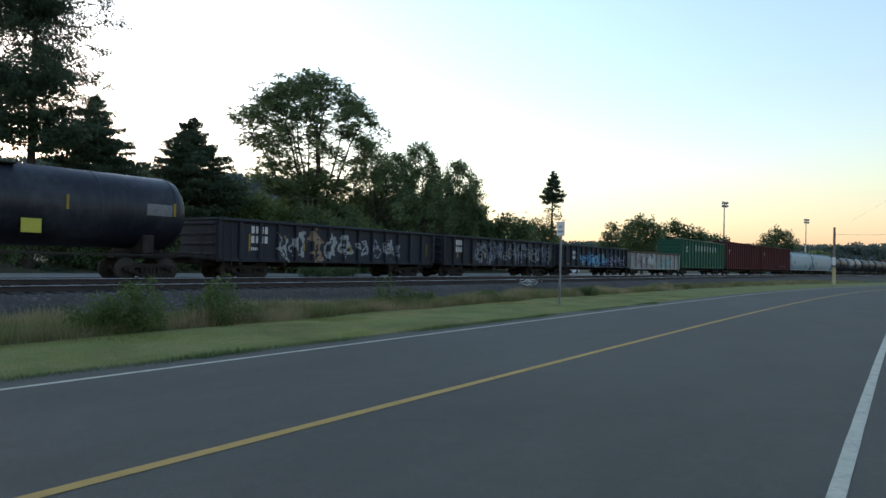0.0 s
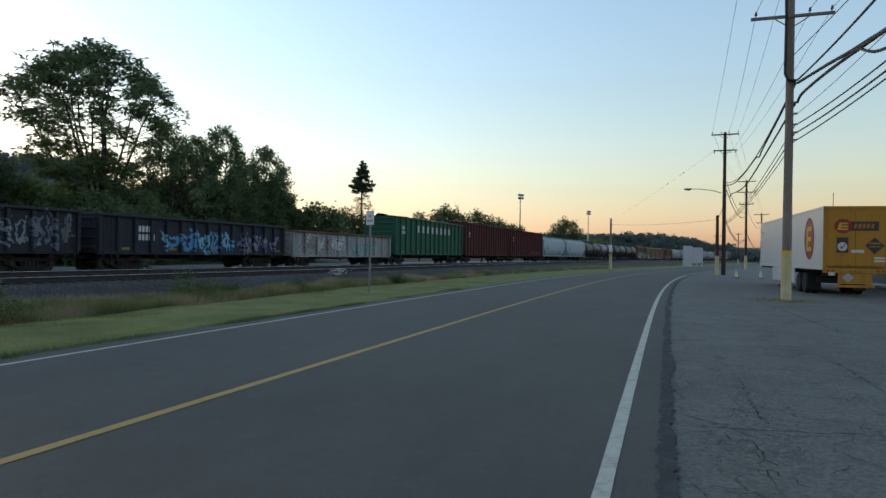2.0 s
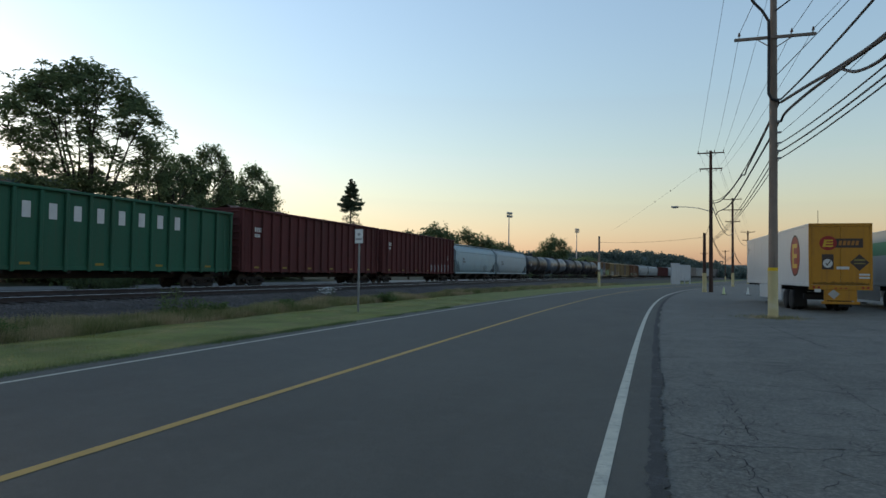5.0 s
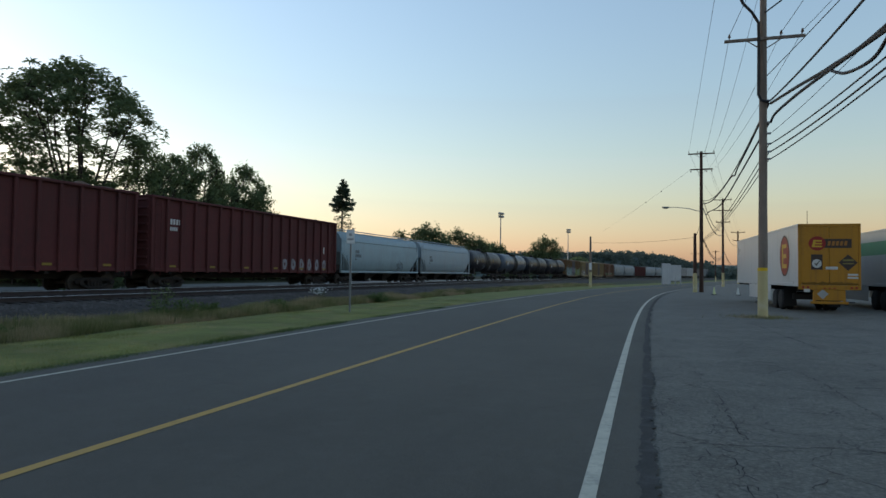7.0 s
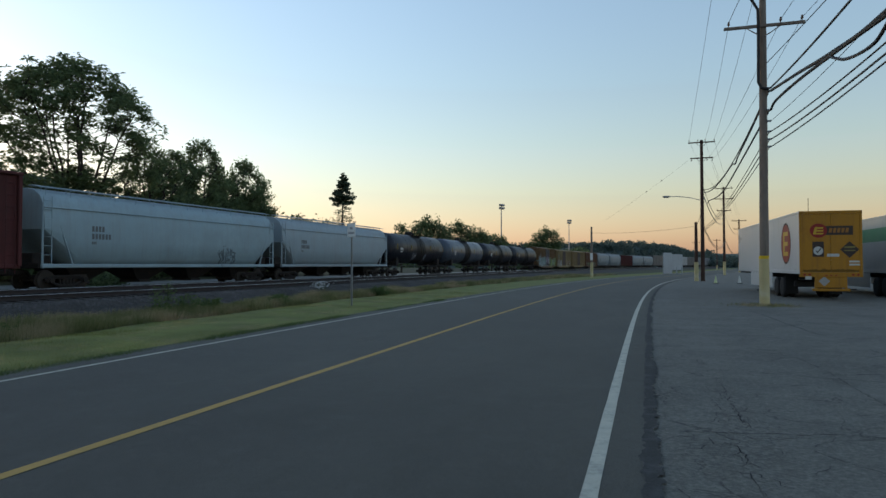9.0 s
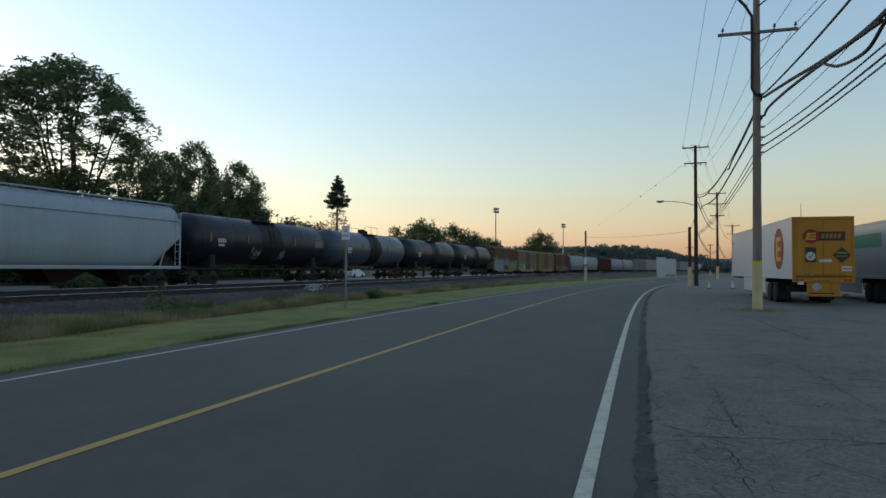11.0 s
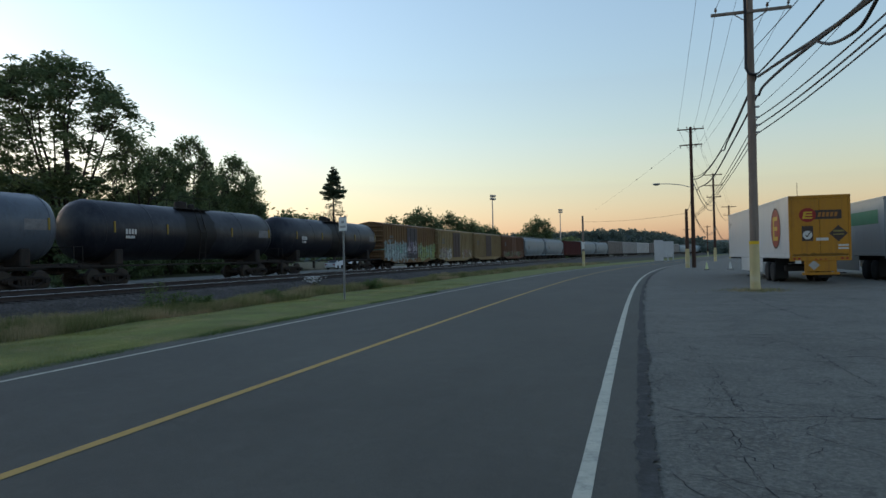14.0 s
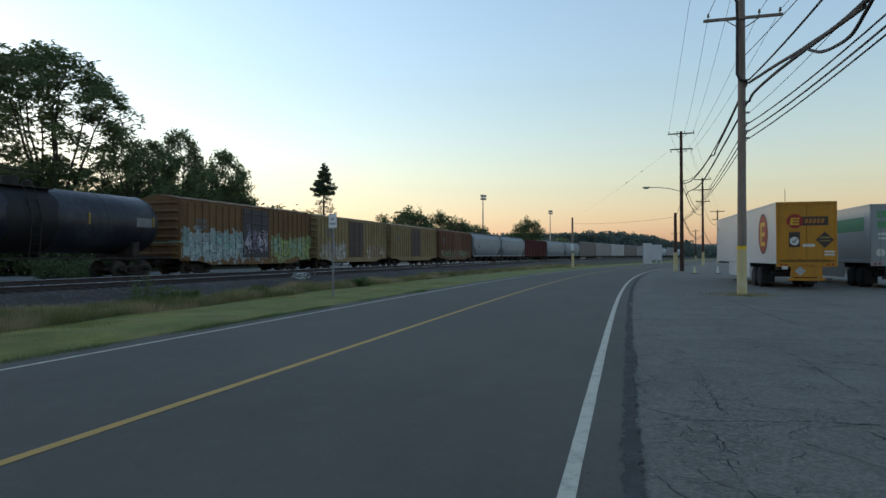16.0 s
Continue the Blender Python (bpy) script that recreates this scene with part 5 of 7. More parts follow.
for x2, z2, x3, z3 in ((4.45, 14.5, 11.1, 14.1), (6.0, 14.5, 12.0, 14.1), (6.85, 14.5, 13.3, 14.1), (6.65, 12.4, 13.4, 12.4)):
    cable((x2, 72.5, z2), (x3, 115, z3), 0.7, 0.01, THIN)
    cable((x3, 115, z3), (x3 + 7.0, 157, z3 - 2.7), 0.7, 0.01, THIN)
# heavy bundled cables on the yard side
for z1, z0, zf, sag, r, sagf in ((8.85, 8.8, 9.4, 0.95, 0.036, 1.2), (7.07, 7.0, 5.5, 0.9, 0.023, 0.55), (6.75, 6.7, 5.35, 0.8, 0.027, 0.55), (6.45, 6.4, 5.2, 0.65, 0.022, 0.5)):
    cable((4.95, 29.45, z1), (4.6, -13.5, z0), sag, r)
    cable((4.9, 29.6, z1), (5.85, 72.5, zf), sagf, r * 0.8)
    cable((5.85, 72.6, zf), (12.4, 115, zf + 0.2), 1.6, r * 0.8)
    cable((12.4, 115, zf + 0.2), (19.8, 157, zf - 0.4), 1.6, r * 0.8)


def smooth_path(pts, per=6):
    """A soft curve through points."""
    pts = [Vector(q) for q in pts]
    out = []
    for i in range(len(pts) - 1):
        a, b_, c, d = pts[max(0, i - 1)], pts[i], pts[i + 1], pts[min(len(pts) - 1, i + 2)]
        for k in range(per):
            t = k / per
            out.append(0.5 * ((2 * b_) + (c - a) * t + (2 * a - 5 * b_ + 4 * c - d) * t * t + (3 * b_ - a - 3 * c + d) * t ** 3))
    return out + [pts[-1]]


bundle = thing("cable_bundle", "thick black bundle of lashed cables with a slack splice loop", "cable", "overhead cables")
part("strand", Build().tube(smooth_path([(4.95, 29.45, 8.72), (4.91, 24.56, 8.04), (4.87, 19.93, 7.36), (4.84, 15.59, 6.9), (4.75, 6.0, 6.6), (4.6, -13.5, 7.4)]), 0.055, 8), MAT_CABLE, bundle)
part("strand", Build().tube(smooth_path([(4.95, 29.45, 7.95), (4.97, 28.6, 8.1), (4.91, 24.57, 7.78), (4.87, 19.93, 7.3), (4.85, 15.59, 6.82)]), 0.05, 8), MAT_CABLE, bundle)
part("splice_loop", Build().tube(smooth_path([(4.87, 20.2, 7.32), (4.87, 19.5, 7.05), (4.86, 18.74, 6.81), (4.86, 17.6, 6.6), (4.84, 16.38, 6.49), (4.84, 15.5, 6.68), (4.84, 14.9, 6.84)]), 0.042, 8), MAT_CABLE, bundle)
part("strand", Build().tube(smooth_path([(4.9, 29.6, 8.75), (5.02, 35.5, 8.22), (5.13, 41.0, 7.82), (5.15, 42.3, 7.62), (5.19, 44.4, 7.82), (5.33, 51.5, 7.8), (5.51, 60.6, 8.05), (5.69, 69.3, 8.75), (5.72, 72.4, 9.1)]), 0.042, 8), MAT_CABLE, bundle)
part("strand", Build().tube(smooth_path([(4.9, 29.6, 7.95), (5.05, 37.4, 7.45), (5.27, 48.1, 6.9), (5.4, 55.0, 6.92), (5.58, 64.0, 7.43), (5.64, 67.0, 7.4), (5.69, 69.4, 8.0), (5.72, 72.4, 8.6)]), 0.042, 8), MAT_CABLE, bundle)
cable((5.85, 72.6, 8.6), (12.4, 115, 8.8), 1.5, 0.04)
cable((4.95, 29.5, 7.5), (4.6, -13.5, 8.3), 0.9, 0.01)
cable((4.6, 72.4, 12.6), (-8.13, 140, 10.67), 0.2, 0.008, "thin wire with two small clamps strung over the road")
for k in (0.2, 0.34):
    q = lerp(Vector((4.6, 72.4, 12.6)), Vector((-8.13, 140, 10.67)), k)
    tagged(new("wire_clamp", Build().lathe([(0.02, -0.1), (0.06, -0.05), (0.06, 0.05), (0.02, 0.1)], 8, "z", Matrix.Translation(q - Vector((0, 0, 0.8 * k * (1 - k))))).mesh("wire_clamp", MAT_CABLE, True)), "small dark clamp on a thin wire", "wire clamp", "clamps on a wire")
cable((4.95, 72.4, 5.6), (-6.6, 87.2, 5.8), 0.25, 0.012, "thin wire strung across the road")
cable((5.85, 72.5, 8.2), (5.02, 72.4, 5.5), 0.2, 0.02)

# road sign on the verge
sign = thing("road_sign", "small white road sign on a grey steel post in the grass", "road sign", "", Matrix.Translation((-11.22, 24.23, 0.0)) @ Matrix.Rotation(radians(-14), 4, "Z"))
post = Build().box(-0.035, 0.035, -0.004, 0.004, -0.05, 3.33, 0.002).box(-0.04, -0.034, -0.03, 0.004, -0.05, 3.33, 0.002).box(0.034, 0.04, -0.03, 0.004, -0.05, 3.33, 0.002)
part("post", post, MAT_GALV, sign)
plate = part("plate", Build().box(-0.2, 0.2, -0.04, -0.034, 2.77, 3.34, 0.002), MAT_SIGN, sign)
part("legend", Build().box(-0.07, 0.07, -0.0445, -0.0405, 3.08, 3.18, 0).box(-0.15, 0.15, -0.0445, -0.0405, 2.9, 2.98, 0), MAT_SIGN_INK, plate, "worn sign legend", False)
part("rim", Build().box(-0.19, 0.19, -0.0442, -0.0405, 3.318, 3.33, 0).box(-0.19, 0.19, -0.0442, -0.0405, 2.78, 2.792, 0), MAT_SIGN_INK, plate, "", False)

# cones on the lot
MAT_CONE = surface("dusty_lime_plastic", (0.5, 0.53, 0.28), 0.6, var=0.15, bump=0.05)
MAT_CONE_PALE = surface("dusty_white_plastic", (0.5, 0.5, 0.46), 0.6, var=0.15, bump=0.05)
for x, y, m, lab in ((6.02, 63.7, MAT_CONE, "dusty lime traffic cone on the lot"), (8.0, 63.9, MAT_CONE_PALE, "dusty pale traffic cone on the lot")):
    c = thing("traffic_cone", lab, "traffic cone", "traffic cones", Matrix.Translation((x, y, -0.015)))
    part("cone", Build().lathe([(0.15, 0.04), (0.14, 0.06), (0.04, 0.64), (0.03, 0.67)], 12), m, c)
    part("base", Build().box(-0.24, 0.24, -0.24, 0.24, 0, 0.045, 0.015), MAT_CABLE, c)


# ---- semi-trailers ----
MAT_TR_WHITE = surface("white_trailer_skin", (0.47, 0.48, 0.47), 0.35, 0.0, 0.05, 0.5, 0.02, 6, streak=(0.42, 0.42, 0.41), streak_amount=0.3)
MAT_TR_YELLOW = surface("orange_yellow_doors", (0.38, 0.175, 0.018), 0.5, 0, 0.15, 0.9, 0.02, 6, second=(0.26, 0.115, 0.02), second_amount=0.5, streak=(0.2, 0.1, 0.03), streak_amount=0.5)
MAT_TR_SILVER = surface("bright_trailer_skin", (0.36, 0.38, 0.39), 0.35, 0.5, 0.1, 0.6, 0.02, 6)
MAT_TR_GREEN = surface("green_trailer_stripe", (0.09, 0.24, 0.12), 0.5, var=0.1, bump=0)
MAT_TR_DARKDOOR = surface("grey_door_skin", (0.22, 0.24, 0.25), 0.5, 0.2, 0.12, 0.8, 0.02)
MAT_TYRE = surface("black_tyre_rubber", (0.018, 0.018, 0.018), 0.85, var=0.25, scale=4)
MAT_HUB = surface("dull_red_rim", (0.24, 0.06, 0.05), 0.6, var=0.25)
MAT_CHASSIS = surface("black_chassis", (0.025, 0.024, 0.024), 0.8, var=0.3)
MAT_DECAL_RED = surface("red_decal", (0.24, 0.024, 0.02), 0.45, var=0.08, bump=0)
MAT_GRIME = surface("road_grime", (0.17, 0.09, 0.02), 0.85, var=0.4, scale=6)
MAT_DECAL_DULL = surface("dull_orange_decal", (0.3, 0.13, 0.03), 0.5, var=0.2, bump=0)
MAT_DECAL_OLIVE = surface("worn_olive_decal", (0.2, 0.17, 0.06), 0.6, var=0.35, scale=8, bump=0)
MAT_DECAL_DARK = surface("dark_decal", (0.05, 0.035, 0.03), 0.5, var=0.1, bump=0)
MAT_DECAL_YEL = surface("yellow_decal", (0.52, 0.33, 0.035), 0.45, var=0.08, bump=0)
MAT_BOARD = surface("chalky_white_sheet", (0.36, 0.38, 0.4), 0.6, 0, 0.2, 0.6, 0.03, streak=(0.22, 0.22, 0.22), streak_amount=0.5)
MAT_DECAL_WHITE = surface("white_decal", (0.48, 0.48, 0.46), 0.45, var=0.1, bump=0)


def disc(b, cx, cz, rx, rz, y, n=28):
    b.add([(cx + rx * math.cos(2 * math.pi * k / n), y, cz + rz * math.sin(2 * math.pi * k / n)) for k in range(n)], [tuple(range(n))])


def quad(b, x0, x1, z0, z1, y, skew=0.0):
    b.add([(x0 - skew, y, z0), (x1 - skew, y, z0), (x1 + skew, y, z1), (x0 + skew, y, z1)], [(0, 1, 2, 3)])


def semi_trailer(m, skin, door, label, length=16.15, width=2.59, top=4.13, floor=1.25, style="orange", axle=3.6):
    """Local space: rear face at y = 0 looking to -y, box runs to +y; x to the right."""
    t = thing("semi_trailer", label, "semi-trailer", "parked semi-trailers", m)
    W = width / 2
    part("body", Build().box(-W, W, 0.03, length, floor, top, 0.025), skin, t)
    rails = Build()
    for s in (-1, 1):
        x0, x1 = sorted((s * (W - 0.03), s * (W + 0.015)))
        rails.box(x0, x1, 0.0, length, top - 0.1, top + 0.01, 0.01)
        rails.box(x0, x1, 0.0, length, floor - 0.02, floor + 0.14, 0.01)
    part("side_rail", rails, skin, t)
    for s in (-1, 1):
        x0, x1 = sorted((s * W, s * (W + 0.003)))
        for i in range(14):
            y = 0.6 + (length - 1.0) * i / 13
            part("side_seam", Build().box(x0, x1, y - 0.01, y + 0.01, floor + 0.14, top - 0.1, 0), skin, t, "", False)
    fr = Build().box(-W, W, -0.03, 0.06, top - 0.13, top + 0.01, 0.01).box(-W, W, -0.03, 0.06, floor - 0.16, floor + 0.06, 0.01)
    for s in (-1, 1):
        x0, x1 = sorted((s * (W - 0.1), s * W))
        fr.box(x0, x1, -0.03, 0.06, floor, top, 0.01)
    part("rear_frame", fr, door, t)
    for s in (-1, 1):
        x0, x1 = sorted((s * 0.006, s * (W - 0.105)))
        d = part("door", Build().box(x0, x1, -0.02, 0.04, floor + 0.07, top - 0.135, 0.012), door, t)
        if style == "orange":
            continue
        bar = Build()
        for x in (s * 0.3, s * 0.85):
            bar.tube([(x, -0.04, floor + 0.0), (x, -0.04, top - 0.12)], 0.012, 6)
            for z in (floor + 0.3, floor + 1.3, top - 0.5):
                bar.box(x - 0.05, x + 0.05, -0.05, -0.02, z - 0.03, z + 0.03, 0.008)
        part("lock_rod", bar, door, d)
        for z in (floor + 0.35, floor + 1.0, floor + 1.8, top - 0.4):
            part("hinge", Build().box(s * (W - 0.1) - 0.07, s * (W - 0.1) + 0.07, -0.045, -0.018, z - 0.035, z + 0.035, 0.008), door, d)
    bump = Build()
    for x in (-0.62, 0.62):
        bump.box(x - 0.05, x + 0.05, -0.0, 0.1, 0.55, floor - 0.1, 0.01)
    bump.box(-0.78, 0.78, -0.03, 0.09, 0.44, 0.56, 0.015)
    bump.box(-0.62, 0.62, 0.0, 0.06, 0.6, floor - 0.12, 0.01)
    part("under_ride_guard", bump, door if style == "orange" else MAT_CHASSIS, t)
    for x in (-1.1, -0.9, 0.9, 1.1):
        part("tail_light", Build().lathe([(0.055, -0.045), (0.05, -0.025)], 10, "y", Matrix.Translation((x, 0, floor - 0.05))), MAT_DECAL_RED, t, "dull red unlit tail light")
    for x in (-0.2, 0.0, 0.2):
        part("marker_light", Build().box(x - 0.05, x + 0.05, -0.042, -0.028, floor - 0.1, floor - 0.06, 0), MAT_DECAL_RED, t, "small dull red marker light", False)
    ch = Build()
    for x in (-0.5, 0.5):
        ch.box(x - 0.06, x + 0.06, 0.1, length - 1.0, floor - 0.3, floor - 0.02, 0.01)
    for i in range(10):
        y = 0.5 + (length - 1) * i / 9
        ch.box(-W + 0.05, W - 0.05, y - 0.04, y + 0.04, floor - 0.12, floor - 0.02, 0)
    ch.box(-0.9, 0.9, axle - 1.0, axle + 2.3, 0.55, 0.85, 0.04)
    part("chassis", ch, MAT_CHASSIS, t)
    for yy in (axle, axle + 1.28):
        for s in (-1, 1):
            for off in (0.0, 0.31):
                xx = s * (W - 0.14 - off)
                wt = Build().lathe([(0.3, -0.13), (0.44, -0.13), (0.5, -0.09), (0.51, 0.0), (0.5, 0.09), (0.44, 0.13), (0.3, 0.13)], 24, "x", Matrix.Translation((xx, yy, 0.51)))
                wh = part("wheel", wt, MAT_TYRE, t)
                part("rim", Build().lathe([(0.1, s * 0.06), (0.29, s * 0.1), (0.3, s * 0.03), (0.3, -s * 0.1)], 18, "x", Matrix.Translation((xx, yy, 0.51))), MAT_HUB, wh)
    for x in (-W + 0.02, W - 0.6):
        part("mud_flap", Build().box(x, x + 0.58, axle - 0.75, axle - 0.73, 0.2, floor - 0.05, 0), MAT_TYRE, t, "", False)
    gear = Build()
    for x in (-0.6, 0.6):
        gear.box(x - 0.07, x + 0.07, length - 3.4, length - 3.26, 0.25, floor - 0.1, 0.01).box(x - 0.16, x + 0.16, length - 3.5, length - 3.16, 0.0, 0.06, 0.02)
    part("landing_gear", gear, MAT_CHASSIS, t)
    part("side_skirt", Build().box(-W - 0.005, -W + 0.02, axle + 2.1, length - 4.4, 0.42, floor - 0.03, 0.005).box(W - 0.02, W + 0.005, axle + 2.1, length - 4.4, 0.42, floor - 0.03, 0.005), skin, t)
    return t


tr_m = Matrix.Translation((8.16, 34.26, -0.016)) @ Matrix.Rotation(radians(2.1), 4, "Z")
trailer = semi_trailer(tr_m, MAT_TR_WHITE, MAT_TR_YELLOW, "white semi-trailer with orange-yellow rear doors parked on the lot")
y = -0.0235
b = Build()
disc(b, -0.5, 3.23, 0.36, 0.33, y)
part("emblem", b, MAT_DECAL_RED, trailer, "plain red round emblem", False)
b = Build()
quad(b, -0.3, 0.92, 3.02, 3.44, y + 0.001)
part("emblem", b, MAT_DECAL_DARK, trailer, "plain dark bar beside the emblem", False)
b = Build()
for z in (3.09, 3.22, 3.35):
    quad(b, -0.66, -0.3, z - 0.035, z + 0.035, y - 0.003, 0.02)
quad(b, -0.69, -0.58, 3.06, 3.39, y - 0.003, 0.04)
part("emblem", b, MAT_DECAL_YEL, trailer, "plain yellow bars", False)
for k in range(5):
    b = Build()
    quad(b, -0.06 + k * 0.17, 0.06 + k * 0.17, 3.13, 3.34, y - 0.003, 0.02)
    part("emblem", b, MAT_DECAL_DULL, trailer, "plain dull orange block", False)
b = Build()
quad(b, -0.76, -0.28, 2.02, 2.72, y)
part("door_notice", b, MAT_DECAL_DARK, trailer, "dark square notice", False)
b = Build()
disc(b, -0.52, 2.3, 0.2, 0.2, y - 0.003)
part("door_notice", b, MAT_DECAL_WHITE, trailer, "white round badge", False)
b = Build()
b.add([(-0.62, y - 0.006, 2.3), (-0.55, y - 0.006, 2.18), (-0.38, y - 0.006, 2.42), (-0.41, y - 0.006, 2.44), (-0.55, y - 0.006, 2.26), (-0.59, y - 0.006, 2.33)], [(0, 1, 5), (1, 4, 5), (1, 2, 3, 4)])
part("door_notice", b, MAT_DECAL_DARK, trailer, "dark tick", False)
b = Build()
b.add([(0.38, y, 2.35), (0.77, y, 1.97), (1.16, y, 2.35), (0.77, y, 2.73)], [(0, 1, 2, 3)])
part("door_notice", b, MAT_DECAL_DARK, trailer, "dark diamond placard holder", False)
b = Build()
quad(b, 0.55, 1.0, 2.42, 2.5, y - 0.003)
quad(b, 0.55, 1.0, 2.28, 2.33, y - 0.003)
part("door_notice", b, MAT_DECAL_OLIVE, trailer, "worn olive bars", False)
b = Build()
for x0, x1, z0, z1 in ((-0.16, 0.35, 2.03, 2.16), (0.75, 1.18, 1.62, 1.7), (0.75, 1.18, 1.76, 1.84)):
    b = Build()
    quad(b, x0, x1, z0, z1, y)
    part("door_notice", b, MAT_DECAL_WHITE, trailer, "white label", False)
b = Build()
for x, mm in ((-0.28, MAT_GALV), (0.32, MAT_TR_YELLOW)):
    q = Build()
    q.add([(x - 0.24, -0.006, 0.9), (x, -0.006, 0.66), (x + 0.24, -0.006, 0.9), (x, -0.006, 1.12)], [(0, 1, 2, 3)])
    part("guard_sign", q, mm, trailer, "worn diamond sign", False)
rows = []
for k in range(25):
    x = -1.15 + k * 2.3 / 24
    rows.append([Vector((x, -0.0232, 1.33)), Vector((x, -0.0232, 1.44 + 0.1 * noise.noise((k * 0.5, 2, 8)) + 0.05 * noise.noise((k * 1.7, 5, 8))))])
part("grime", Build().sheet(rows), MAT_GRIME, trailer, "brown road grime along the foot of the door", False)
part("number_plate", Build().box(-1.08, -0.82, -0.05, -0.035, 0.98, 1.12, 0), MAT_DECAL_WHITE, trailer, "blank pale plate", False)
emb = Build()
emb.add([(-1.304, 2.55 + 0.98 * math.cos(2 * math.pi * k / 32), 2.72 + 1.03 * math.sin(2 * math.pi * k / 32)) for k in range(32)], [tuple(range(32))[::-1]])
part("side_emblem", emb, MAT_DECAL_DARK, trailer, "dark oval rim of a side emblem", False)
emb = Build()
emb.add([(-1.308, 2.55 + 0.9 * math.cos(2 * math.pi * k / 32), 2.72 + 0.94 * math.sin(2 * math.pi * k / 32)) for k in range(32)], [tuple(range(32))[::-1]])
part("side_emblem", emb, MAT_DECAL_RED, trailer, "plain red oval emblem", False)
emb = Build()
for z0, z1, y0, y1 in ((2.1, 2.3, 2.1, 2.9), (2.6, 2.8, 2.15, 2.9), (3.1, 3.3, 2.1, 2.95), (2.1, 3.3, 2.78, 3.05)):
    emb.add([(-1.312, y0, z0), (-1.312, y1, z0), (-1.312, y1, z1), (-1.312, y0, z1)], [(0, 3, 2, 1)])
part("side_emblem", emb, MAT_DECAL_YEL, trailer, "plain yellow bars", False)
part("antenna", Build().tube([(0.6, 6.0, 4.13), (0.6, 6.0, 5.3)], 0.015, 5), MAT_CHASSIS, trailer)

tr2_m = Matrix.Translation((12.9, 36.9, -0.016)) @ Matrix.Rotation(radians(1.5), 4, "Z")
trailer2 = semi_trailer(tr2_m, MAT_TR_SILVER, MAT_TR_DARKDOOR, "silver semi-trailer with a green side stripe parked on the lot", style="plain", axle=1.6)
b = Build()
b.add([(-1.3035, 0.8, 2.85), (-1.3035, 8.0, 2.85), (-1.3035, 8.0, 3.55), (-1.3035, 0.8, 3.55)], [(0, 3, 2, 1)])
part("side_stripe", b, MAT_TR_GREEN, trailer2, "green side stripe", False)
b = Build()
quad(b, -1.0, 0.2, 3.45, 3.8, y)
quad(b, -1.0, 0.4, 2.95, 3.3, y)
part("door_notice", b, MAT_TR_GREEN, trailer2, "green door panels", False)
b = Build()
quad(b, -0.95, 0.1, 2.6, 2.72, y)
quad(b, -0.95, 0.0, 2.4, 2.5, y)
disc(b, -0.85, 1.75, 0.2, 0.2, y)
part("door_notice", b, MAT_DECAL_WHITE, trailer2, "white labels and badge", False)

# broad white board on posts beside the road
board = thing("sign_board", "large white sheet-metal board on broad posts beside the road", "sign board", "", Matrix.Translation((3.15, 127.3, -0.25)) @ Matrix.Rotation(radians(58), 4, "Z"))
part("panel", Build().box(0, 3.0, -0.08, 0.08, 0.3, 4.15, 0.03), MAT_BOARD, board)
part("wing", Build().box(3.05, 7.0, 0.05, 0.2, 0.95, 3.9, 0.03), MAT_BOARD, board)
for x0, x1 in ((0.3, 0.6), (2.4, 2.7), (4.6, 4.8), (6.5, 6.7)):
    part("post", Build().box(x0, x1, -0.06, 0.06, 0.0, 1.52, 0.02), MAT_BOARD, board)


# ---- cars on the road beyond the railway ----
MAT_CAR = surface("white_car_paint", (0.6, 0.61, 0.62), 0.25, 0, 0.05, 0.5, 0.0, coat=0.5)
MAT_GLASS = surface("dark_car_glass", (0.02, 0.022, 0.025), 0.08, 0, 0.05, 1, 0.0)


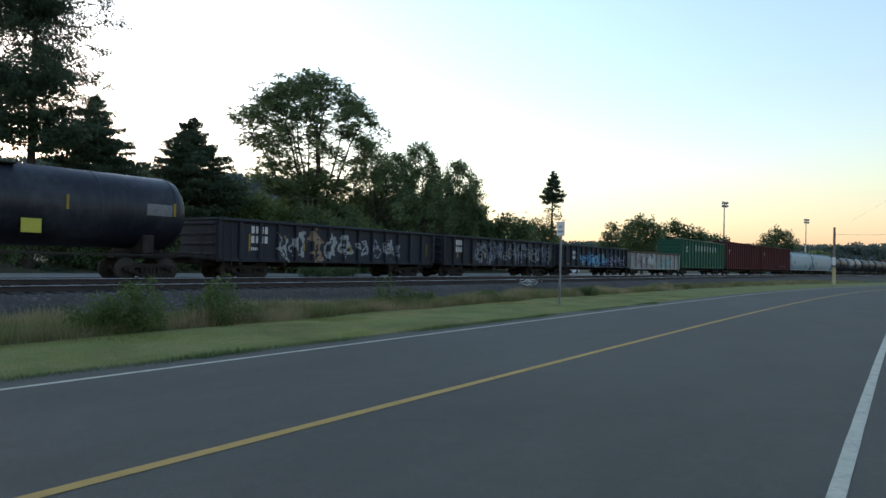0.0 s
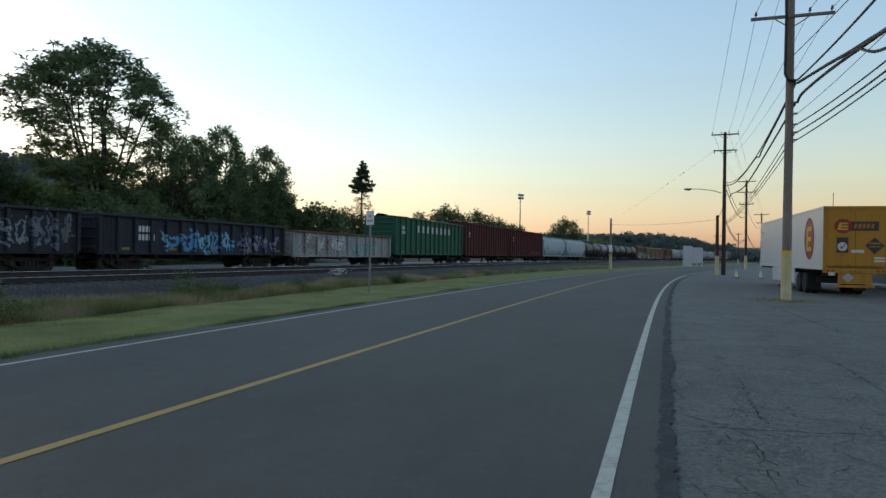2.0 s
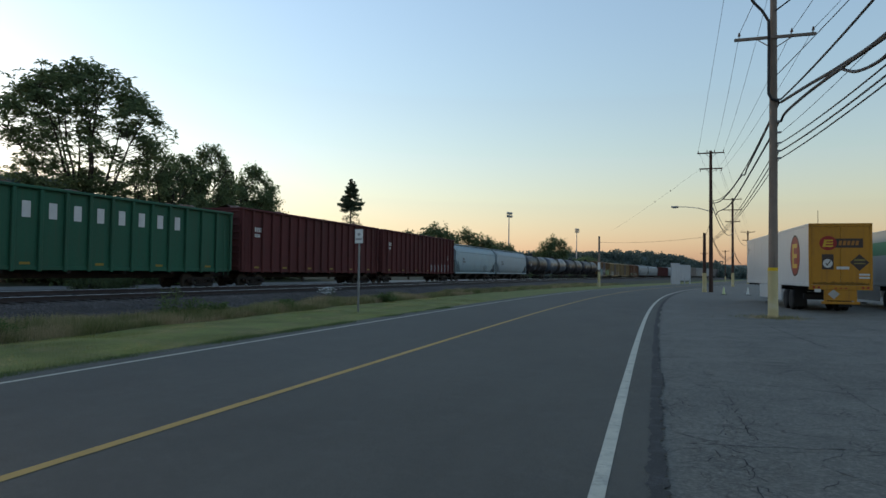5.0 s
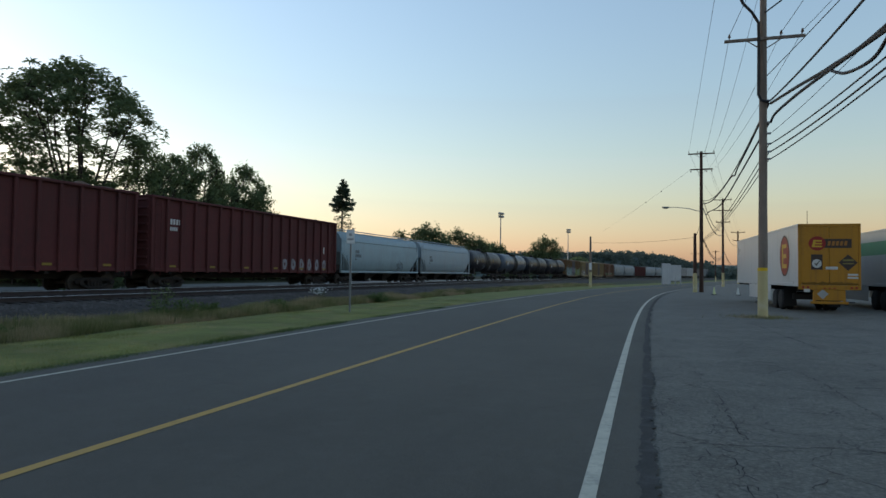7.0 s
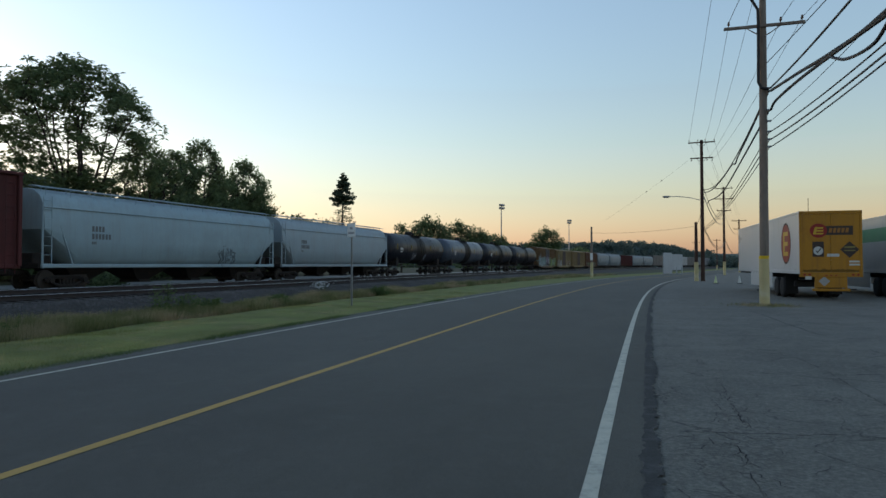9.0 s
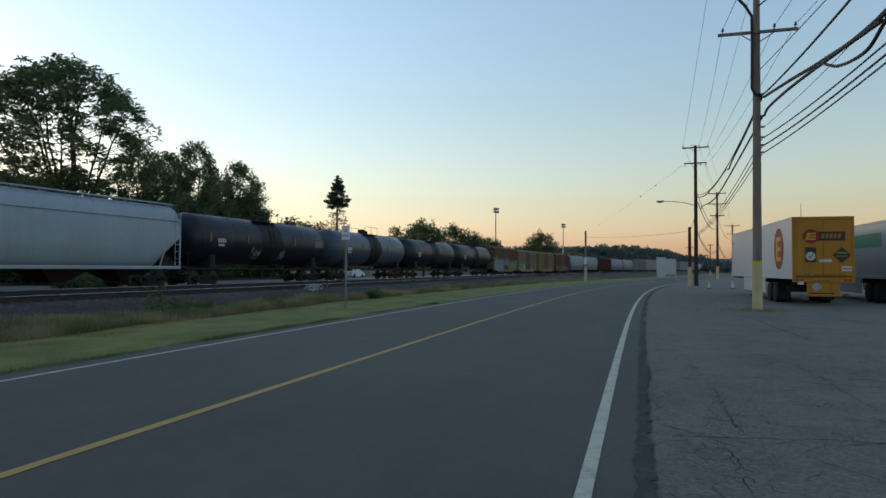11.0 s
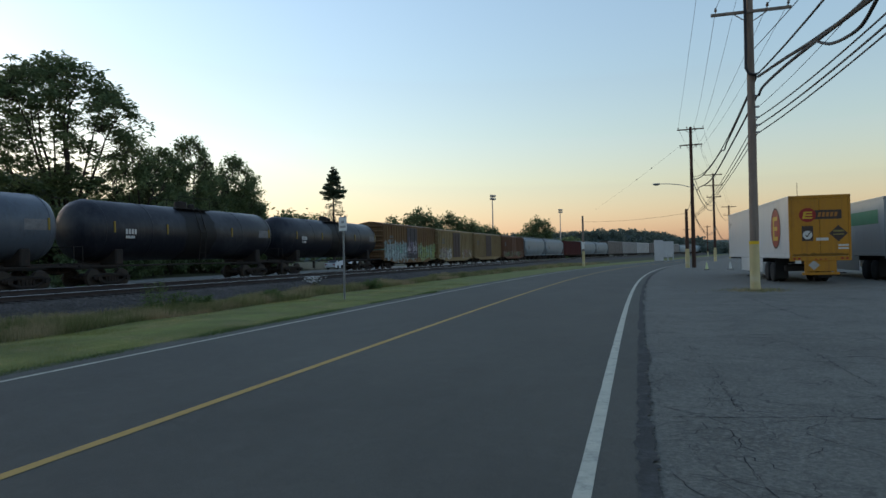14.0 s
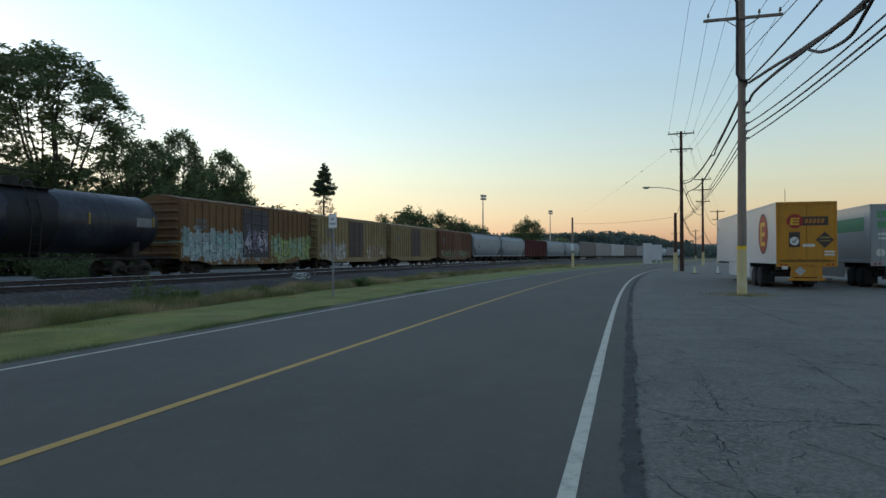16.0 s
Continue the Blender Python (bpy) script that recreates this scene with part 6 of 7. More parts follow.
def sedan(label):
    """Points along +x; wheels on z = 0."""
    c = thing("car", label, "car", "cars beyond the railway")
    prof = [(-2.25, 0.35), (-2.3, 0.7), (-2.2, 0.95), (-1.7, 1.0), (-1.05, 1.42), (-0.1, 1.48), (0.55, 1.4), (1.25, 0.98), (2.05, 0.86), (2.28, 0.65), (2.28, 0.35), (1.8, 0.22), (-1.8, 0.22)]
    b = Build()
    n = len(prof)
    vs = []
    for y, k in ((-0.88, 0.0), (-0.8, 1.0), (0.8, 1.0), (0.88, 0.0)):
        vs += [(x, y if z < 1.0 else y * 0.84, z) for x, z in prof]
    fs = []
    for i in range(3):
        for k in range(n):
            l = (k + 1) % n
            fs.append((i * n + k, i * n + l, (i + 1) * n + l, (i + 1) * n + k))
    fs += [tuple(range(n)), tuple(3 * n + k for k in range(n))[::-1]]
    b.add(vs, fs)
    part("body", b, MAT_CAR, c)
    for s in (-1, 1):
        w = Build()
        w.add([(-1.45, s * 0.765, 1.03), (1.0, s * 0.765, 1.03), (0.5, s * 0.75, 1.35), (-1.0, s * 0.75, 1.37)], [(0, 1, 2, 3)[::s]])
        part("side_window", w, MAT_GLASS, c, "", False)
    for pts in ([(-1.75, -0.6, 1.005), (-1.75, 0.6, 1.005), (-1.12, 0.58, 1.41), (-1.12, -0.58, 1.41)], [(1.22, -0.62, 1.03), (1.22, 0.62, 1.03), (0.6, 0.58, 1.42), (0.6, -0.58, 1.42)]):
        w = Build()
        w.add([(x + (0.02 if x > 0 else -0.02), y, z + 0.012) for x, y, z in pts], [(0, 1, 2, 3)])
        part("windscreen", w, MAT_GLASS, c, "", False)
    for x in (-1.4, 1.4):
        for y in (-0.8, 0.8):
            part("wheel", Build().lathe([(0.2, y - 0.1), (0.31, y - 0.1), (0.33, y), (0.31, y + 0.1), (0.2, y + 0.1)], 18, "y", Matrix.Translation((x, 0, 0.33))), MAT_TYRE, c)
    for y in (-0.65, 0.65):
        part("tail_light", Build().box(-2.31, -2.25, y - 0.16, y + 0.16, 0.68, 0.84, 0.01), MAT_DECAL_RED, c)
    return c


def back_road_pose(s, off):
    p = TRAIN.at(s, off, 0.14)
    return Matrix.Translation(p) @ Matrix.Rotation(math.pi / 2 - TRAIN.heading(s), 4, "Z")


MOVING_CAR = sedan("white sedan driving along the road beyond the railway")
parked = sedan("white car standing on the road beyond the railway")
parked.matrix_world = back_road_pose(97.0, -22.0)


# ---- trees and plants ----
def polar(az, rng_m):
    return Vector((math.sin(radians(az)) * rng_m, math.cos(radians(az)) * rng_m, 0))


def limb(b, p, q, r0, r1, rg, bow=0.12, n=6):
    p, q = Vector(p), Vector(q)
    side = Vector(rg.normal(size=3)) * (q - p).length * bow
    pts = [lerp(p, q, i / n) + side * math.sin(math.pi * i / n) * (i / n) + Vector((0, 0, -1)) * (q - p).length * 0.08 * math.sin(math.pi * i / n) for i in range(n + 1)]
    b.tube(pts, [lerp(r0, r1, (i / n) ** 0.8) for i in range(n + 1)], 6)
    return pts


def broadleaf(label, base, clumps, per, leaf, mat, seed, trunk_r=0.28, forks=4, fork_z=2.5, group="trees beyond the railway", squash=0.6, split=0):
    """clumps: (across, along, up, radius) from the foot; across is square to the line of sight from the road."""
    rg = np.random.default_rng(seed)
    t = thing("tree", label, "tree", group, Matrix.Translation(base))
    f = Vector((base[0], base[1], 0)).normalized()
    r = Vector((f.y, -f.x, 0))
    cl = [(r * a + f * d + Vector((0, 0, z)), rad) for a, d, z, rad in clumps]
    top = max(c[0].z for c in cl)
    wood = Build()
    stems = []
    for k in range(forks):
        ang = 2 * math.pi * (k + rg.uniform(0, 0.6)) / forks
        tip = Vector((math.cos(ang) * top * 0.16, math.sin(ang) * top * 0.16, top * rg.uniform(0.62, 0.82)))
        start = Vector((math.cos(ang) * trunk_r * 0.4, math.sin(ang) * trunk_r * 0.4, fork_z * rg.uniform(0.7, 1.0)))
        stems.append(limb(wood, start, tip, trunk_r * 0.62, trunk_r * 0.2, rg, 0.05, 8))
    wood.tube([(0, 0, -0.3), (0, 0, 0.2), (0.03, 0, fork_z * 0.6), (0, 0.03, fork_z)], [trunk_r * 1.5, trunk_r * 1.1, trunk_r, trunk_r * 0.85], 10)
    pos = []
    fine = []
    for c, rad in cl:
        for k in range(split):
            o = Vector(rg.normal(size=3))
            o.normalize()
            o *= rad * rg.uniform(0.35, 1.0)
            fine.append((c + Vector((o.x, o.y, o.z * squash)), rad * rg.uniform(0.34, 0.56)))
    for c, rad in (fine or cl):
        near = sorted((q for st in stems for q in st[1:]), key=lambda q: (q - c).length + max(0, q.z - c.z + 0.45 * math.hypot(q.x - c.x, q.y - c.y)) * 3)
        best = near[int(rg.integers(0, 4))]
        mid = limb(wood, best, c, max(0.03, trunk_r * (0.13 if split else 0.2)), 0.015, rg, 0.1)
        for k in range(3 if split else 5):
            q = c + Vector(rg.normal(size=3)) * rad * 0.55
            limb(wood, mid[-3], q, 0.025, 0.008, rg, 0.1, 3)
        n = int(per * rad * rad)
        # leaves sit in small sprays all through the clump
        sp = rg.normal(size=(max(4, n // 9), 3))
        sp /= np.linalg.norm(sp, axis=1, keepdims=True)
        sp *= rg.uniform(0.05, 1.0, (len(sp), 1)) ** 0.45 * rg.uniform(0.85, 1.15, (len(sp), 1))
        sp[:, 2] *= squash
        sp = np.array(c) + sp * rad
        idx = rg.integers(0, len(sp), n)
        pos.append(sp[idx] + rg.normal(size=(n, 3)) * leaf * 0.75)
    pos = np.concatenate(pos)
    part("trunk", wood, MAT_BARK, t)
    part("crown", flecks("crown", pos, leaf, mat, rg, aspect=0.45), None, t)
    return t


def fronds(name, at, each, length, mat, rg, rise=(-0.45, 0.4), aspect=0.24):
    """Sprays of long compound leaves that spread from points, as one mesh."""
    at = np.repeat(np.asarray(at, float), each, 0)
    n = len(at)
    a = rg.uniform(0, 2 * math.pi, n)
    d = np.stack([np.cos(a), np.sin(a), rg.uniform(*rise, n)], 1)
    d /= np.linalg.norm(d, axis=1, keepdims=True)
    e = np.cross(d, rg.normal(size=(n, 3)))
    e /= np.linalg.norm(e, axis=1, keepdims=True) + 1e-9
    L = (length * rg.uniform(0.55, 1.25, n))[:, None]
    mid = at + d * L * 0.5
    v = np.stack([at, mid + e * L * aspect * 0.5, at + d * L - np.array((0, 0, 0.1)) * L, mid - e * L * aspect * 0.5], 1).reshape(-1, 3)
    me = bpy.data.meshes.new(name)
    me.from_pydata([tuple(q) for q in v], [], [(4 * i, 4 * i + 1, 4 * i + 2, 4 * i + 3) for i in range(n)])
    me.materials.append(mat)
    return me


def umbrella_tree(label, base, seed, trunk_r=0.42):
    """A tall tree with a broad domed crown: flat pads of foliage on limbs that fan out from low on the trunk."""
    rg = np.random.default_rng(seed)
    t = thing("tree", label, "tree", "trees beyond the railway", Matrix.Translation(base))
    axis = Vector((base[1], -base[0], 0)).normalized() * -0.6
    rim = ((0, 2.2, 4.2, 5.6, 6.8, 7.8, 8.6), (20.9, 20.3, 19.0, 17.7, 16.4, 15.0, 13.4))
    pads = []
    def pad(r, a, z, size):
        pads.append((axis + Vector((math.cos(a) * r, math.sin(a) * r, z)), size))
    for k in range(86):                       # the dome
        r = 7.5 * math.sqrt((k + 0.5) / 86)
        pad(r + rg.normal() * 0.25, k * 2.39996 + rg.normal() * 0.2, float(np.interp(r, *rim)) - 0.5 + rg.normal() * 0.32, rg.uniform(0.75, 1.5))
    for k in range(34):                       # a second storey under it
        r = rg.uniform(1.2, 7.0)
        pad(r, rg.uniform(0, 2 * math.pi), float(np.interp(r, *rim)) - rg.uniform(1.8, 4.8), rg.uniform(0.6, 1.15))
    for k in range(74):                       # the skirt
        z = rg.uniform(6.5, 14.5)
        r = float(np.interp(z, (6.5, 9, 11, 13.5), (3.4, 5.6, 6.8, 7.8))) * rg.uniform(0.35, 1.0)
        pad(r, rg.uniform(0, 2 * math.pi), z, rg.uniform(0.8, 1.25))
    wood = Build()
    wood.tube([(0, 0, -0.3), (0, 0, 0.3), (0.05, 0, 2.4), (0, 0.04, 4.2)], [trunk_r * 1.5, trunk_r * 1.1, trunk_r, trunk_r * 0.9], 12)
    stems = []
    for k in range(10):
        a, r = 2 * math.pi * (k * 0.618 + rg.uniform(0, 0.1)), 1.2 + 5.4 * (k / 9)
        tip = axis + Vector((math.cos(a) * r, math.sin(a) * r, float(np.interp(r, *rim)) - 1.2))
        p = Vector((0, 0, rg.uniform(3.0, 5.2)))
        pts = [p + (tip - p) * u + Vector((math.cos(a), math.sin(a), 0)) * r * 0.16 * math.sin(math.pi * u) * (1 - u) + Vector((rg.normal(), rg.normal(), 0)) * 0.12 for u in (0, 0.15, 0.3, 0.45, 0.6, 0.75, 0.88, 1)]
        wood.tube(pts, [trunk_r * 0.42 * (1 - 0.86 * i / 7) for i in range(8)], 7)
        stems.append(pts)
    joints = [q for st in stems for q in st[2:]]
    sprays = []
    for c, size in pads:
        low = [q for q in joints if q.z < c.z - 0.2] or joints
        start = min(low, key=lambda q: (q - c).length + 0.8 * abs((c.z - q.z) - 0.5 * math.hypot(q.x - c.x, q.y - c.y)))
        mid = limb(wood, start, c, 0.055, 0.016, rg, 0.08, 5)
        for k in range(4):
            limb(wood, mid[-3], c + Vector((rg.normal() * 0.6, rg.normal() * 0.6, rg.normal() * 0.15)) * size, 0.02, 0.007, rg, 0.1, 3)
        m = int(12 * size * size) + 2
        u = np.sqrt(rg.random(m)) * size
        w = rg.uniform(0, 2 * math.pi, m)
        sprays.append(np.array(c) + np.stack([u * np.cos(w), u * np.sin(w), rg.normal(size=m) * 0.34 * size - 0.1 * u], 1))
    part("trunk", wood, MAT_BARK, t)
    part("crown", fronds("crown", np.concatenate(sprays), 8, 0.64, MAT_LEAF_DARK, rg, (-0.7, 0.6)), None, t)
    return t


def full_tree(label, base, height, width, seed, trunk_r=0.26, leaf=0.36):
    """A full-crowned tree: an uneven envelope packed with small clumps down to near the ground."""
    rg = np.random.default_rng(seed)
    clumps = []
    for k in range(96):
        u = 0.12 + 0.88 * ((k + rg.random()) / 96) ** 0.9
        a = k * 2.39996 + rg.normal() * 0.3
        env = float(np.interp(u, (0.1, 0.3, 0.55, 0.75, 0.9, 1.0), (0.75, 1.0, 0.95, 0.7, 0.42, 0.12))) * width / 2
        env *= 1 + 0.8 * noise.noise((math.cos(a) * 1.7, math.sin(a) * 1.7, u * 6 + seed))
        r = env * rg.uniform(0.35, 1.0) ** 0.5
        clumps.append((math.cos(a) * r, math.sin(a) * r, height * u - 0.6, rg.uniform(0.5, 1.15) * (1.0 if u < 0.85 else 0.7)))
    return broadleaf(label, base, clumps, 210, leaf, MAT_LEAF_DARK, seed, trunk_r, 4, height * 0.16, squash=0.8)


def spruce(label, base, height, radius, seed, bare=0.1, sparse=0.0, mat=None, whorls=26, cap=99.0, group="trees beyond the railway", form=None):
    rg = np.random.default_rng(seed)
    t = thing("spruce_tree", label, "tree", group, Matrix.Translation(base))
    wood = Build()
    wood.tube([(0, 0, -0.2), (0, 0, height * 0.5), (0, 0, height * 0.97)], [height * 0.016, height * 0.01, 0.02], 8)
    pos = []
    for i in range(whorls):
        k = bare + (1 - bare) * (i / whorls) ** 0.9
        z = height * k
        R = (float(np.interp(k, *form)) if form else min(cap, radius * (1 - k) ** 0.8)) * rg.uniform(0.8, 1.1)
        thin = k < bare + sparse
        for j in range((10 if sparse else 16) if not thin else 5):
            if rg.random() < 0.25:
                continue
            a = rg.uniform(0, 2 * math.pi)
            z = height * min(0.99, k + rg.uniform(-1.0, 1.0) * (1 - bare) / whorls)
            L = max(0.25, R * rg.uniform(0.55, 1.2))
            d = Vector((math.cos(a), math.sin(a), 0))
            tip = Vector((0, 0, z)) + d * L + Vector((0, 0, -0.12 * L))
            mid = Vector((0, 0, z)) + d * L * 0.55 + Vector((0, 0, -0.2 * L))
            wood.tube([(0, 0, z), mid, tip], [0.035, 0.022, 0.008], 4)
            n = int((10 if thin else 60 if sparse else 66) * L)
            q = rg.random(n) ** 0.5
            line = np.where(q[:, None] < 0.55, np.array((0, 0, z)) + (np.array(mid) - np.array((0, 0, z))) * (q[:, None] / 0.55), np.array(mid) + (np.array(tip) - np.array(mid)) * ((q[:, None] - 0.55) / 0.45))
            side = np.array((-d.y, d.x, 0))
            wdt = 0.3 * L * (1 - 0.6 * q) + 0.08
            p = line + side * (rg.uniform(-1, 1, n) * wdt)[:, None] + np.array((0, 0, 1)) * (-np.abs(rg.normal(size=n)) * 0.16)[:, None]
            pos.append(p)
    part("trunk", wood, MAT_BARK, t)
    part("crown", flecks("crown", np.concatenate(pos), 0.34, mat or MAT_NEEDLE, rg, aspect=0.3), None, t)
    return t


# tall spreading tree with a flat, layered crown
umbrella_tree("tall spreading tree with a domed layered crown and open gaps", polar(-46.2, 72) + Vector((0, 0, 0.4)), 21)
# the full trees beside it
full_tree("full dark broadleaf tree in the tree line", polar(-41.2, 78) + Vector((0, 0, 0.3)), 14.6, 10.5, 406)
full_tree("full dark broadleaf tree in the tree line", polar(-39.2, 84) + Vector((0, 0, 0.3)), 15.2, 10.0, 411)
full_tree("tall broadleaf tree in the tree line", polar(-37.1, 86) + Vector((0, 0, 0.3)), 17.0, 9.0, 427)
full_tree("full dark broadleaf tree in the tree line", polar(-35.4, 92) + Vector((0, 0, 0.3)), 13.0, 9.5, 433)
full_tree("full broadleaf tree at the end of the tree line", polar(-33.7, 94) + Vector((0, 0, 0.3)), 16.0, 8.6, 462)
full_tree("low broadleaf tree at the end of the tree line", polar(-32.4, 96) + Vector((0, 0, 0.3)), 10.0, 5.4, 468)
full_tree("bushy green tree under the tall spreading tree", polar(-46.2, 66) + Vector((0, 0, 0.3)), 6.6, 8.0, 471)
full_tree("bushy green tree under the tall spreading tree", polar(-43.6, 70) + Vector((0, 0, 0.3)), 7.2, 7.0, 474)
# those farther off along the line
for az, dist, lab, cl in (
        (-52.0, 52, "bushy broadleaf tree behind the tracks", ((0, 0, 5.4, 1.7), (1.6, 0, 4.6, 1.6), (-1.5, 0, 4.4, 1.6), (0.5, 0, 3, 1.9), (2.6, 0, 3.0, 1.6), (-2.6, 1, 3.2, 1.6))),
        (-58.5, 60, "bushy pale green tree behind the tracks", ((0, 0, 6.6, 1.3), (1.0, 0, 5.6, 1.5), (-1.4, 0, 5.2, 1.6), (0, 0, 3.8, 2.2), (2.2, 0, 3.6, 1.8))),
        (-29.6, 95, "low broadleaf tree beyond the railway", ((0, 0, 6.8, 1.6), (1.8, 0, 6.2, 1.6), (-1.8, 0, 6, 1.6), (3.2, 0, 5, 1.5), (-3.4, 0, 5.2, 1.6), (0.6, 0, 4.4, 2.2), (-2, 0, 3.6, 2.2), (2.6, 0, 3.4, 2))),
        (-27.4, 110, "low broadleaf tree beyond the railway", ((0, 0, 7.4, 1.8), (2, 0, 6.4, 1.8), (-2.2, 0, 6.6, 1.6), (3.4, 0, 5.2, 1.6), (0.6, 0, 4.6, 2.4), (-2, 0, 4, 2.2))),
        (-18.2, 125, "round broadleaf tree beyond the railway", ((0, 0, 9, 1.7), (1.6, 0, 8.2, 1.5), (-1.7, 0, 8.2, 1.6), (2.6, 0, 6.8, 1.6), (-2.7, 0, 6.8, 1.6), (0, 0, 6.4, 2.2), (1.4, 0, 4.6, 2.2), (-1.6, 0, 4.6, 2.2))),
        (-20.6, 130, "small ragged tree beyond the railway", ((0, 0, 8.8, 0.8), (0.6, 0, 7.8, 0.9), (-0.6, 0, 7.0, 1.1), (0.2, 0, 5.6, 1.5), (1.6, 0, 5, 1.4), (-1.6, 0, 4.6, 1.5))),
        (-15.2, 140, "broadleaf tree beyond the railway", ((-1.6, 0, 9.2, 1.6), (0.6, 0, 8.4, 1.7), (2.6, 0, 7.4, 1.7), (4.4, 0, 6.6, 1.6), (-3, 0, 7.6, 1.5), (0, 0, 6, 2.4), (3, 0, 5, 2.4), (-2, 0, 5, 2.2))),
        (-12.8, 165, "broadleaf tree beyond the railway", ((-1.6, 0, 8.0, 1.6), (0.6, 0, 7.6, 1.7), (2.6, 0, 6.6, 1.7), (0, 0, 5.4, 2.4), (3, 0, 4.6, 2.2), (-2.6, 0, 5, 2.2))),
        (-8.2, 185, "round dark tree beyond the railway", ((0, 0, 10.2, 1.7), (1.9, 0, 9.4, 1.6), (-1.8, 0, 8.8, 1.8), (3.2, 0, 7.4, 1.7), (-3.4, 0, 6.8, 1.8), (0, 0, 7, 2.6), (2, 0, 5, 2.6), (-2, 0, 5, 2.6)))):
    grow = max(1.0, 52.0 / (dist * abs(math.sin(radians(az))))) if dist < 90 else 1.0
    q = polar(az, dist * grow)
    q.z = 0.3
    cl = [(a * grow, d, z * grow, r * grow * 1.12) for a, d, z, r in cl]
    far = dist > 90
    broadleaf(lab, q, cl, 560 if not far else 170, 0.32 if not far else 0.5, MAT_LEAF if "pale" in lab or dist == 52 else MAT_LEAF_DARK, int(dist * 7 - az), 0.2, 3, 1.8, squash=0.8, split=0 if far else 3)
# trees that fill the line behind
rg = np.random.default_rng(9)
for az in (-71, -69.5, -67.5, -65, -61, -59, -54.2, -50.8, -48.4, -44.4, -42.6, -41.0, -39.4, -37.8, -36.0, -34.6, -33.2, -32.2):
    dist = max(rg.uniform(66, 74), 56 / abs(math.sin(radians(az))))
    q = polar(az, dist)
    q.z = 0.4
    k = dist / 66
    hh = dist * math.tan(radians(6.6 if az < -57 else 4.6 if az < -46 else 5.3 if az < -33 else 3.6))
    broadleaf("dark broadleaf tree filling the tree line", q, [(rg.uniform(-2.4, 2.4) * k, rg.uniform(-1.5, 1.5), hh * e, rg.uniform(1.6, 2.3) * k) for e in (0.25, 0.35, 0.45, 0.55, 0.65, 0.75, 0.85, 0.92)], 260 / k, 0.38 * k, MAT_LEAF_DARK, int(300 - az * 3), 0.18, 3, 1.6, squash=0.8)
# tall pine at the edge of the view
def pine(label, base, height, reach, seed):
    rg = np.random.default_rng(seed)
    t = thing("pine_tree", label, "tree", "trees beyond the railway", Matrix.Translation(base))
    wood = Build()
    wood.tube([(0, 0, -0.3), (0.05, 0, height * 0.3), (-0.1, 0.05, height * 0.6), (0.1, 0, height * 0.98)], [0.36, 0.28, 0.2, 0.04], 10)
    pos = []
    for k in range(150):
        u = round(rg.random() * 17) / 17 + rg.normal() * 0.012
        z = height * (0.33 + 0.66 * u)
        L = reach * rg.uniform(0.45, 1.1) * (1 - 0.5 * u * u) * (0.75 if u < 0.25 else 1)
        a = rg.uniform(0, 2 * math.pi)
        d = Vector((math.cos(a), math.sin(a), 0))
        tip = Vector((0, 0, z + L * rg.uniform(-0.05, 0.3))) + d * L
        pts = limb(wood, (0, 0, z), tip, 0.07, 0.015, rg, 0.05, 6)
        for q in range(7):
            c = lerp(pts[2], pts[-1], q / 6) + Vector(rg.normal(size=3)) * 0.35
            r = rg.uniform(0.45, 0.85)
            n = int(110 * r)
            p = rg.normal(size=(n, 3)) * (0.62, 0.62, 0.3)
            pos.append(np.array(c) + p * r)
    part("trunk", wood, MAT_BARK, t)
    part("crown", flecks("crown", np.concatenate(pos), 0.34, MAT_NEEDLE, rg, aspect=0.28), None, t)
    return t


pine("tall dark pine with a straight trunk and layered branches", polar(-67.1, 57) + Vector((0, 0, 0.3)), 27.0, 5.9, 77)
spruce("dark full spruce tree beyond the railway", polar(-63.0, 60) + Vector((0, 0, 0.3)), 14.2, 8.4, 31, 0.06, cap=4.6, whorls=30)
spruce("dark full spruce tree beyond the railway", polar(-56.0, 64) + Vector((0, 0, 0.3)), 13.9, 9.6, 32, 0.06, cap=4.4, whorls=30)
spruce("lone spruce with bare lower branches", polar(-25.65, 110) + Vector((0, 0, 0.3)), 16.8, 7.5, 33, 0.3, 0.4, whorls=34, form=((0.3, 0.45, 0.6, 0.68, 0.72, 0.77, 0.85, 0.93, 1.0), (1.6, 2.0, 1.8, 1.5, 2.1, 2.3, 1.5, 0.85, 0.1)))

# shrubs along the foot of the tree line
rg = np.random.default_rng(8)
for i in range(34):
    q = TRAIN.at(2 + i * 2.35 + rg.uniform(-0.6, 0.6), -rg.uniform(25.5, 28.5))
    q.z = 0.2
    hh = rg.uniform(3.8, 6.4)
    broadleaf("dense dark green shrub under the trees", q, [(rg.uniform(-1.3, 1.3), rg.uniform(-1, 1), hh * k, rg.uniform(0.9, 1.4)) for k in (0.25, 0.4, 0.55, 0.7, 0.85)], 420, 0.27, MAT_LEAF_DARK, 100 + i, 0.09, 3, 0.5, "shrubs beyond the railway", 0.85)


for i in range(5):
    q = TRAIN.at((32.4 + i * 1.1 if i < 9 else 48 + (i - 9) * 2.2) + rg.uniform(-0.3, 0.3), -rg.uniform(8.5, 11.0))
    q.z = 0.02
    tall = 0.7 if i < 9 else 0.5
    broadleaf("green bush beside the far track", q, [(rg.uniform(-0.7, 0.7), rg.uniform(-0.5, 0.5), z * tall, rg.uniform(0.5, 0.75)) for z in (0.3, 0.6, 0.9, 1.2, 1.5)], 420, 0.17, MAT_LEAF_DARK, 150 + i, 0.04, 3, 0.2, "shrubs beyond the railway", 0.85)


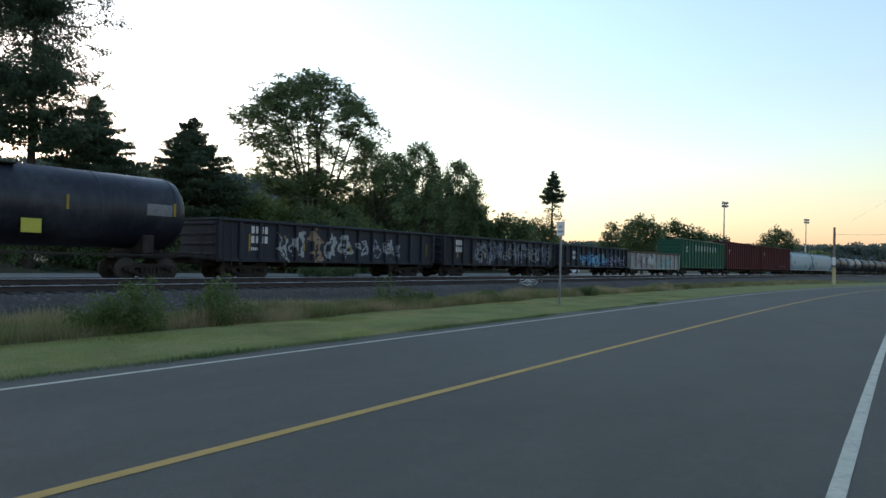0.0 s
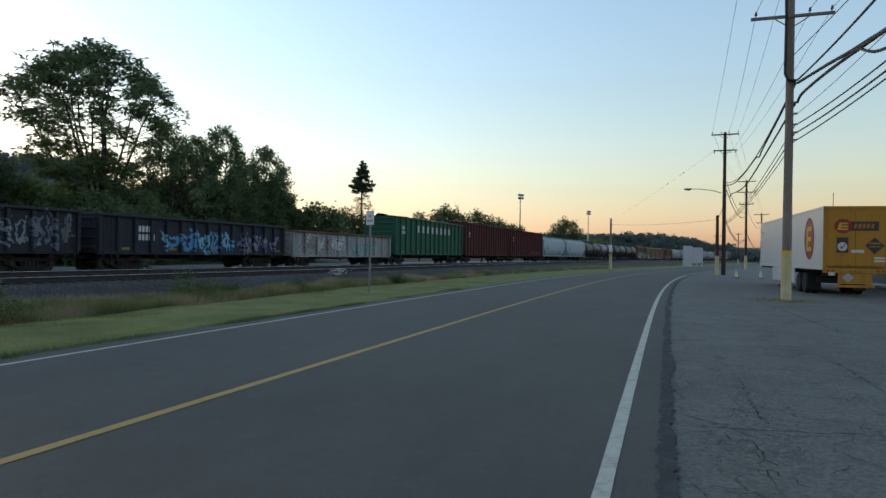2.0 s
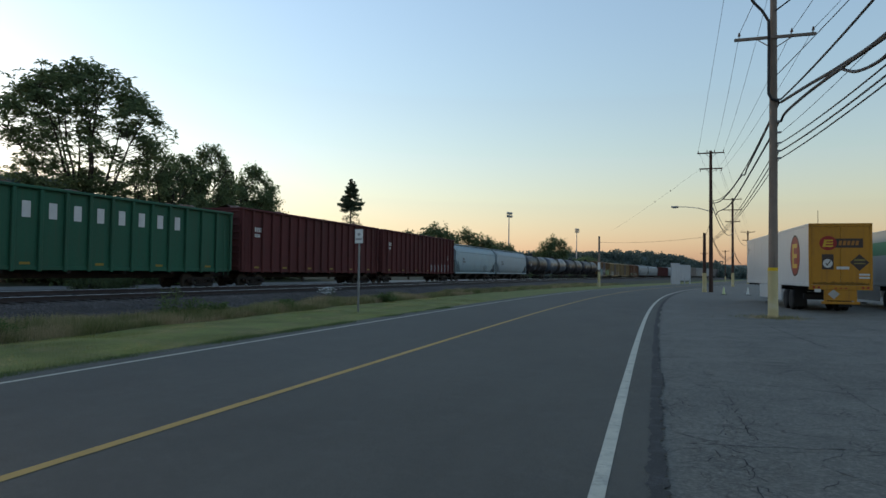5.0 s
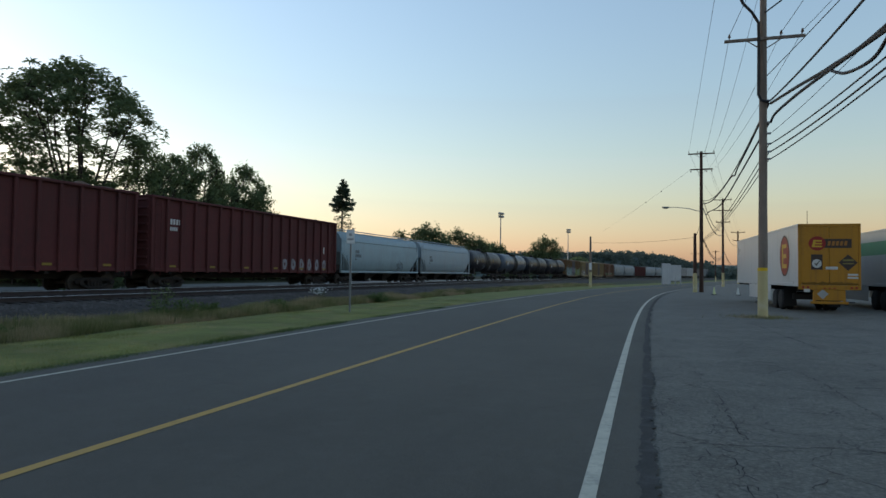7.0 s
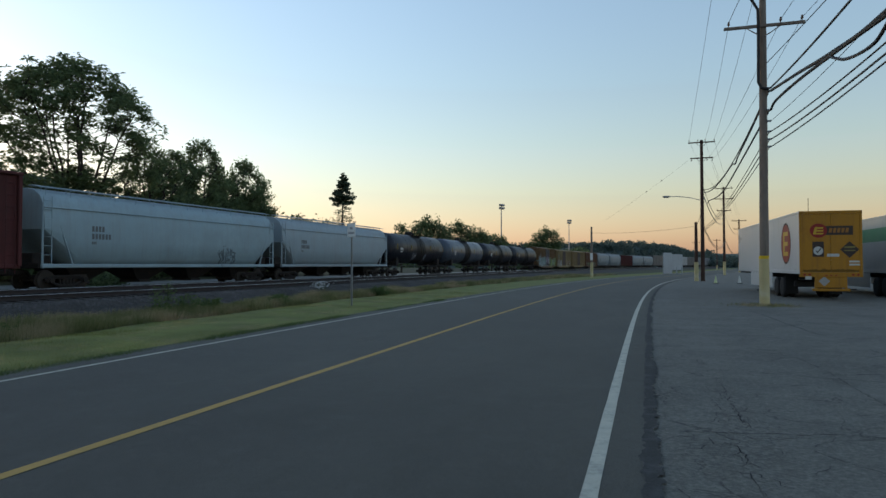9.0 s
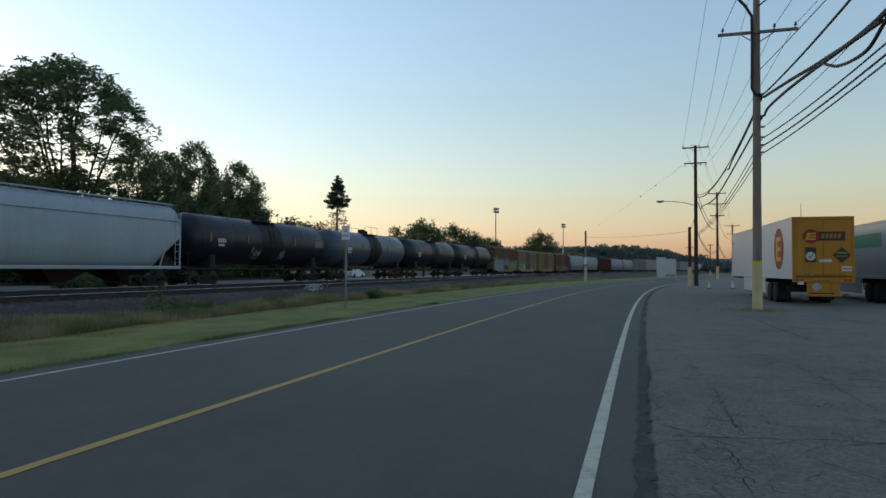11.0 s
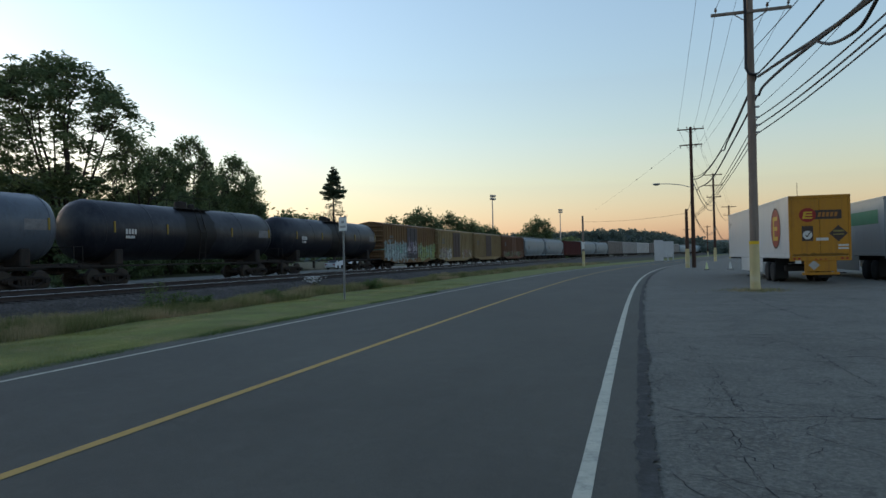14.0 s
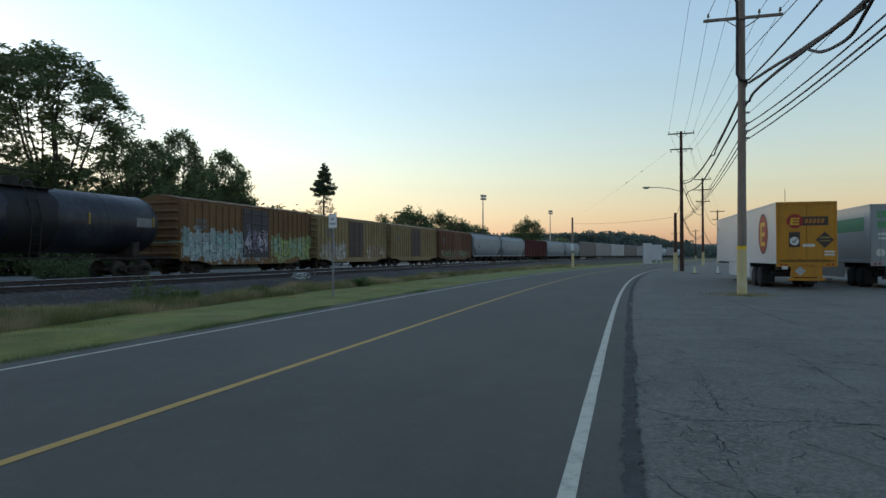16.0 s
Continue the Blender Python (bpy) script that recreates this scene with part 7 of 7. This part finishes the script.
def woods(name, label, az0, az1, dist, top, size, count, mat, seed, depth=60, low=-0.3):
    """A far wooded slope: a rising bank with uneven clumps of foliage on it."""
    rg = np.random.default_rng(seed)
    azs = np.linspace(az0, az1, 90)
    rows = [[polar(a, dist) + Vector((0, 0, low)) for a in azs], [], []]
    for a in azs:
        h = top(a)
        rows[1].append(polar(a, dist + depth * 0.4) + Vector((0, 0, h * 0.8)))
        rows[2].append(polar(a, dist + depth) + Vector((0, 0, h * 0.95)))
    ob = tagged(new(name, Build().sheet(rows).mesh(name, MAT_RIDGE, True)), label, "wooded hill", kind="structure")
    pos, siz = [], []
    n = count // 40
    for k in range(n):
        a = rg.uniform(az0, az1)
        u = rg.random()
        h = top(a)
        r = size * rg.uniform(1.2, 2.6)
        e = u * 0.9
        bank = 0.8 * e / 0.4 if e < 0.4 else 0.8 + 0.15 * (e - 0.4) / 0.6
        c = np.array(polar(a, dist + depth * e - r * 0.4)) + np.array((0, 0, h * bank + r * 0.25))
        p = rg.normal(size=(40, 3))
        p /= np.linalg.norm(p, axis=1, keepdims=True)
        p[:, 2] *= 0.9
        pos.append(c + p * r * rg.uniform(0.5, 1, (40, 1)))
    return tagged(new("far_woods", flecks("far_woods", np.concatenate(pos), size, mat, rg, aspect=0.7)), "distant mixed woodland", "woods", kind="stuff")


woods("backdrop_hill", "distant wooded hill beyond the railway", -34, 12, 430, lambda a: float(np.interp(a, (-34, -10, -2, 0.6, 2.4, 6.3, 9, 12), (16.5, 16.0, 16.6, 15.6, 12.2, 5.0, 2.5, 1.5))) + 2.6 * noise.noise((a * 0.7, 1, 1)) + 1.5 * noise.noise((a * 2.3, 4, 1)), 1.5, 60000, MAT_FARWOOD, 41)
woods("backdrop_ridge", "high wooded ridge behind the trees, coloured blue-green by painted haze", -92, -36, 330, lambda a: 6 + 44 * max(0, min(1, (-38 - a) / 10)) + 3 * noise.noise((a * 0.4, 2, 1)), 2.2, 30000, MAT_FARWOOD, 42, 90)
woods("backdrop_mound", "low line of trees beyond the railway", -33, -5, 210, lambda a: 5.6 + 1.4 * noise.noise((a * 0.9, 7, 1)), 1.0, 16000, MAT_LEAF_DARK, 43, 26)
setting("far_hill", Build().sheet([[polar(a, 2200) + Vector((0, 0, -1)) for a in range(-2, 40, 2)], [polar(a, 2400) + Vector((0, 0, 42 + 16 * noise.noise((a * 0.2, 5, 5)))) for a in range(-2, 40, 2)]]), MAT_RIDGE, "faint far hills on the horizon", True)

# ballpark light towers
for az, d, z in ((-11.95, 200, 19.6), (-6.2, 270, 19.4)):
    q = polar(az, d)
    t = thing("light_tower", "tall steel sports light tower with an unlit lamp cluster", "light tower", "light towers", Matrix.Translation(q) @ Matrix.Rotation(radians(-az + 56), 4, "Z"))
    part("mast", Build().tube([(0, 0, -0.3), (0, 0, z)], [0.28, 0.14], 10), MAT_GALV, t)
    for k, zz in enumerate((z - 0.1, z - 1.0)):
        part("arm", Build().box(-1.3, 1.3, -0.1, 0.1, zz - 0.08, zz + 0.08, 0.02), MAT_GALV, t)
        for i in range(4):
            x = -1.1 + i * 0.73
            part("floodlight", Build().box(x - 0.28, x + 0.28, -0.45, -0.05, zz + 0.05, zz + 0.6, 0.08), MAT_GALV, t)


def blades(name, label, rows, mat, seed, height, count, aspect=0.06, lean=0.35, category="grass"):
    """Grass on a stretch of verge. rows: (s0, s1, k0, k1), a stretch along the road and across the verge."""
    rg = np.random.default_rng(seed)
    pos = []
    for s0, s1, k0, k1, n in rows:
        # a table of verge points to draw from
        ss, kk = np.linspace(s0, s1, 40), np.linspace(k0, k1, 6)
        tab = np.array([[tuple(verge_point(s, k)) for k in kk] for s in ss])
        u, v = rg.random(n) * 39, rg.random(n) * 5
        i, j = np.minimum(u.astype(int), 38), np.minimum(v.astype(int), 4)
        fu, fv = (u - i)[:, None], (v - j)[:, None]
        pos.append(tab[i, j] * (1 - fu) * (1 - fv) + tab[i + 1, j] * fu * (1 - fv) + tab[i, j + 1] * (1 - fu) * fv + tab[i + 1, j + 1] * fu * fv)
    pos = np.concatenate(pos)
    hgt = height * (0.65 + 0.5 * np.array([noise.noise((p[0] * 0.5, p[1] * 0.5, seed)) for p in pos]))
    return tagged(new(name, flecks(name, pos - np.array((0, 0, 0.02)), np.maximum(0.02, hgt), mat, rg, lean, aspect, up=(0, 0, 1))), label, category, kind="stuff")


blades("grass", "short mown green grass", ((-2, 16, 0.0, MOW, 70000), (16, 40, 0.0, MOW, 45000)), MAT_GRASS, 51, 0.075, 0, 0.16, 0.5)
blades("grass", "uneven longer edge of the lawn", ((-2, 30, -0.01, 0.035, 15000),), MAT_WEED, 55, 0.13, 0, 0.12, 0.5)
blades("tall_grass", "unmown green and straw-coloured grass", ((-4, 20, MOW, 0.84, 45000), (20, 50, MOW, 0.95, 40000), (50, 110, MOW, 0.98, 30000)), MAT_TALL, 52, 0.5, 0, 0.05, 0.3)


def weed(label, x, y, hgt, wid, seed):
    rg = np.random.default_rng(seed)
    t = thing("weed", label, "weed", "weeds on the bank", Matrix.Translation((x, y, 0)))
    st = Build()
    pos = []
    for k in range(int(26 * wid)):
        a, d = rg.uniform(0, 2 * math.pi), rg.uniform(0, wid) ** 1.0
        p = Vector((math.cos(a) * d * 0.6, math.sin(a) * d * 0.6, -0.02))
        q = p + Vector((math.cos(a) * 0.15, math.sin(a) * 0.15, hgt * rg.uniform(0.55, 1.1) * (1 - 0.35 * d / wid)))
        st.tube([p, lerp(p, q, 0.5) + Vector((0.02, 0, 0)), q], [0.008, 0.006, 0.003], 4)
        n = 85
        w = rg.uniform(0.08, 1, (n, 1))
        pos.append(np.array(p) * (1 - w) + np.array(q) * w + rg.normal(size=(n, 3)) * (0.09, 0.09, 0.04))
    tagged(part("stem", st, MAT_WEED, t), kind="stuff")
    part("foliage", flecks("foliage", np.concatenate(pos), 0.095, MAT_WEED, rg, aspect=0.38), None, t)
    return t


for i, (x, y, hh, w) in enumerate(((-13.0, 7.6, 1.25, 1.0), (-13.4, 7.0, 0.9, 0.7), (-13.4, 9.9, 1.2, 1.1), (-13.6, 10.9, 0.55, 0.4), (-14.6, 17.4, 1.3, 0.24), (-14.8, 18.9, 0.75, 0.4), (-14.9, 20.4, 0.5, 0.5), (-14.2, 23.5, 0.55, 0.6), (-13.6, 33.0, 0.6, 0.8))):
    weed("leafy green weeds growing on the bank", x, y, hh, w, 200 + i)
rg = np.random.default_rng(61)
for x, y, n, r in ((-17.2, 33.0, 95, 0.27),):
    t = thing("wildflowers", "clump of small white wildflowers on the bank", "flowers", "wildflowers", Matrix.Translation((x, y, 0)))
    st, heads = Build(), Build()
    for k in range(n):
        p = Vector((rg.normal() * r, rg.normal() * r, -0.03))
        z = rg.uniform(0.35, 0.75)
        st.tube([p, p + Vector((rg.normal() * 0.04, rg.normal() * 0.04, z))], [0.005, 0.003], 3)
        heads.lathe([(0.012, z), (0.06, z + 0.014), (0.012, z + 0.03)], 6, "z", Matrix.Translation((p.x, p.y, 0)))
    tagged(part("stem", st, MAT_WEED, t), kind="stuff")
    tagged(part("bloom", heads, MAT_FLOWER, t, "small white blooms"), kind="stuff")
# tufts round the foot of the near pole
weed_ring = np.stack([4.63 + rg.normal(size=900) * 0.55, 29.4 + rg.normal(size=900) * 0.5, np.full(900, -0.02)], 1)
tagged(new("grass_tuft", flecks("grass_tuft", weed_ring, 0.13, MAT_TALL, rg, 0.5, 0.12, up=(0, 0, 1))), "sparse grass round the foot of a pole", "grass", kind="stuff")

# loose stone on the shoulder of the ballast
rg = np.random.default_rng(71)
pts = []
for k in range(9000):
    s, o = rg.uniform(0, 75), rg.uniform(6.9, TOE + 0.3)
    z = np.interp(o, (7.1, 7.5, TOE, 9.4), (0.47, 0.4, -0.05, -0.15))
    pts.append(tuple(TRAIN.at(s, o, z)))
st = Build()
for p in pts:
    r = rg.uniform(0.03, 0.075)
    vs = [Vector(p) + Vector((a, b_, c)) * r * rg.uniform(0.7, 1.2) for a, b_, c in ((1, 0, 0), (-1, 0, 0), (0, 1, 0), (0, -1, 0), (0, 0, 0.9), (0, 0, -0.6))]
    st.add(vs, [(0, 2, 4), (2, 1, 4), (1, 3, 4), (3, 0, 4), (2, 0, 5), (1, 2, 5), (3, 1, 5), (0, 3, 5)])
tagged(new("ballast_stones", st.mesh("ballast_stones", MAT_STONE)), "loose grey crushed stone on the track shoulder", "ballast", kind="stuff")


# ---- what moves ----
def motions():
    walk(MOVING_CAR, [(k * 1.0, back_road_pose(43.5 + (k - 12.0) * 24.0, -21.6)) for k in range(17)])
    for car, mid, L in CARS:
        walk(car, [(k * 0.5, car_pose(mid, L, k * 0.5)) for k in range(33)])
    for i, ax in enumerate((-0.89, 0.89)):
        rows = []
        for k in range(481):
            t = k / 30
            turn = -(SPEED * t + GAIN * t * t / 2) / 0.455
            rows.append((t, Matrix.Translation((ax, 0, 0.455)) @ Matrix.Rotation(turn, 4, "Y")))
        first = AXLES[i][0]
        walk(first, rows)
        for w in AXLES[i][1:]:
            w.rotation_mode = "QUATERNION"
            w.animation_data_create()
            w.animation_data.action = first.animation_data.action
            w.animation_data.action_slot = first.animation_data.action_slot


motions()
